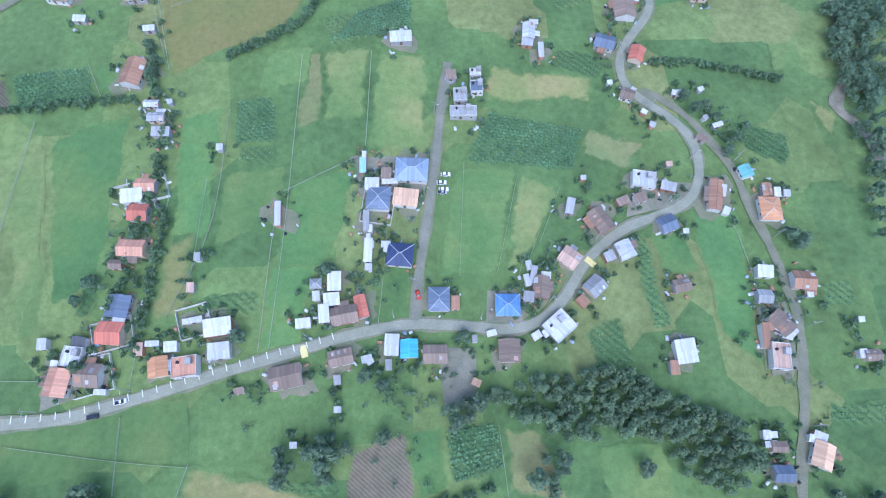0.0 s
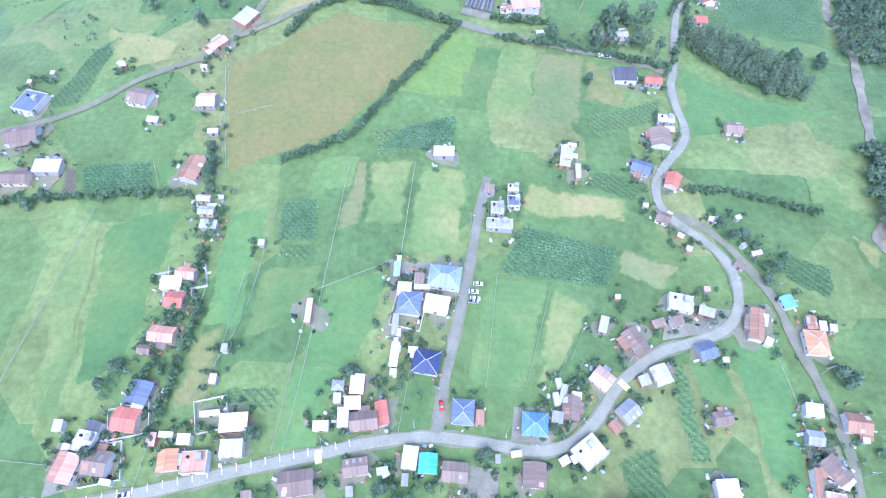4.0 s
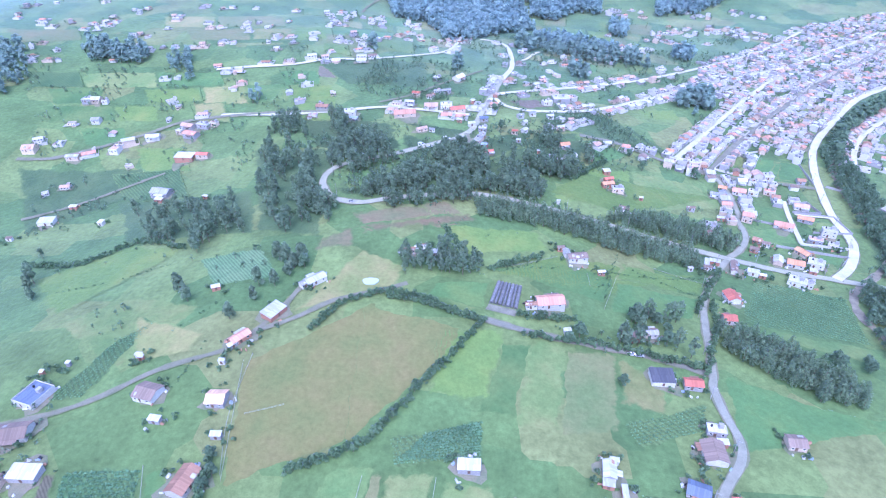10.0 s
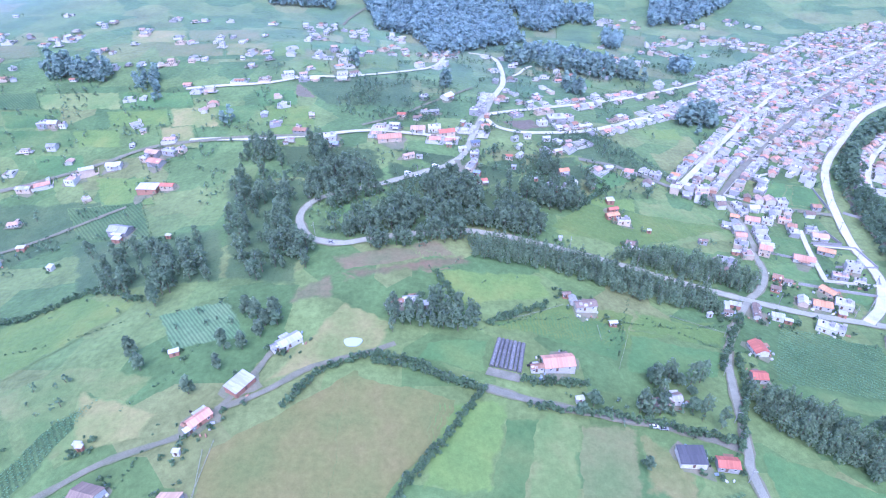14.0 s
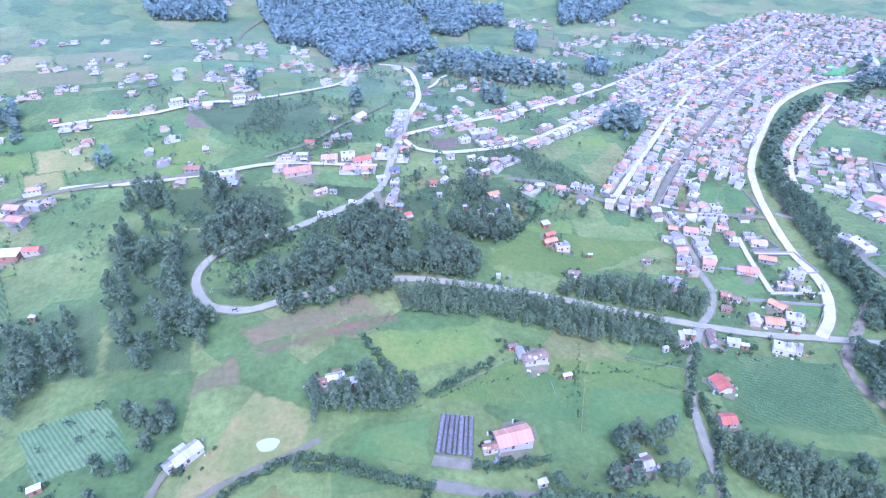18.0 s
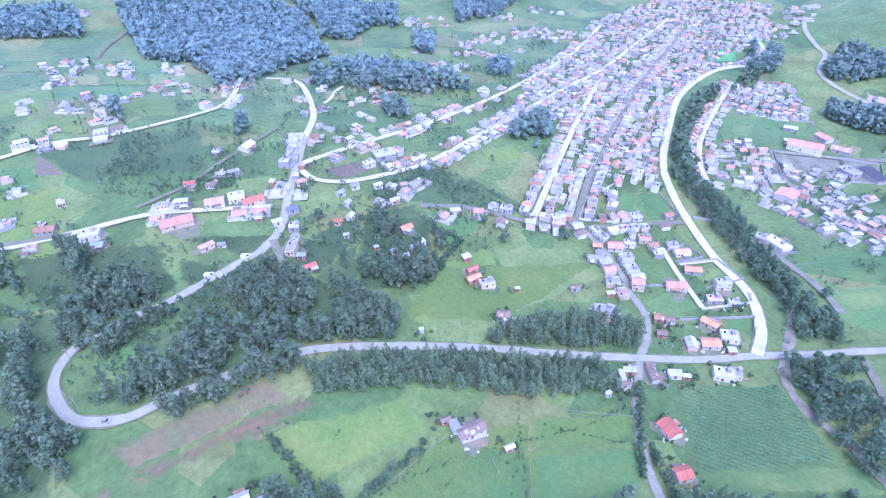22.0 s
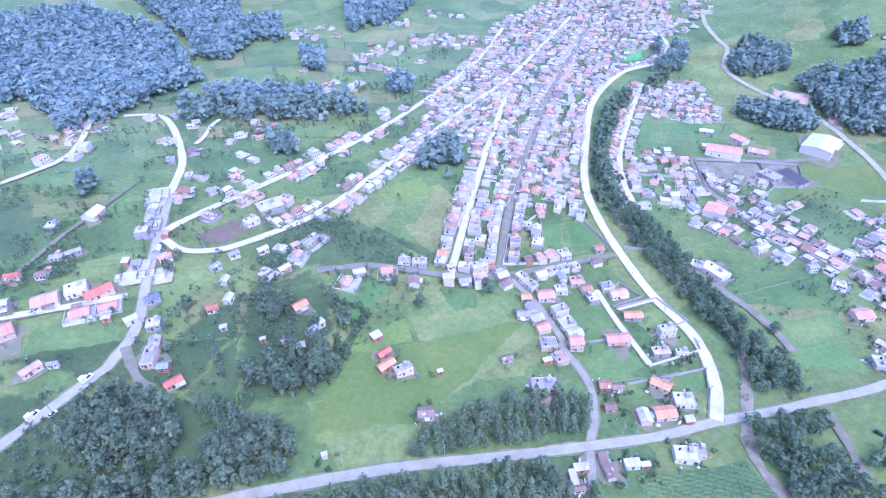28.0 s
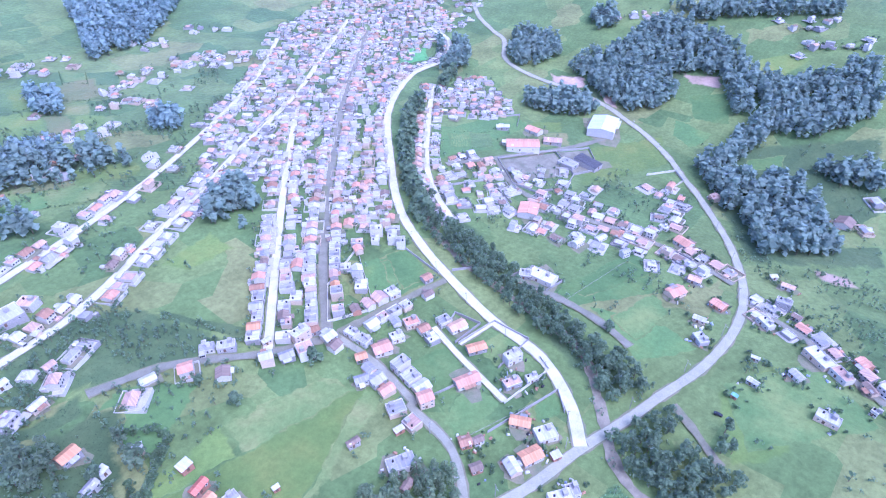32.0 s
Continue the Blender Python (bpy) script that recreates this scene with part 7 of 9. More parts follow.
wood('gum', 5, [(-54.4, 321.2), (-34.9, 331.4), (-0.9, 322.8), (-4.4, 308.7), (-50.1, 301.2)])
wood('pine', 4.0, [(-8.2, 394.2), (13.9, 397.5), (82.5, 388.2), (127.1, 377.5), (156, 364.6), (145.5, 353.2), (94.8, 357.1), (44.9, 372.8), (-6.4, 375.6)])
wood('pine', 4.2, [(87.9, 403), (126.9, 413.3), (176.9, 407.4), (187.3, 393), (174.7, 379.6), (91.9, 396.1)])
wood('gum', 5, [(-150.6, 541.4), (-135.3, 537.9), (-125.9, 510.8), (-140.7, 507.1)], 0.14)
wood('gum', 6.5, [(-158.2, 444.6), (-135.3, 434.9), (-125.1, 404.5), (-106.9, 384.5), (-118.6, 368.9), (-137.5, 376)], 0.14)
wood('gum', 6.5, [(-196, 490.7), (-161.4, 492.6), (-106.5, 379.8), (-112.2, 342.3), (-143.9, 350), (-185.6, 420.3)], 0.14)
wood('gum', 6, [(-286.3, 401), (-198.4, 407.4), (-167.8, 352.7), (-196.8, 331.8), (-261.6, 360.9)], 0.14)
wood('gum', 6, [(-325.1, 354.1), (-283.7, 343.8), (-269.5, 329.4), (-317.5, 333.9)], 0.14)
wood('gum', 6.5, [(-217.2, 556.4), (-179.4, 560.1), (-158.8, 492.1), (-199.2, 500.5)], 0.14)
wood('gum', 7, [(-518.1, 731.5), (-410.6, 714.4), (-399.1, 675.8), (-482, 681.5)], -0.02)
wood('gum', 7, [(-251.3, 607.8), (-226.4, 604.6), (-219.2, 571.8), (-239.7, 573)], 0.12)
wood('willow', 5.0, [(356.4, 606.9), (369.5, 597.6), (342.1, 524.7), (331.2, 460.6), (317, 409.5), (304.4, 382.6), (310.9, 369), (295.7, 350.8), (274.4, 361.8), (289.4, 387.6), (297.5, 440), (306.4, 498.7), (323, 557.3)])
wood('gum', 6, [(209, 656), (250.5, 685), (244, 639.5), (216.1, 616.2), (198.1, 626.2)])
wood('willow', 5, [(271.1, 342.2), (293.4, 331.8), (282.8, 323.2), (261.7, 330.4)])
wood('willow', 5.2, [(255.4, 325.7), (300.9, 309.1), (272, 292), (232.2, 312.6)])
wood('gum', 6, [(222.2, 676.8), (252.7, 668.3), (236.3, 627.6), (206.5, 637.3)])
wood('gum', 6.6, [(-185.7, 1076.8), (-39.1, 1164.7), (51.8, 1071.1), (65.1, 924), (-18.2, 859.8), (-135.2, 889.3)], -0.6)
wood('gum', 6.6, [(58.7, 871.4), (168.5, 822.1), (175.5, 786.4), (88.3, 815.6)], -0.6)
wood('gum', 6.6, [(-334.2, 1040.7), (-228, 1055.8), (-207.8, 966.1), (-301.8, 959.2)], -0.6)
wood('willow', 5, [(247.7, 345.9), (278.8, 355.8), (244.4, 296.5), (234, 306.9)])
wood('willow', 6, [(226.9, 298.6), (273.6, 318.9), (251.1, 256.4), (230.5, 271.1)])
wood('willow', 6, [(217.7, 203.8), (244.1, 202.8), (218.4, 138.5), (199.8, 146.2)])
wood('gum', 6.6, [(0.2, 1275.6), (169.1, 1235.9), (141.6, 1069.1), (88.9, 964.2), (54.1, 1090.5)], -0.6)
wood('gum', 8, [(-608.8, 705.1), (-576.1, 721.4), (-501.8, 611.6), (-529.9, 586.2)], -0.02)
wood('gum', 6.6, [(309.4, 1173.6), (444.5, 1132.5), (340.5, 1023.9), (267.9, 1005.2)], -0.6)
wood('gum', 6.6, [(120.4, 836.4), (151.8, 821.6), (202.9, 761.9), (200.1, 745.3), (152.9, 774.3), (111.9, 801.3)])
wood('gum', 6.6, [(184.9, 951.6), (212.7, 937.3), (195.8, 881.8), (173.2, 898.8)], -0.6)
wood('gum', 6, [(99.7, 737.7), (122.1, 723.5), (118.3, 689.6), (96, 699.3)])
wood('gum', 6.6, [(254, 832.2), (272.9, 815.3), (259.4, 783.4), (241.3, 799.3)], -0.6)
wood('gum', 6.6, [(-63.5, 832.3), (-27.2, 845.3), (-19.1, 811.4), (-56.5, 785.5)], -0.6)
wood('gum', 6.6, [(-148.2, 743.7), (-137.6, 748.3), (-129.3, 703.9), (-140, 704.2)])
wood('gum', 6.6, [(-37.7, 688.3), (-24, 689.4), (-27, 652.8), (-37.8, 656.3)])
wood('gum', 6.6, [(-380.3, 693.1), (-353.1, 692.6), (-324.4, 630.7), (-346.8, 631.7)])

wood('gum', 4.14, [(-133.9, 453), (-131.6, 474.6), (-121.7, 487), (-109, 496.1), (-93.2, 485.6), (-80.3, 471.4), (-88.3, 457.8), (-100.5, 450.7), (-112.2, 444.2), (-120.7, 437.2), (-128.4, 438.6)], -0.56)
wood('gum', 4.5, [(-114, 434.5), (-104.4, 443), (-91, 447.9), (-77.2, 453.1), (-72.7, 447.7), (-88.8, 440.8), (-100.1, 432.6), (-107.6, 427.1)], -0.7)
wood('gum', 5.4, [(-108.8, 398.8), (-100.4, 407.2), (-83.5, 401.3), (-76.5, 420.9), (-62.6, 433.9), (-46.9, 429.2), (-34.2, 408.2), (-50.9, 396.9), (-64.4, 392.1), (-88.4, 388.8)], -0.15)
wood('gum', 4.5, [(-41.9, 455.4), (-33.3, 473.1), (-18.4, 474.4), (1.2, 456.5), (2.3, 438.9), (-15.4, 426.7), (-33.8, 437)], -0.2)
wood('gum', 4.5, [(9.2, 474), (28.7, 497.7), (43.6, 485), (67.7, 477.2), (72.9, 466.2), (59.1, 443.3), (42.8, 448.6), (22.1, 435.4), (11.8, 445.7)], 0.24)
wood('gum', 4.32, [(5.3, 428.2), (28.6, 438.6), (44.9, 429.8), (43.3, 409.9), (27.6, 402.2), (6.6, 406.2), (-2.9, 416.5)], -0.2)
wood('gum', 4.14, [(-36.7, 408.9), (-24, 413.1), (-7.1, 399.9), (-15.1, 393), (-29.8, 388), (-36.8, 391.4)], -0.7)
wood('gum', 4.68, [(-66.7, 421), (-44.3, 428.5), (-7.5, 423.8), (2, 411.8), (-9.4, 402.1), (-34.2, 407.5), (-51.2, 404.8)], -0.15)
wood('gum', 4.14, [(79.3, 508.4), (88.5, 507.8), (92, 485.5), (73.2, 455.2), (67.6, 450), (62.6, 455.5), (67.3, 476.9)], -0.05)
wood('gum', 4.32, [(51.1, 527.6), (62.1, 536.7), (74.6, 524.8), (76.5, 509.3), (62.2, 500.2), (48.2, 500.7)], -0.05)
wood('gum', 4.95, [(-44.3, 464.6), (-28.5, 471.3), (-7.9, 464.6), (3.3, 447.4), (3.1, 428.1), (-28.9, 441.4), (-47.6, 453)], -0.1)
wood('gum', 4.5, [(10.2, 435.6), (31.8, 434.9), (44.5, 420.7), (43.9, 409.8), (14.2, 420.9)], -0.7)
wood('gum', 4.5, [(-144.5, 521), (-135.1, 526.7), (-126.2, 511.2), (-126.1, 495.3), (-137.5, 502.2)], -0.56)
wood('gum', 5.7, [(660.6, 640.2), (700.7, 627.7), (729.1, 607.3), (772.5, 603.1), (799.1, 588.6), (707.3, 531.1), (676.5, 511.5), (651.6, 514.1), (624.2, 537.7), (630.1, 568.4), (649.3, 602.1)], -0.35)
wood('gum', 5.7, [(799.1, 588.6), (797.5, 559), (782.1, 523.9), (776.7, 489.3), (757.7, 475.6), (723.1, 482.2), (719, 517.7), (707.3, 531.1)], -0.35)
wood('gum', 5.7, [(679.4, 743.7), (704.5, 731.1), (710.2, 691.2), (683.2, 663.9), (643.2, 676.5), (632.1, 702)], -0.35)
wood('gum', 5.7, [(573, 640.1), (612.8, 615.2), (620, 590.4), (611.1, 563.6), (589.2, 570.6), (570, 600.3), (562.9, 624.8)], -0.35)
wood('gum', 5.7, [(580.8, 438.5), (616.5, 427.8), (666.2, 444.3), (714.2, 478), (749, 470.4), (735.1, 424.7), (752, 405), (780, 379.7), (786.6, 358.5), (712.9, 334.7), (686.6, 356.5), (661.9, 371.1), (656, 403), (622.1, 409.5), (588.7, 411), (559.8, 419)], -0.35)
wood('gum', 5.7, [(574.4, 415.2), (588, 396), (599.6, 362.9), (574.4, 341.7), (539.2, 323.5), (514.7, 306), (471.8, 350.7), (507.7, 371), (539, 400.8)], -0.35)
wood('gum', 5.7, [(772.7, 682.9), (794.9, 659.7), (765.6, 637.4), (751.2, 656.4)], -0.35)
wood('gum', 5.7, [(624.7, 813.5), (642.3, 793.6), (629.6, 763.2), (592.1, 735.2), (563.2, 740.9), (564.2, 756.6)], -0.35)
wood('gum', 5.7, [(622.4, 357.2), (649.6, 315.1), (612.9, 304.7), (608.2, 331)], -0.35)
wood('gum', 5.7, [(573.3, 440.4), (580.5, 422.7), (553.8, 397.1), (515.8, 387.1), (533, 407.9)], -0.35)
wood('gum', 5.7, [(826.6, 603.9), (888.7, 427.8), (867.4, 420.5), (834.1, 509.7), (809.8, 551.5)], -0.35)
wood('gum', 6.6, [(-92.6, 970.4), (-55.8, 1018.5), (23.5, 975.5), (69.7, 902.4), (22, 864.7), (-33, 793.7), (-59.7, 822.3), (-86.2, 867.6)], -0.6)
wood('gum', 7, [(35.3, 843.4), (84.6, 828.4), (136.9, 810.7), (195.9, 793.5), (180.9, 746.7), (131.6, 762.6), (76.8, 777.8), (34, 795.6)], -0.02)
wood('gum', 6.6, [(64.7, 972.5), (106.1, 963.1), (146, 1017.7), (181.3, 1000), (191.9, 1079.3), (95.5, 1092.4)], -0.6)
wood('willow', 5.2, [(391.3, 642.4), (438.1, 687.2), (484.3, 713.4), (545.1, 730.3), (570, 744.8), (563, 727.8), (511.2, 708.4), (464.8, 674.4), (413.4, 631.4), (370.8, 594.1), (341, 545), (328.7, 547.6), (359, 606.3)])
wood('gum', 4.4, [(-78.8, 385.6), (-58.1, 390.2), (-38.5, 393.4), (-36.9, 387), (-55.4, 380.9), (-72.5, 377.4)], -0.5)
wood('gum', 5.2, [(-110, 400.7), (-103.1, 405.3), (-82.9, 408.6), (-64.7, 418.7), (-52, 411.5), (-51.6, 398.7), (-80.5, 390.3), (-100.8, 393.1)], 0.05)
wood('willow', 5.4, [(205.5, 198.2), (228.9, 197.3), (214.3, 155.8), (216.2, 142.3), (187.9, 66.5), (182.3, 66.9), (191.9, 101), (197.7, 136.8), (197.5, 167.1)])
wood('gum', 4.6, [(-167.1, -13.3), (-154.7, -7), (-140.2, -19.9), (-131.9, -30.7), (-142.3, -47.6), (-167.1, -45.2)], -0.05)
wood('gum', 4.8, [(-131.5, -10.4), (-118.4, -6.2), (-115.2, -22.3), (-125.7, -30.8)], -0.1)
wood('gum', 4.6, [(-104.7, -31.1), (-94.2, -26.9), (-77.1, -42.2), (-79.2, -48.6), (-98.4, -41.9)], 0.05)


def tree_row(kind, spacing, pts):
    line = smooth_line(pts, spacing)
    g = np.random.default_rng(len(line))
    at = [(x + g.uniform(-0.8, 0.8), y + g.uniform(-0.8, 0.8)) for x, y in line]
    if kind == "bush":
        at = [p for p in at if g.random() < 0.7]
        return grown("hedge", kind, 34, at, "thin broken line of low shrubs between pastures", "hedge", "leaf_hedge", (0.3, 0.75))
    at += [(x + g.uniform(-1.5, 1.5), y + g.uniform(-1.5, 1.5)) for x, y in line]
    grown("hedge", kind, 60, at, "ragged dark green hedge of shrubs and small trees", "hedge", "leaf_hedge", (0.8, 1.4))


tree_row('hedge', 2.6, [(-1.5, 271.9), (-17.3, 245.5), (-34.1, 219.4), (-49.5, 193.8), (-55.8, 186.9), (-69.9, 177.2), (-85.2, 170.5)])
tree_row('hedge', 2.8, [(-1.5, 271.9), (-15.1, 274.4), (-38, 281.2), (-57.5, 283.4)])
tree_row('hedge', 2.8, [(-95.2, 253.7), (-83.5, 273.8), (-62, 286.2), (-43.1, 285.9), (-7.1, 271.7)])
tree_row('hedge', 3, [(20.5, 264), (39.9, 263.6), (76, 261.7), (118, 253.6)])
tree_row('hedge', 3, [(-118.8, 173.7), (-115.6, 151.1)])
tree_row('hedge', 3.4, [(-210.6, 142.1), (-187.5, 144.3), (-164.4, 146.3), (-126, 149.1)])
tree_row('hedge', 3, [(118, 251), (136.3, 293.1), (142.2, 316.9)])
tree_row('hedge', 3, [(2.8, 318.9), (37.3, 339.5)])
tree_row('hedge', 2.5, [(19.5, 279.1), (49.8, 280.5)])
tree_row('hedge', 3.2, [(74.6, 464.3), (103.2, 492.4), (90.9, 505.9)])
tree_row('hedge', 3.4, [(44.6, 458.1), (71.1, 453.3), (81.8, 479.5)])
tree_row('hedge', 3.5, [(-124.2, 57.2), (-114.7, 100.2), (-108.5, 139.3)])
tree_row('hedge', 3.6, [(-114, 38.3), (-110.7, 66.9), (-107.3, 93.3)])
tree_row('hedge', 3.2, [(-326.1, 334.4), (-282.6, 330.9), (-249.9, 355.7), (-208.4, 339.5)])
tree_row('hedge', 3, [(-28.3, 357.5), (-14.2, 330.4)])
tree_row('hedge', 3.4, [(-160.5, 376.5), (-126.1, 375.6)])
tree_row('hedge', 3, [(-15.6, -24.7), (17.2, -17.5)])
tree_row('hedge', 3.2, [(111.2, 165.4), (134.5, 164.4), (169, 153.2)])
tree_row('hedge', 3, [(159.2, 354), (128.1, 304.2)])
tree_row('bush', 1.8, [(-3.8, 311.9), (19.3, 323.7), (44.5, 342.3)])
tree_row('bush', 1.8, [(66.3, 308.4), (81.5, 336)])
tree_row('bush', 1.8, [(93.1, 341.6), (134.6, 320.7)])
tree_row('hedge', 3, [(43.7, 454.6), (77.3, 463.5), (98.5, 488.8)])
tree_row('bush', 2, [(-150, 242.5), (-153.1, 210.8)])
tree_row('bush', 2.6, [(-273, 860.4), (-227.2, 857)])
tree_row('bush', 2.6, [(-227.2, 857), (-238.4, 894.1)])
tree_row('bush', 2.6, [(-177.8, 847.6), (-189.5, 895.1)])
tree_row('bush', 2.6, [(-246.8, 821.2), (-196.7, 808.9)])
tree_row('bush', 2.6, [(-195.8, 809.2), (-164, 807.3)])
tree_row('bush', 2.6, [(-163.2, 808), (-121.5, 802.9)])
tree_row('bush', 2.6, [(-120.7, 803.9), (-83.8, 796.5)])
tree_row('bush', 2.6, [(-125.7, 764.1), (-89.2, 760.3)])
tree_row('bush', 2.6, [(-87.3, 754), (-64.7, 755.1)])
tree_row('bush', 2.6, [(-64.7, 755.1), (-69.8, 796.3)])
tree_row('bush', 2.6, [(-63.7, 754.4), (-37.8, 755.4)])
tree_row('bush', 2.6, [(-37.8, 755.4), (-41.5, 799.5)])
tree_row('bush', 2.6, [(-86.6, 713.1), (-94.4, 761.1)])
tree_row('bush', 2.6, [(-85.7, 712.9), (-40.1, 709.7)])
tree_row('bush', 2.6, [(-194.4, 706.4), (-159.6, 692.3)])
tree_row('bush', 2.6, [(-159.6, 692.3), (-169.2, 727.7)])
tree_row('bush', 2.6, [(-158.7, 691.9), (-125.8, 685.4)])
tree_row('bush', 2.6, [(-125.8, 685.4), (-134.4, 723.6)])
tree_row('bush', 2.6, [(-84.4, 680.4), (-90.7, 718)])
tree_row('bush', 2.6, [(-58.1, 674.3), (-12.4, 665)])
tree_row('bush', 2.6, [(-593.7, 776.8), (-503.4, 785.7)])
tree_row('bush', 2.6, [(-353.3, 790.7), (-265.3, 796.8)])
tree_row('bush', 2.6, [(-592.7, 721.6), (-513.3, 740.1)])
tree_row('bush', 2.6, [(-513.3, 740.1), (-539, 777)])
tree_row('bush', 2.6, [(-510, 737.4), (-444.6, 739.6)])
tree_row('bush', 2.6, [(-191.7, 753.6), (-206.8, 802.8)])
tree_row('bush', 2.6, [(-188, 746.1), (-138.4, 756)])
tree_row('bush', 2.6, [(-138.4, 756), (-155.7, 829.1)])
tree_row('bush', 2.6, [(-506.7, 617), (-448.3, 624.4)])
tree_row('bush', 2.6, [(-448.3, 624.4), (-470.1, 655.3)])
tree_row('bush', 2.6, [(-288.3, 627.4), (-302.9, 656.4)])
tree_row('bush', 2.6, [(-218, 618), (-176.9, 615.9)])
tree_row('bush', 2.6, [(-404.7, 592.2), (-362.1, 592.7)])
tree_row('bush', 2.6, [(-363.5, 597.1), (-300.2, 595.3)])
tree_row('bush', 2.6, [(-300.2, 595.3), (-315.9, 624.5)])
tree_row('bush', 2.6, [(-198.2, 582.1), (-213.7, 620.3)])
tree_row('bush', 2.6, [(-195.1, 577.1), (-148.7, 568.7)])
tree_row('bush', 2.6, [(-294.9, 558.6), (-313.8, 592.4)])
tree_row('bush', 2.6, [(-292.9, 557), (-253.9, 549.8)])
tree_row('bush', 2.6, [(-253.9, 549.8), (-275.1, 591.6)])
tree_row('bush', 2.6, [(-183.5, 540.3), (-145.2, 532.8)])
tree_row('bush', 2.6, [(-145.2, 532.8), (-159.9, 575.3)])
tree_row('bush', 2.6, [(-269.2, 515.3), (-285.6, 544.6)])
tree_row('bush', 2.6, [(-310.8, 473), (-262.6, 469.2)])
tree_row('bush', 2.6, [(-262.6, 469.2), (-289, 513.7)])
tree_row('bush', 2.6, [(-351.1, 431.6), (-304.5, 423.8)])
tree_row('bush', 2.6, [(-308.4, 430.5), (-238.9, 414.3)])
tree_row('bush', 2.6, [(-238.9, 414.3), (-277.4, 476.7)])
tree_row('bush', 2.6, [(222.4, 962.5), (232.1, 997.9)])
tree_row('bush', 2.6, [(224.6, 967.2), (242.1, 951.1)])
tree_row('bush', 2.6, [(242.1, 951.1), (251.4, 982)])
tree_row('bush', 2.6, [(241.8, 946.7), (265.4, 928.2)])
tree_row('bush', 2.6, [(265.4, 928.2), (278.4, 966.8)])
tree_row('bush', 2.6, [(187.5, 947.1), (205.9, 923.8)])
tree_row('bush', 2.6, [(206.8, 923.5), (227.4, 908)])
tree_row('bush', 2.6, [(229, 910.3), (249.3, 887.2)])
tree_row('bush', 2.6, [(249.3, 887.2), (263.8, 930.9)])
tree_row('bush', 2.6, [(192.4, 893.6), (202.8, 934.4)])
tree_row('bush', 2.6, [(217.5, 873), (233.5, 852.9)])
tree_row('bush', 2.6, [(211, 819.1), (230.5, 798.9)])
tree_row('bush', 2.6, [(71.2, 775.5), (117.9, 761.5)])
tree_row('bush', 2.6, [(117.9, 761.5), (122.4, 794.3)])
tree_row('bush', 2.6, [(44.5, 749.8), (70.4, 744.2)])
tree_row('bush', 2.6, [(97.1, 731.9), (100.5, 763.2)])
tree_row('bush', 2.6, [(98.4, 735.2), (132.4, 725.9)])
tree_row('bush', 2.6, [(132.4, 725.9), (137, 753.5)])
tree_row('bush', 2.6, [(133.3, 725.5), (169.4, 713.3)])
tree_row('bush', 2.6, [(169.4, 713.3), (174.9, 737.8)])
tree_row('bush', 2.6, [(169.8, 710.7), (220.1, 695.4)])
tree_row('bush', 2.6, [(85.3, 938), (119.9, 939.3)])
tree_row('bush', 2.6, [(119.9, 939.3), (125, 990)])
tree_row('bush', 2.6, [(166.9, 924.5), (198.9, 923.5)])
tree_row('bush', 2.6, [(198.9, 923.5), (209, 977.7)])
tree_row('bush', 2.6, [(140.9, 870.2), (176.6, 863.2)])
tree_row('bush', 2.6, [(458.9, 641.4), (495.1, 612.5)])
tree_row('bush', 2.6, [(450.2, 605.3), (468.9, 596.2)])
tree_row('bush', 1.8, [(-25.5, 356.8), (-15.3, 374.1)])
tree_row('bush', 1.8, [(-1.3, 353.2), (21.5, 361.3)])
tree_row('bush', 1.8, [(-36.1, 367.6), (-17.7, 341.9), (-0.2, 319.8)])
tree_row('bush', 1.8, [(-0.2, 319.8), (31.5, 326.3), (56.6, 332.9)])
tree_row('bush', 1.8, [(90, 358.7), (80.9, 331.8), (72, 304.8)])
tree_row('bush', 1.8, [(56.6, 332.9), (113.4, 335.4), (145.5, 342.8)])
tree_row('bush', 1.8, [(174.4, 365.2), (193.4, 335.9)])
tree_row('bush', 1.8, [(-174, 250.1), (-158, 273.9), (-152.4, 295.2)])
tree_row('bush', 1.8, [(-275.5, 297), (-241, 305.2), (-209.3, 320.2)])

# ---- scrub on slopes and between plots ----
def scrub(spacing, poly):
    wide = spacing >= 12
    pts = [p for p in scatter(poly, spacing * (0.5 if wide else 1), int(abs(poly[0][1])) + 9, 1.5)
           if noise.noise((p[0] * 0.03, p[1] * 0.03, 8)) + 0.5 * noise.noise((p[0] * 0.11, p[1] * 0.11, 2)) > (0.2 if wide else -0.15)]
    if pts:
        grown("scrub", "hedge", 16, pts, "clumps of dark green scrub and small trees", "scrub", "leaf_willow", (0.5, 1.9) if wide else (0.5, 1.5))


scrub(8, [(-176.3, 546.8), (-74.4, 524.3), (-15, 492.2), (30.1, 439.3), (-41.7, 392.3), (-89.3, 388.4), (-148.2, 436.8)])
scrub(8, [(-26.4, 536.7), (106.7, 569), (164.9, 505.5), (66.8, 454.5), (5.8, 443.2)])
scrub(15, [(-560.1, 669), (-90.8, 733.1), (-63.1, 474.7), (-191.7, 463.2), (-353.9, 368.8)])
scrub(12, [(-106.7, 859.6), (291.7, 906.6), (452.3, 934.4), (253, 678.5), (109.3, 540), (1.5, 505.4), (-77.8, 575.6)])
scrub(12, [(395.4, 595.9), (526.8, 489.7), (427.6, 350.6), (314.9, 375), (328.4, 469)])
scrub(15, [(354.4, 331.1), (459.1, 267.3), (307.3, 243.1), (274.8, 288.5)])
scrub(11, [(615.3, 459.8), (686.8, 319.9), (459.1, 267.3), (447.3, 349.7)])
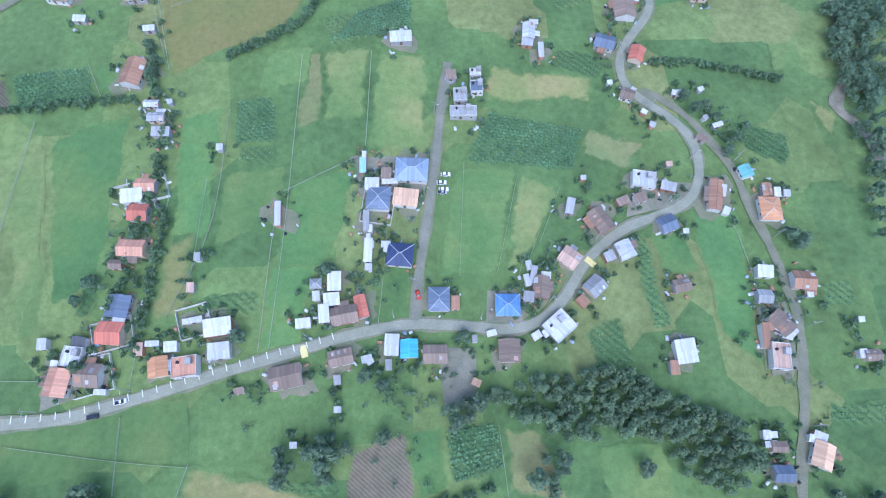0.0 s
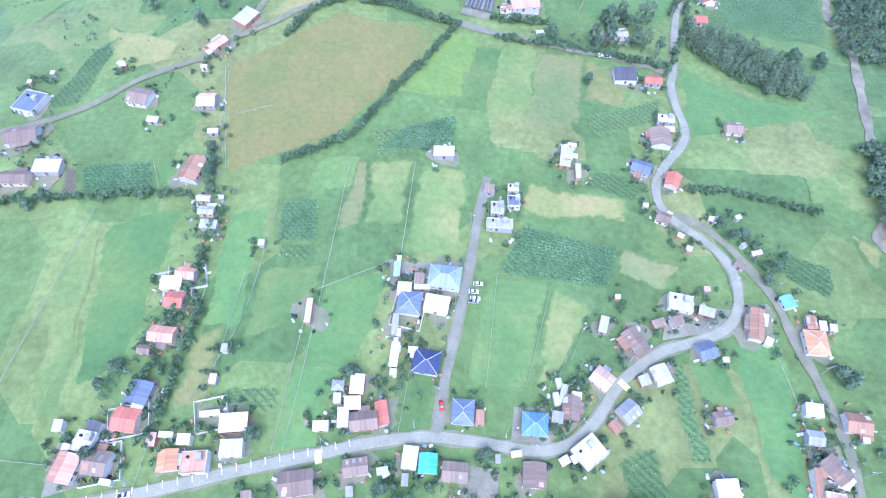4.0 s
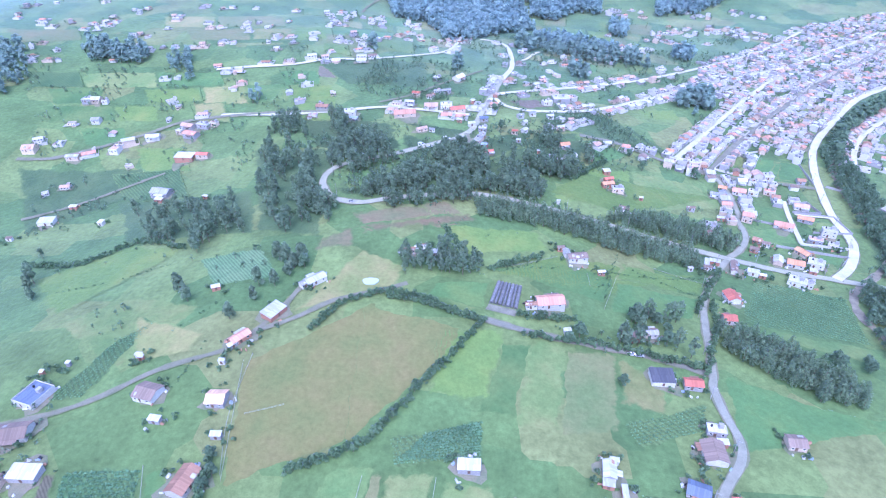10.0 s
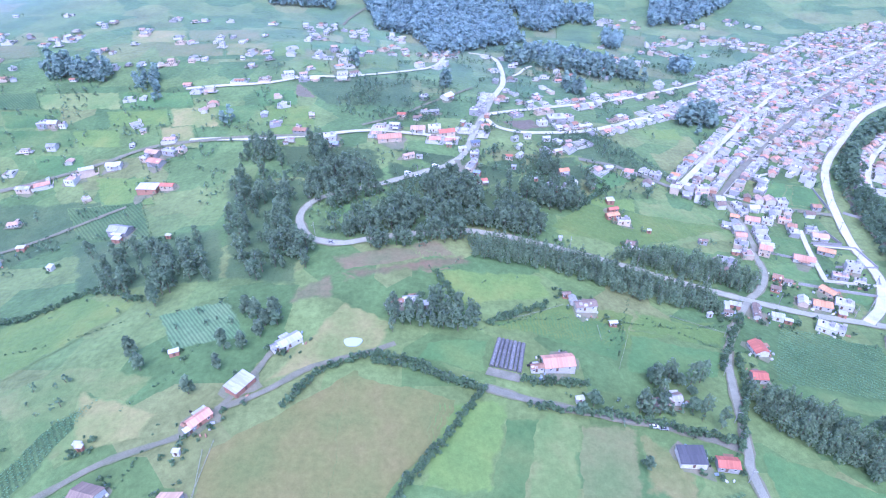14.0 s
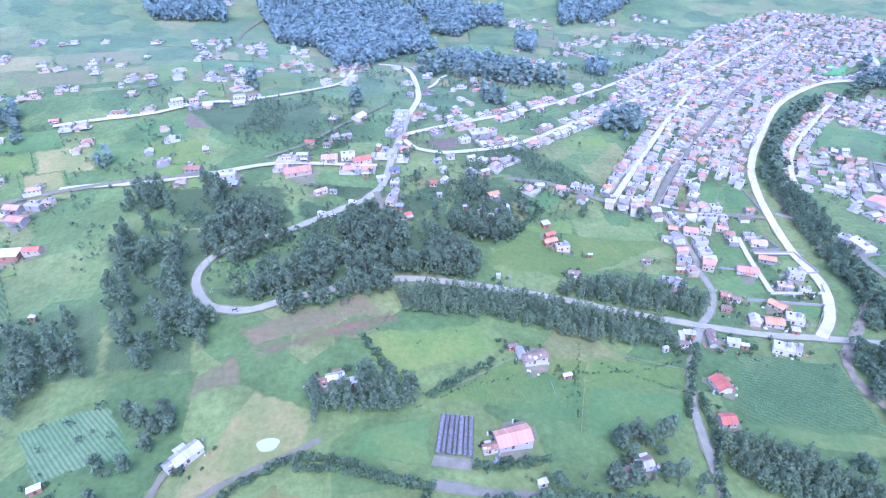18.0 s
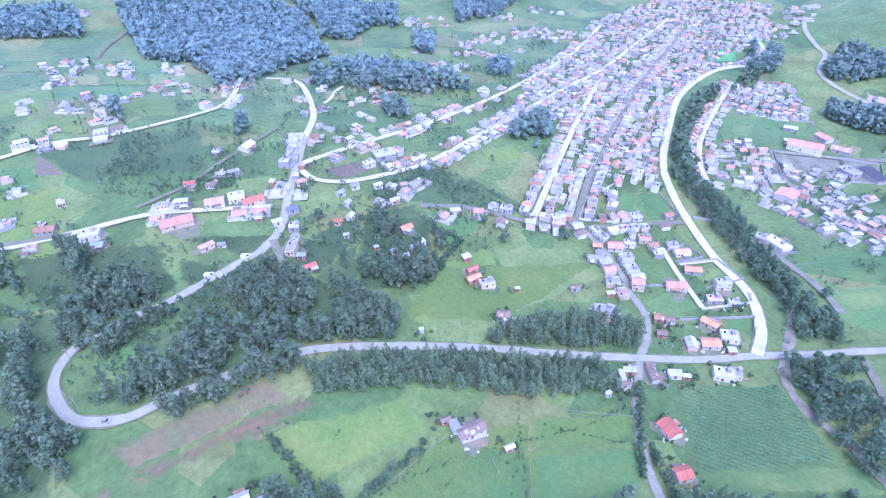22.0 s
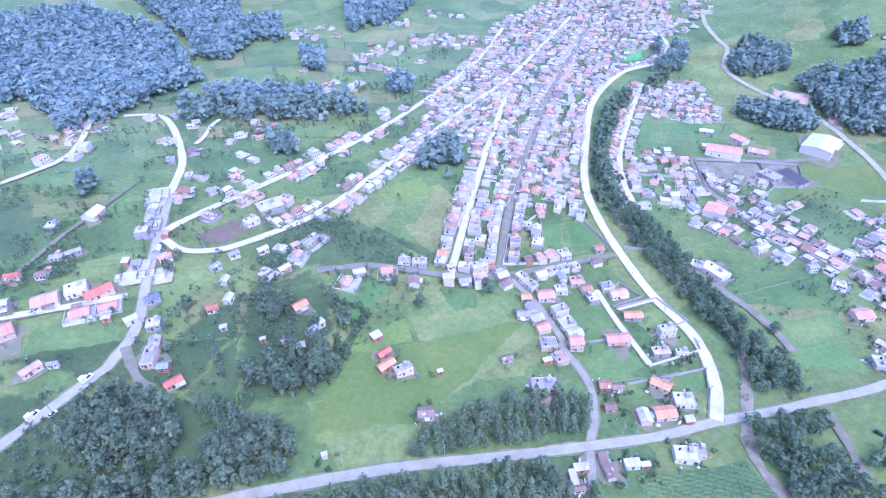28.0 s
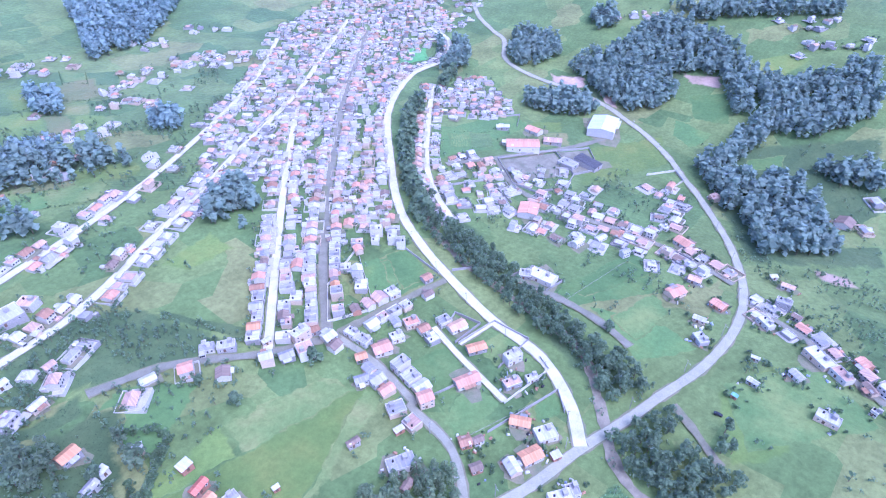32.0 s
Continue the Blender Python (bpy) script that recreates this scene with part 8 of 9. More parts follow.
scrub(9, [(366.9, 608.8), (320.4, 374.4), (271.7, 293.7), (214.3, 323.2), (295.9, 397.5)])
scrub(22, [(-348.3, 361.8), (-149.5, 344.4), (-106.5, 320.3), (-170, 265.3), (-221.3, 209.3)])
scrub(9, [(-78.2, 17.9), (-18.1, 26.1), (22.5, 16.3), (17.3, -15.2), (-50, -13.8)])
scrub(13, [(-32.7, -45.4), (114.8, -25.8), (120.9, -87), (-19.9, -85.3)])
scrub(10, [(141.3, -17.4), (174, -9.1), (171.9, -48.6), (144.4, -43.8)])
scrub(12, [(-113.2, 449.3), (38.7, 506.7), (50.3, 432.8), (-66.3, 367.4)])
scrub(7, [(56, 276.8), (120.6, 269.8), (117.1, 253), (56.8, 258.3)])
scrub(8, [(115.2, 151.9), (153.1, 136.5), (144.1, 115.4), (129.2, 123.9)])
scrub(5.5, [(-126.8, 106.3), (-106.6, 106.5), (-112.7, 38.3), (-137.8, 38.5)])
scrub(5, [(130.5, 64.3), (150.5, 63.7), (147.2, 11.4), (127.5, 11.9)])
scrub(4.5, [(-48.7, 69.3), (-21.9, 69.3), (-22.3, 44.3), (-49.1, 44.5)])
scrub(4, [(35.3, 73.4), (53.7, 73.1), (52.9, 45.4), (34.6, 45.8)])
scrub(4, [(-20.2, 34), (22.9, 32.3), (22.5, 15.2), (-20.5, 14.8)])
scrub(5.5, [(-75.8, 26.8), (-18, 30.6), (-13.7, 17), (-76, 17.9)])
scrub(5, [(75.3, 100.9), (117, 104.8), (114.2, 95.3), (77.1, 86.7)])
scrub(5, [(58.4, 77.7), (70, 82.2), (80.8, 63.3), (59.8, 49.9)])
scrub(5.5, [(-30.6, 123.7), (2.2, 125.5), (-6.2, 57.3), (-32.7, 56.4)])
scrub(6, [(7.4, 169.3), (32.4, 171.2), (28.2, 135.7), (7.3, 134.6)])
scrub(5.5, [(95.8, 217.9), (114.7, 219.6), (98.5, 141.6), (84.4, 144.3)])
scrub(5, [(-123.8, 150.8), (-103.2, 151.8), (-107.8, 90.4), (-119.2, 89.9)])
scrub(6, [(-236.8, 213), (-210.6, 211.2), (-192.7, 165.6), (-221.2, 166)])
scrub(4.5, [(-148.3, 664.5), (-74.8, 670.9), (-61.8, 607.1), (-124.8, 609.2)])
scrub(4.5, [(75.6, 622.5), (134.1, 588.9), (162.9, 530.5), (141.5, 500.2), (105.6, 524.7), (57.5, 555.6)])
scrub(4.5, [(33.4, 532.5), (78.6, 509.2), (65.4, 463.1), (24.9, 450.5)])
scrub(4.5, [(-71.4, 498.5), (-36.7, 485.7), (-26.3, 445.6), (13.6, 412), (-26.9, 423.4), (-66.5, 442.5)])
scrub(5, [(304.5, 407.3), (323.4, 379.7), (306, 340), (281.4, 350.3), (287.1, 392.1)])
scrub(5, [(471.7, 366.2), (487.4, 272), (420.5, 261.4), (415.2, 311.4)])
scrub(6, [(337, 496.3), (362.4, 444.8), (327.8, 382.1), (304.5, 407.3), (309.5, 478.6)])
scrub(5.5, [(-139.8, 627.9), (-94.1, 659.9), (-23.6, 667.6), (0.4, 629.5), (-21.6, 589.7), (-58.6, 575.4), (-104.2, 575.6), (-134.7, 595.6)])
scrub(6, [(-111.2, 403.9), (-110.3, 434.7), (-67.7, 444.9), (-1.6, 439.5), (-10.1, 407.3), (-52.8, 402.1), (-82.4, 393.6)])
scrub(4.6, [(-114, 406.4), (-109.2, 429.3), (-91, 441.6), (-62.1, 439.3), (-13.4, 433.9), (-10.1, 407.3), (-52.7, 400.5), (-86.7, 392.3)])

# ---- fences ----
FENCE_POST = box_mesh("post", (-0.06, -0.06, -0.3, 0.06, 0.06, 1.25), M["post"])
M["rail"] = plain("pale_fence_rail", (0.36, 0.38, 0.3), 0.8)


def fence(pts):
    line = smooth_line(pts, 4.0)
    root = new("fence")
    x0, y0 = line[0]
    root.matrix_world = pose(x0, y0, hz(x0, y0))
    for n, (x, y) in enumerate(line):
        if n % 2 == 0:
            part("post", FENCE_POST, root, pose(x - x0, y - y0, hz(x, y) - hz(x0, y0) + 0.1))
    t = np.gradient(line, axis=0)
    t /= np.linalg.norm(t, axis=1, keepdims=True) + 1e-9
    for up in (0.55, 1.1):
        v, f = [], []
        for (x, y), (tx, ty) in zip(line, t):
            z = hz(x, y) - hz(x0, y0) + up
            v += [(x - x0 - ty * s, y - y0 + tx * s, z + e) for s, e in ((-0.04, 0), (0.04, 0), (0.04, 0.1), (-0.04, 0.1))]
        for n in range(len(line) - 1):
            f += [(4 * n + i, 4 * n + (i + 1) % 4, 4 * n + 4 + (i + 1) % 4, 4 * n + 4 + i) for i in range(4)]
        part("rail", mesh_of("rail", v, f, M["rail"]), root)
    tagged(root, "pale post-and-rail pasture fence between two fields", "fence", "pasture fences")


fence([(-65, 38.5), (-59.3, 92.8), (-52.9, 171.1)])
fence([(-104, 53.7), (-89.4, 91.3), (-83.7, 143.7)])
fence([(-176.9, 59.7), (-170.6, 98), (-165, 140.1)])
fence([(-25.6, 124), (-21.6, 173.6)])
fence([(27.5, 65), (40.8, 110.4)])
fence([(-118, 16.3), (-118.2, -21.1), (-118, -64.8)])
fence([(-92.6, -1.8), (-100.4, -25.9), (-107.1, -43.3)])
fence([(-39.2, -71.7), (-37.6, -45.3), (-36.7, -18.6)])
fence([(22.3, 5), (23.8, -24.3), (24.4, -46.6)])
fence([(2.7, 319.6), (23.2, 328.4), (46.8, 342)])
fence([(70.5, 296), (83.6, 328.6)])
fence([(112.2, 345.9), (144.7, 335.4)])
fence([(-60.3, 104.8), (-44.5, 112.7), (-27.9, 121)])
fence([(-124.3, 229.6), (-110.9, 164.1)])
fence([(-169.5, 32.3), (-148.4, 30.9)])
fence([(202.2, 402.8), (264.3, 385.3)])
fence([(323.9, 424.3), (398.9, 415.7)])
fence([(-69.1, 37.9), (-66.4, 67), (-63.1, 98.3)])
fence([(-115.7, 25.1), (-113.9, 44.9), (-106.7, 104.3)])
fence([(-99.3, 49.2), (-95.5, 75.8), (-91.9, 111.1)])
fence([(-22.2, 47), (-19.6, 67), (-16.9, 92)])
fence([(39.9, 73.4), (34.9, 59.6)])
fence([(47, 82.5), (39.7, 66.4)])
fence([(129.5, 85.4), (132.4, 52.7), (127.9, 18.6)])
fence([(-157.3, 8.2), (-118.3, 0.9), (-92.6, -2.9)])
fence([(-39.6, -65.1), (9.7, -54.1)])
fence([(152.9, -46.1), (172.4, -39.8)])
fence([(17.3, 116.4), (11.7, 64.6)])
fence([(46.6, 77.2), (58.6, 102.8)])
fence([(-121.1, 234.5), (-119.5, 196.8), (-112.2, 166.6)])
fence([(-146.1, 168.3), (-138.9, 151.2)])
fence([(64.6, 328.1), (64.9, 316.2)])
fence([(-95.6, 203.8), (-112.4, 197.4)])


def compound_wall(pts):
    """A masonry wall along a line of corners, one panel between each two."""
    root = new("compound_wall")
    x0, y0 = pts[0]
    root.matrix_world = pose(x0, y0, hz(x0, y0))
    m = M[rng.choice(["plaster", "block", "block"])]
    for (ax, ay), (bx, by) in zip(pts, pts[1:]):
        n = max(2, int(math.dist((ax, ay), (bx, by)) / 5))
        tx, ty = (bx - ax) / math.dist((ax, ay), (bx, by)), (by - ay) / math.dist((ax, ay), (bx, by))
        v, f = [], []
        for i in range(n + 1):
            x, y = ax + (bx - ax) * i / n, ay + (by - ay) * i / n
            z = hz(x, y) - hz(x0, y0)
            v += [(x - x0 - ty * s, y - y0 + tx * s, z + e) for s, e in ((-0.13, -0.4), (0.13, -0.4), (0.13, 2.1), (-0.13, 2.1))]
        for i in range(n):
            f += [(4 * i + e, 4 * i + (e + 1) % 4, 4 * i + 4 + (e + 1) % 4, 4 * i + 4 + e) for e in range(4)]
        part("wall_panel", mesh_of("wall_panel", v, f + [(3, 2, 1, 0), (4 * n, 4 * n + 1, 4 * n + 2, 4 * n + 3)], m), root)
    tagged(root, "pale masonry wall round a town lot", "wall", "lot walls")


compound_wall([(453.1, 577.6), (497, 559.2), (538.9, 532.1), (509.8, 503.5), (483.7, 514.4)])
compound_wall([(508.7, 550.8), (483.7, 514.4), (456.6, 505.9), (431.1, 519.6), (427.3, 540.8), (453.1, 577.6)])
compound_wall([(532.4, 467.6), (556, 451.2), (544.2, 438.2), (518.3, 441.3)])
compound_wall([(256.7, 461.6), (270.1, 466.3), (274.3, 449), (251.1, 449.3)])
compound_wall([(236.5, 401.2), (272.8, 397.4), (277.2, 406.8)])
compound_wall([(216.1, 395.8), (263.8, 385.6), (253.6, 374.6)])
compound_wall([(206.9, 511.7), (227.5, 538), (266.3, 555.3), (235.6, 502.6), (206.9, 511.7)])
compound_wall([(292.6, 536), (290.4, 499.7)])
compound_wall([(323.9, 464), (344, 459.8), (344.8, 435.8), (328.7, 438)])
compound_wall([(506.9, 643.9), (545.2, 621.1), (522.7, 607.7)])
compound_wall([(320.7, 649.6), (359.1, 621.8), (326.3, 586.4)])
compound_wall([(333.4, 658), (346.2, 673.8), (364.5, 664.8)])
compound_wall([(251.8, 447.3), (282, 444.3), (284.4, 419.7), (253.8, 419)])
compound_wall([(209.4, 432.4), (240.7, 424)])
compound_wall([(378.3, 573.4), (413.1, 558.9), (401, 522)])
compound_wall([(299.7, 495.7), (327.6, 478.3)])

# ---- crop plants in rows ----
def crop_rows(corners, gap, plants, scale):
    p = np.array(corners)
    n = int(max(math.dist(p[0], p[3]), math.dist(p[1], p[2])) / gap)
    m = int(max(math.dist(p[0], p[1]), math.dist(p[3], p[2])) / plants)
    g = np.random.default_rng(n * 7 + m)
    out = []
    for i in range(1, n):
        for j in range(1, m):
            u, v = (j + g.uniform(-0.3, 0.3)) / m, (i + g.uniform(-0.12, 0.12)) / n
            q = (1 - u) * (1 - v) * p[0] + u * (1 - v) * p[1] + u * v * p[2] + (1 - u) * v * p[3]
            if g.random() < 0.88:
                out.append(q)
    grown("crop_rows", "plant", 7, out, "rows of dark green crop plants", "crop", "leaf_maize", scale)


for _k, _c in FIELDS:
    if _k in ("maize", "crop") and np.mean([q[1] for q in _c]) < 330:
        crop_rows(_c, 1.7 if _k == "maize" else 2.2, 1.1 if _k == "maize" else 1.4, (0.9, 1.5) if _k == "maize" else (0.6, 1.0))

# ---- single trees ----
def tree_proto(kind, seed):
    leaves, (tv, tf) = tree_shape(kind, 900 + seed, 380)
    root = new("tree")
    me = quads_mesh("crown", leaves, np.arange(len(leaves)).reshape(-1, 4), [M["leaf_" + kind]])
    part("crown", me, root)
    part("trunk", quads_mesh("trunk", tv, tf, [M["bark"]]), root)
    return tagged(root, {"gum": "tall open eucalyptus with a ragged grey-green crown", "willow": "rounded dark green broadleaf tree beside a plot"}[kind], "tree", "single trees")


PROTO = {}


def tree(kind, scale, x, y):
    k = (kind, len(TREES_AT) % 4)
    TREES_AT.append((x, y))
    m = pose(x, y, hz(x, y) + 0.2, 0, 0, (len(TREES_AT) * 77) % 360) @ Matrix.Scale(scale * 1.25, 4)
    if k not in PROTO:
        PROTO[k] = tree_proto(kind, k[1])
        PROTO[k].matrix_world = m
    else:
        copy_thing(PROTO[k], m @ Matrix.Scale(1 / PROTO[k].scale[0], 4))


TREES_AT = []
tree('gum', 1.0, -300.5, 305.3)
tree('gum', 1.0, -301.8, 311.1)
tree('gum', 1.0, -186.6, 290.2)
tree('gum', 1.0, -117.4, 318.2)
tree('gum', 1.0, -120.4, 308.8)
tree('gum', 1.0, -125.1, 312.0)
tree('gum', 1.0, -132.9, 318.8)
tree('willow', 0.9, 86.2, 290.9)
tree('willow', 0.9, 101.0, 290.3)
tree('willow', 0.9, 101.4, 271.2)
tree('willow', 0.9, 195.8, 265.7)
tree('willow', 0.9, 210.1, 263.3)
tree('willow', 0.9, 77.5, 266.7)
tree('willow', 0.9, 51.7, 268.8)
tree('willow', 0.9, 44.5, 262.7)
tree('willow', 0.9, 195.0, 269.7)
tree('willow', 0.9, 211.4, 269.2)
tree('willow', 0.9, 85.4, 288.3)
tree('willow', 0.9, 99.8, 288.5)
tree('willow', 0.9, 96.6, 293.7)
tree('willow', 0.9, -120.3, 313.8)
tree('willow', 0.9, -113.8, 309.4)
tree('gum', 0.8, -96.3, -45.8)
tree('gum', 0.8, -88.7, -45.0)
tree('gum', 0.8, -82.2, -44.1)
tree('gum', 0.8, -85.2, -21.9)
tree('gum', 0.8, -89.7, -30.6)
tree('gum', 0.8, -50.4, -42.8)
tree('gum', 0.8, -24.1, -69.9)
tree('gum', 0.8, -82.4, -63.8)
tree('gum', 0.8, -20.7, 3.5)
tree('gum', 0.8, -32.3, -23.2)
tree('gum', 0.8, 7.8, -35.2)
tree('gum', 0.8, 59.0, -47.2)
tree('gum', 0.8, 58.0, -42.7)
tree('gum', 0.8, 74.6, -12.9)
tree('gum', 0.8, 106.8, -34.5)
tree('gum', 0.8, -19.1, -32.4)
tree('willow', 0.8, -20.4, 21.6)
tree('willow', 0.8, -27.1, 26.2)
tree('willow', 0.8, -40.9, 3.9)
tree('willow', 0.8, -43.2, -0.6)
tree('willow', 0.8, 153.1, 68.3)
tree('willow', 0.8, 155.5, 70.6)
tree('willow', 0.8, 139.8, -26.2)
tree('willow', 0.8, 147.2, -30.7)
tree('willow', 0.8, 153.8, -28.6)
tree('willow', 0.8, 151.2, 73.0)
tree('willow', 0.8, 121.3, -28.1)
tree('willow', 0.8, 119.9, -34.7)
tree('willow', 0.8, -133.6, 35.2)
tree('willow', 0.8, -133.0, 66.9)
tree('willow', 0.8, -137.3, 60.3)
tree('willow', 0.8, -75.6, 43.6)
tree('willow', 0.8, 11.6, 39.3)
tree('willow', 0.8, -42.0, 69.3)
tree('willow', 0.9, 129.6, 514.2)
tree('willow', 0.9, 136.3, 490.6)
tree('willow', 0.9, 13.4, 526.4)
tree('willow', 0.9, 6.9, 562.7)
tree('willow', 0.9, 184.8, 489.2)
tree('willow', 0.9, 182.7, 492.7)
tree('willow', 0.9, 324.2, 388.7)
tree('willow', 0.9, 298.1, 375.6)
tree('willow', 0.9, 311.0, 389.9)
tree('willow', 0.9, 49.9, 507.5)
tree('willow', 0.9, 73.4, 491.1)
tree('willow', 0.9, 59.8, 486.0)
tree('gum', 0.9, -288.2, 291.4)
tree('gum', 0.9, -136.9, 290.9)
tree('gum', 0.9, -127.2, 290.9)
tree('gum', 0.9, -120.6, 300.2)
tree('gum', 0.9, -120.4, 310.0)
tree('gum', 0.9, -116.1, 312.5)
tree('gum', 0.9, -143.7, 261.2)
tree('gum', 0.9, -176.6, 278.3)
tree('gum', 0.9, -135.1, 277.6)
tree('willow', 0.7, -118.2, 173.7)
tree('willow', 0.7, -115.5, 167.2)
tree('willow', 0.7, -117.6, 160.6)
tree('willow', 0.7, -113.5, 151.2)
tree('willow', 0.7, -187.5, 144.3)
tree('willow', 0.7, -194.9, 139.6)
tree('willow', 0.7, 104.4, 283.5)
tree('willow', 0.7, 87.9, 290.6)
tree('willow', 0.7, 70.0, 236.1)
tree('willow', 0.7, 121.7, 145.5)
tree('willow', 0.7, 130.6, 139.3)
tree('willow', 0.7, 134.2, 133.1)
tree('willow', 0.7, 125.0, 137.6)
tree('willow', 0.7, 140.9, 121.1)
tree('willow', 0.7, 135.5, 115.3)
tree('willow', 0.7, 146.4, 127.2)

# shrubs in the gardens and between the town houses
_g = np.random.default_rng(11)
_near, _far = [], []
for _x, _y, _r in TAKEN:
    for _i in range(5):
        _a, _d = _g.uniform(0, 6.283), _r + _g.uniform(1.2, 6)
        _p, _q = _x + _d * math.cos(_a), _y + _d * math.sin(_a)
        if all((_p - a) ** 2 + (_q - b) ** 2 > (c + 0.6) ** 2 for a, b, c in TAKEN if abs(a - _p) < 12 and abs(b - _q) < 12) and all(np.min((l[:, 0] - _p) ** 2 + (l[:, 1] - _q) ** 2) > (w / 2 + 1.5) ** 2 for l, w in ROADS.values()):
            (_near if _y < 420 else _far).append((_p, _q))
grown("garden_shrubs", "bush", 40, _near, "dark green garden shrubs round the houses", "shrubs", "leaf_hedge", (0.7, 1.9))
grown("garden_trees", "hedge", 14, _far[::2], "dark green trees and shrubs between town houses", "shrubs", "leaf_willow", (0.8, 1.5))

# ---- road marks, poles, vehicles ----
BUMPS = [(-51.5, 37.1), (66.8, 67.6), (-167.2, 16.2)]


def along(name, first, last, step, off):
    line, _w = ROADS[name]
    seg = np.r_[0, np.cumsum(np.linalg.norm(np.diff(line, axis=0), axis=1))]
    for s in np.arange(first, min(last, seg[-1] - 3), step):
        x, y = np.interp(s, seg, line[:, 0]), np.interp(s, seg, line[:, 1])
        x2, y2 = np.interp(s + 2, seg, line[:, 0]), np.interp(s + 2, seg, line[:, 1])
        a = math.atan2(y2 - y, x2 - x)
        yield x - math.sin(a) * off, y + math.cos(a) * off, math.degrees(a)


for _x, _y, _a in along("road_main", 25, 165, 5.2, 1.4):
    _o = tagged(new("road_marking", box_mesh("road_marking", (-0.15, -1.4, 0, 0.15, 1.4, 0.05), M["white_line"])), "worn white cross line painted on the road", "road marking", kind="structure")
    _o.matrix_world = pose(_x, _y, hz(_x, _y) + 0.55, 0, 0, _a)
for _x, _y in BUMPS:
    _o = new("speed_bump", mesh_of("speed_bump", *joined(slab((-1.3, -2.4, 0), (-0.5, -2.4, 0.13), (-0.5, 2.4, 0.13), (-1.3, 2.4, 0), 0.1), slab((-0.5, -2.4, 0.13), (0.5, -2.4, 0.13), (0.5, 2.4, 0.13), (-0.5, 2.4, 0.13), 0.1),
                                                        slab((0.5, -2.4, 0.13), (1.3, -2.4, 0), (1.3, 2.4, 0), (0.5, 2.4, 0.13), 0.1)), M["yellow_line"]))
    _o.matrix_world = pose(_x, _y, hz(_x, _y) + 0.6, 0, 0, heading_at("road_main", _x, _y))
    tagged(_o, "faded yellow speed bump across the road", "speed bump", "speed bumps")


def pole_proto():
    root = new("utility_pole")
    n = 8
    ring = lambda r, z: [(r * math.cos(6.2832 * i / n), r * math.sin(6.2832 * i / n), z) for i in range(n)]
    part("shaft", mesh_of("shaft", ring(0.17, -0.5) + ring(0.1, 9.5), [(i, (i + 1) % n, n + (i + 1) % n, n + i) for i in range(n)] + [tuple(range(n, 2 * n))], M["block"]), root)
    part("crossarm", box_mesh("crossarm", (-0.06, -0.9, 8.7, 0.06, 0.9, 8.85), M["post"]), root)
    part("lamp_arm", mesh_of("lamp_arm", *joined(box(-0.04, 0.05, 7.6, 0.04, 1.6, 7.68), box(-0.12, 1.4, 7.5, 0.12, 2.0, 7.62)), M["ridge"]), root)
    return tagged(root, "grey concrete utility pole with a crossarm beside the road", "utility pole", "utility poles")


POLE = None
for _name, _step, _off in (("road_main", 34, 3.6), ("road_ravine", 45, 4.4), ("road_east", 38, 3.0), ("river_road", 36, 4.4), ("lane_village", 40, 2.8), ("street_long", 34, 3.2)):
    for _x, _y, _a in along(_name, 15, 1200, _step, _off):
        _m = pose(_x, _y, hz(_x, _y) + 0.2, 0, 0, _a + 180)
        if POLE is None:
            POLE = pole_proto()
            POLE.matrix_world = _m
        else:
            copy_thing(POLE, _m)


def shell(pairs, wide, taper):
    """A car body from a side outline of upper and lower heights."""
    v, f = [], []
    for x, lo, hi in pairs:
        for s in (-1, 1):
            v += [(x, s * wide / 2, lo), (x, s * wide / 2 * (taper if hi > 1.0 else 0.96), hi)]
    for i in range(len(pairs) - 1):
        a, b = 4 * i, 4 * i + 4
        f += [(a, b, b + 1, a + 1), (a + 3, b + 3, b + 2, a + 2), (a + 1, b + 1, b + 3, a + 3), (a + 2, b + 2, b, a)]
    e = 4 * (len(pairs) - 1)
    return v, f + [(0, 1, 3, 2), (e + 2, e + 3, e + 1, e)]


M["tyre"] = plain("tyre_rubber", (0.02, 0.02, 0.02), 0.9)
_n = 14
_wr = [(0.33 * math.cos(6.2832 * i / _n), 0.33 * math.sin(6.2832 * i / _n)) for i in range(_n)]
WHEEL = mesh_of("wheel", [(x, -0.1, z) for x, z in _wr] + [(x, 0.1, z) for x, z in _wr], [(i, (i + 1) % _n, _n + (i + 1) % _n, _n + i) for i in range(_n)] + [tuple(range(_n))[::-1], tuple(range(_n, 2 * _n))], M["tyre"])


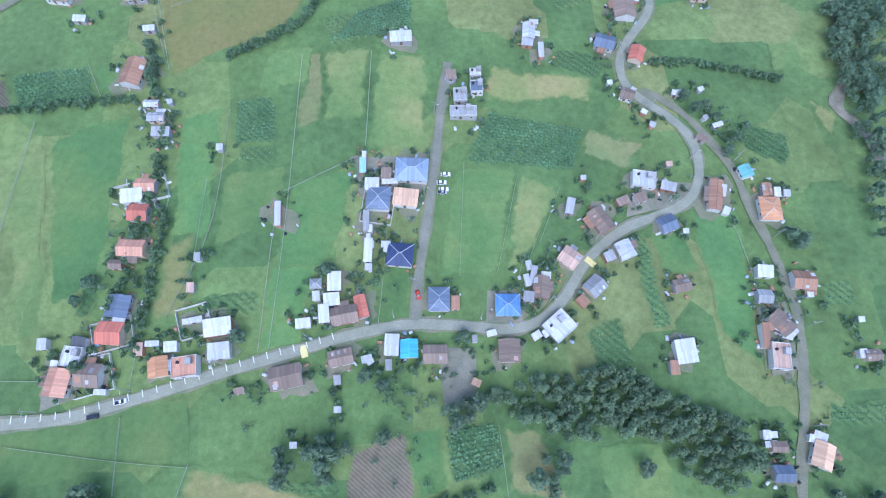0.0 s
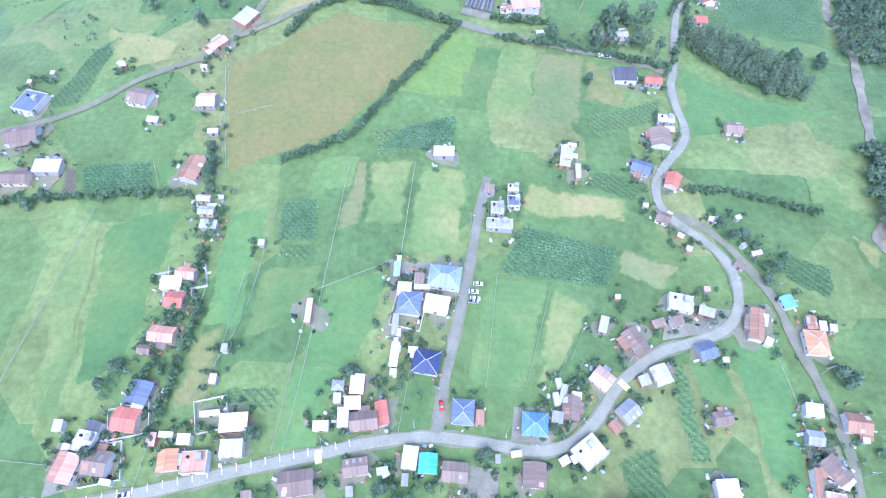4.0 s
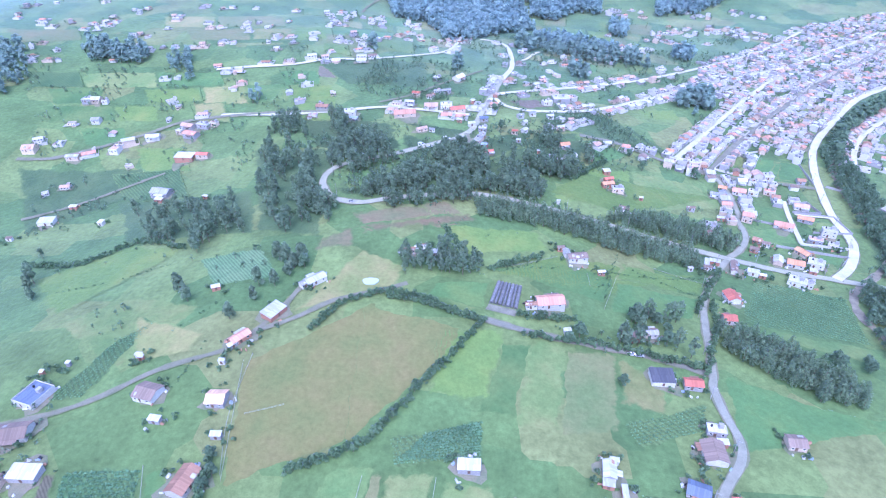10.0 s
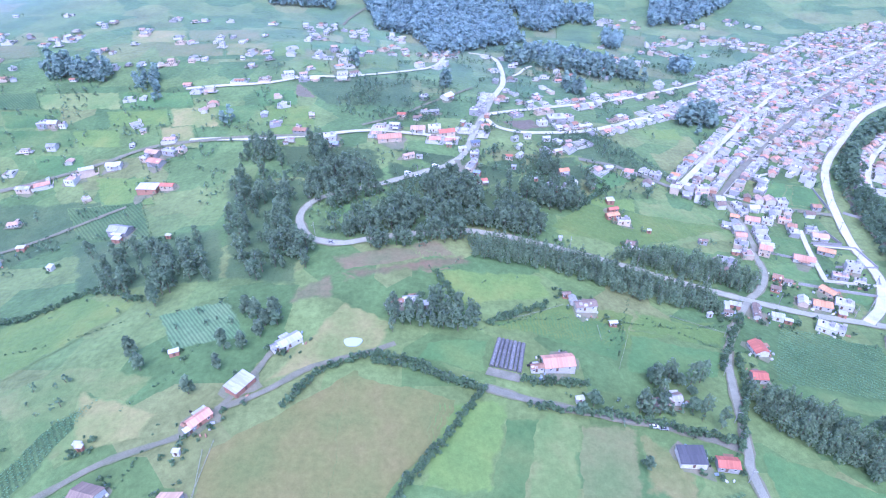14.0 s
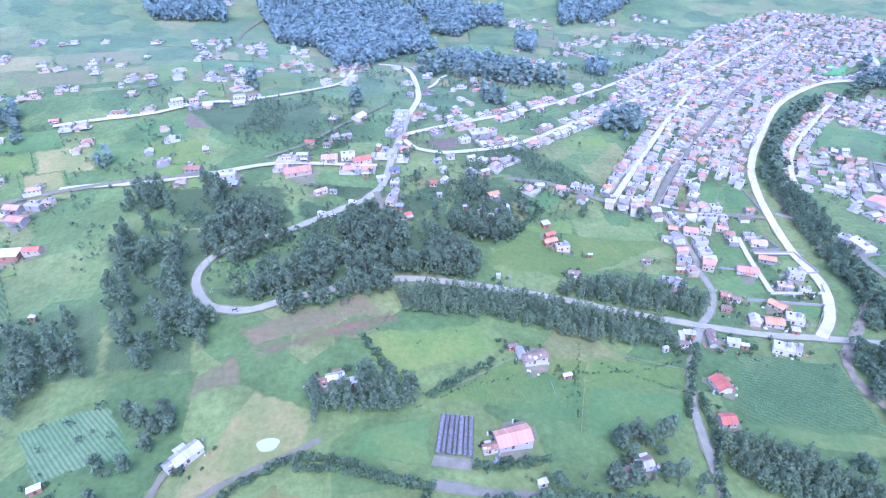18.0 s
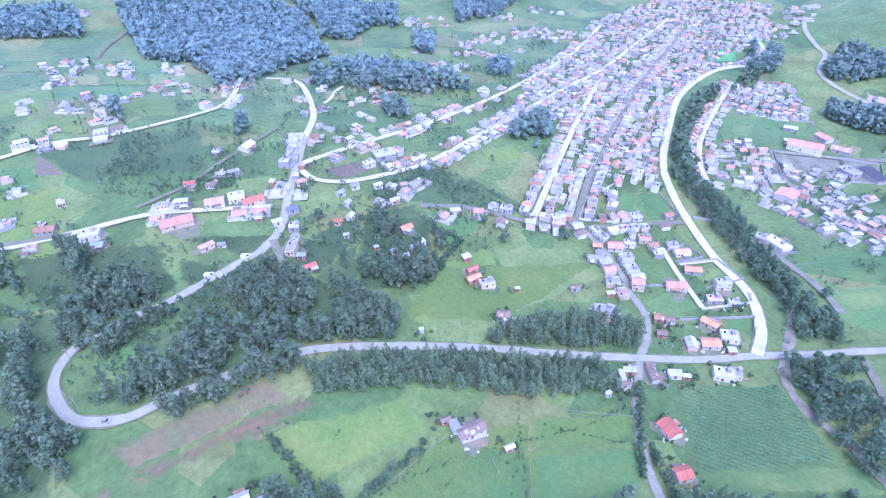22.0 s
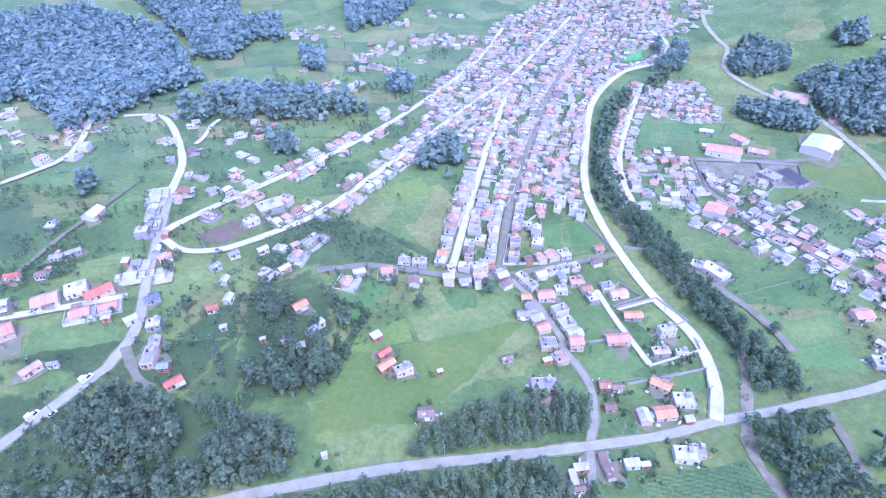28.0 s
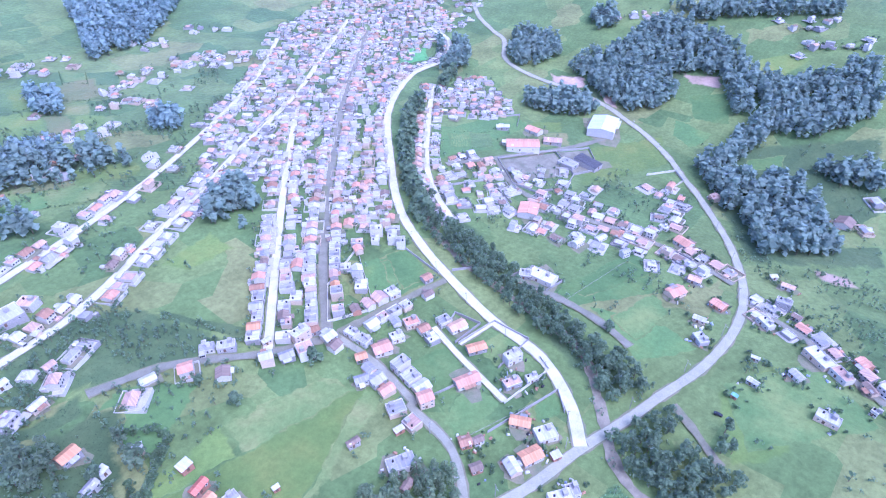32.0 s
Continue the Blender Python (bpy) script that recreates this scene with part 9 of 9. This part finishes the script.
def vehicle(kind, x, y, heading, colour):
    root = new({"car": "car", "pickup": "pickup_truck", "truck": "truck"}[kind])
    near = min(ROADS.values(), key=lambda r: np.min((r[0][:, 0] - x) ** 2 + (r[0][:, 1] - y) ** 2))
    up = 0.62 if np.min((near[0][:, 0] - x) ** 2 + (near[0][:, 1] - y) ** 2) < 16 else 0.3
    root.matrix_world = pose(x, y, hz(x, y) + up, 0, 0, heading)
    k = 1.45 if kind == "truck" else 1.0
    side = [(-2.1, 0.35, 0.75), (-2.0, 0.3, 0.95), (-1.2, 0.28, 0.98), (1.0, 0.28, 0.98), (1.9, 0.3, 0.85), (2.15, 0.38, 0.7)]
    part("body", mesh_of("body", *shell([(a * k, b, c * k) for a, b, c in side], 1.75 * k, 1.0), M["paint_" + colour]), root)
    if kind == "car":
        cab = [(-1.75, 0.97, 1.02), (-1.2, 0.97, 1.46), (0.25, 0.97, 1.48), (1.0, 0.97, 1.02)]
    else:
        cab = [(-0.3, 0.97, 1.05), (-0.2, 0.97, 1.6), (0.7, 0.97, 1.62), (1.3, 0.97, 1.02)]
    cabin = part("cabin_glass", mesh_of("cabin_glass", *shell([(a * k, b * k, c * k) for a, b, c in cab], 1.6 * k, 0.82), M["glass"]), root)
    lo, hi = (-1.15, 0.2) if kind == "car" else (-0.15, 0.65)
    part("cabin_roof", box_mesh("cabin_roof", (lo * k, -0.62 * k, cab[1][2] * k - 0.01, hi * k, 0.62 * k, cab[1][2] * k + 0.05), M["paint_" + colour]), root)
    if kind == "truck":
        part("cargo_box", box_mesh("cargo_box", (-3.0, -1.25, 1.43, -0.45, 1.25, 3.3), M["paint_white"]), root)
    if kind == "pickup":
        part("load_bed", box_mesh("load_bed", (-1.95, -0.7, 0.975, -0.45, 0.7, 0.99), M["paint_dark"]), root)
    for a in (-1.3, 1.35):
        for s in (-1, 1):
            part("wheel", WHEEL, root, pose(a * k, s * 0.8 * k, 0.32))
    tagged(root, f"{colour} {kind if kind != 'pickup' else 'pickup truck'} standing on the roadside", kind if kind != "pickup" else "pickup truck", "vehicles")


vehicle('pickup', -118.1, 21.8, 12, 'white')
vehicle('car', -127.6, 17.1, 7, 'dark')
vehicle('car', -5.8, 57.5, -78, 'red')
vehicle('car', 6.8, 106.9, -3, 'white')
vehicle('car', 7.5, 103.7, -3, 'white')
vehicle('car', 8.8, 110.7, -3, 'white')
vehicle('pickup', 6.8, 102.3, -3, 'silver')
vehicle('car', -49.0, 476.0, 31, 'white')
vehicle('truck', -56.4, 478.1, 46, 'white')
vehicle('car', -74.1, 453.8, 35, 'dark')
vehicle('truck', -35.4, 491.1, 41, 'white')
vehicle('car', 79.1, 259.4, -4, 'white')
vehicle('car', 83.6, 258.9, -4, 'silver')
vehicle('car', -99.5, 387.5, -14, 'silver')
vehicle('car', 304.8, 315.3, -78, 'dark')
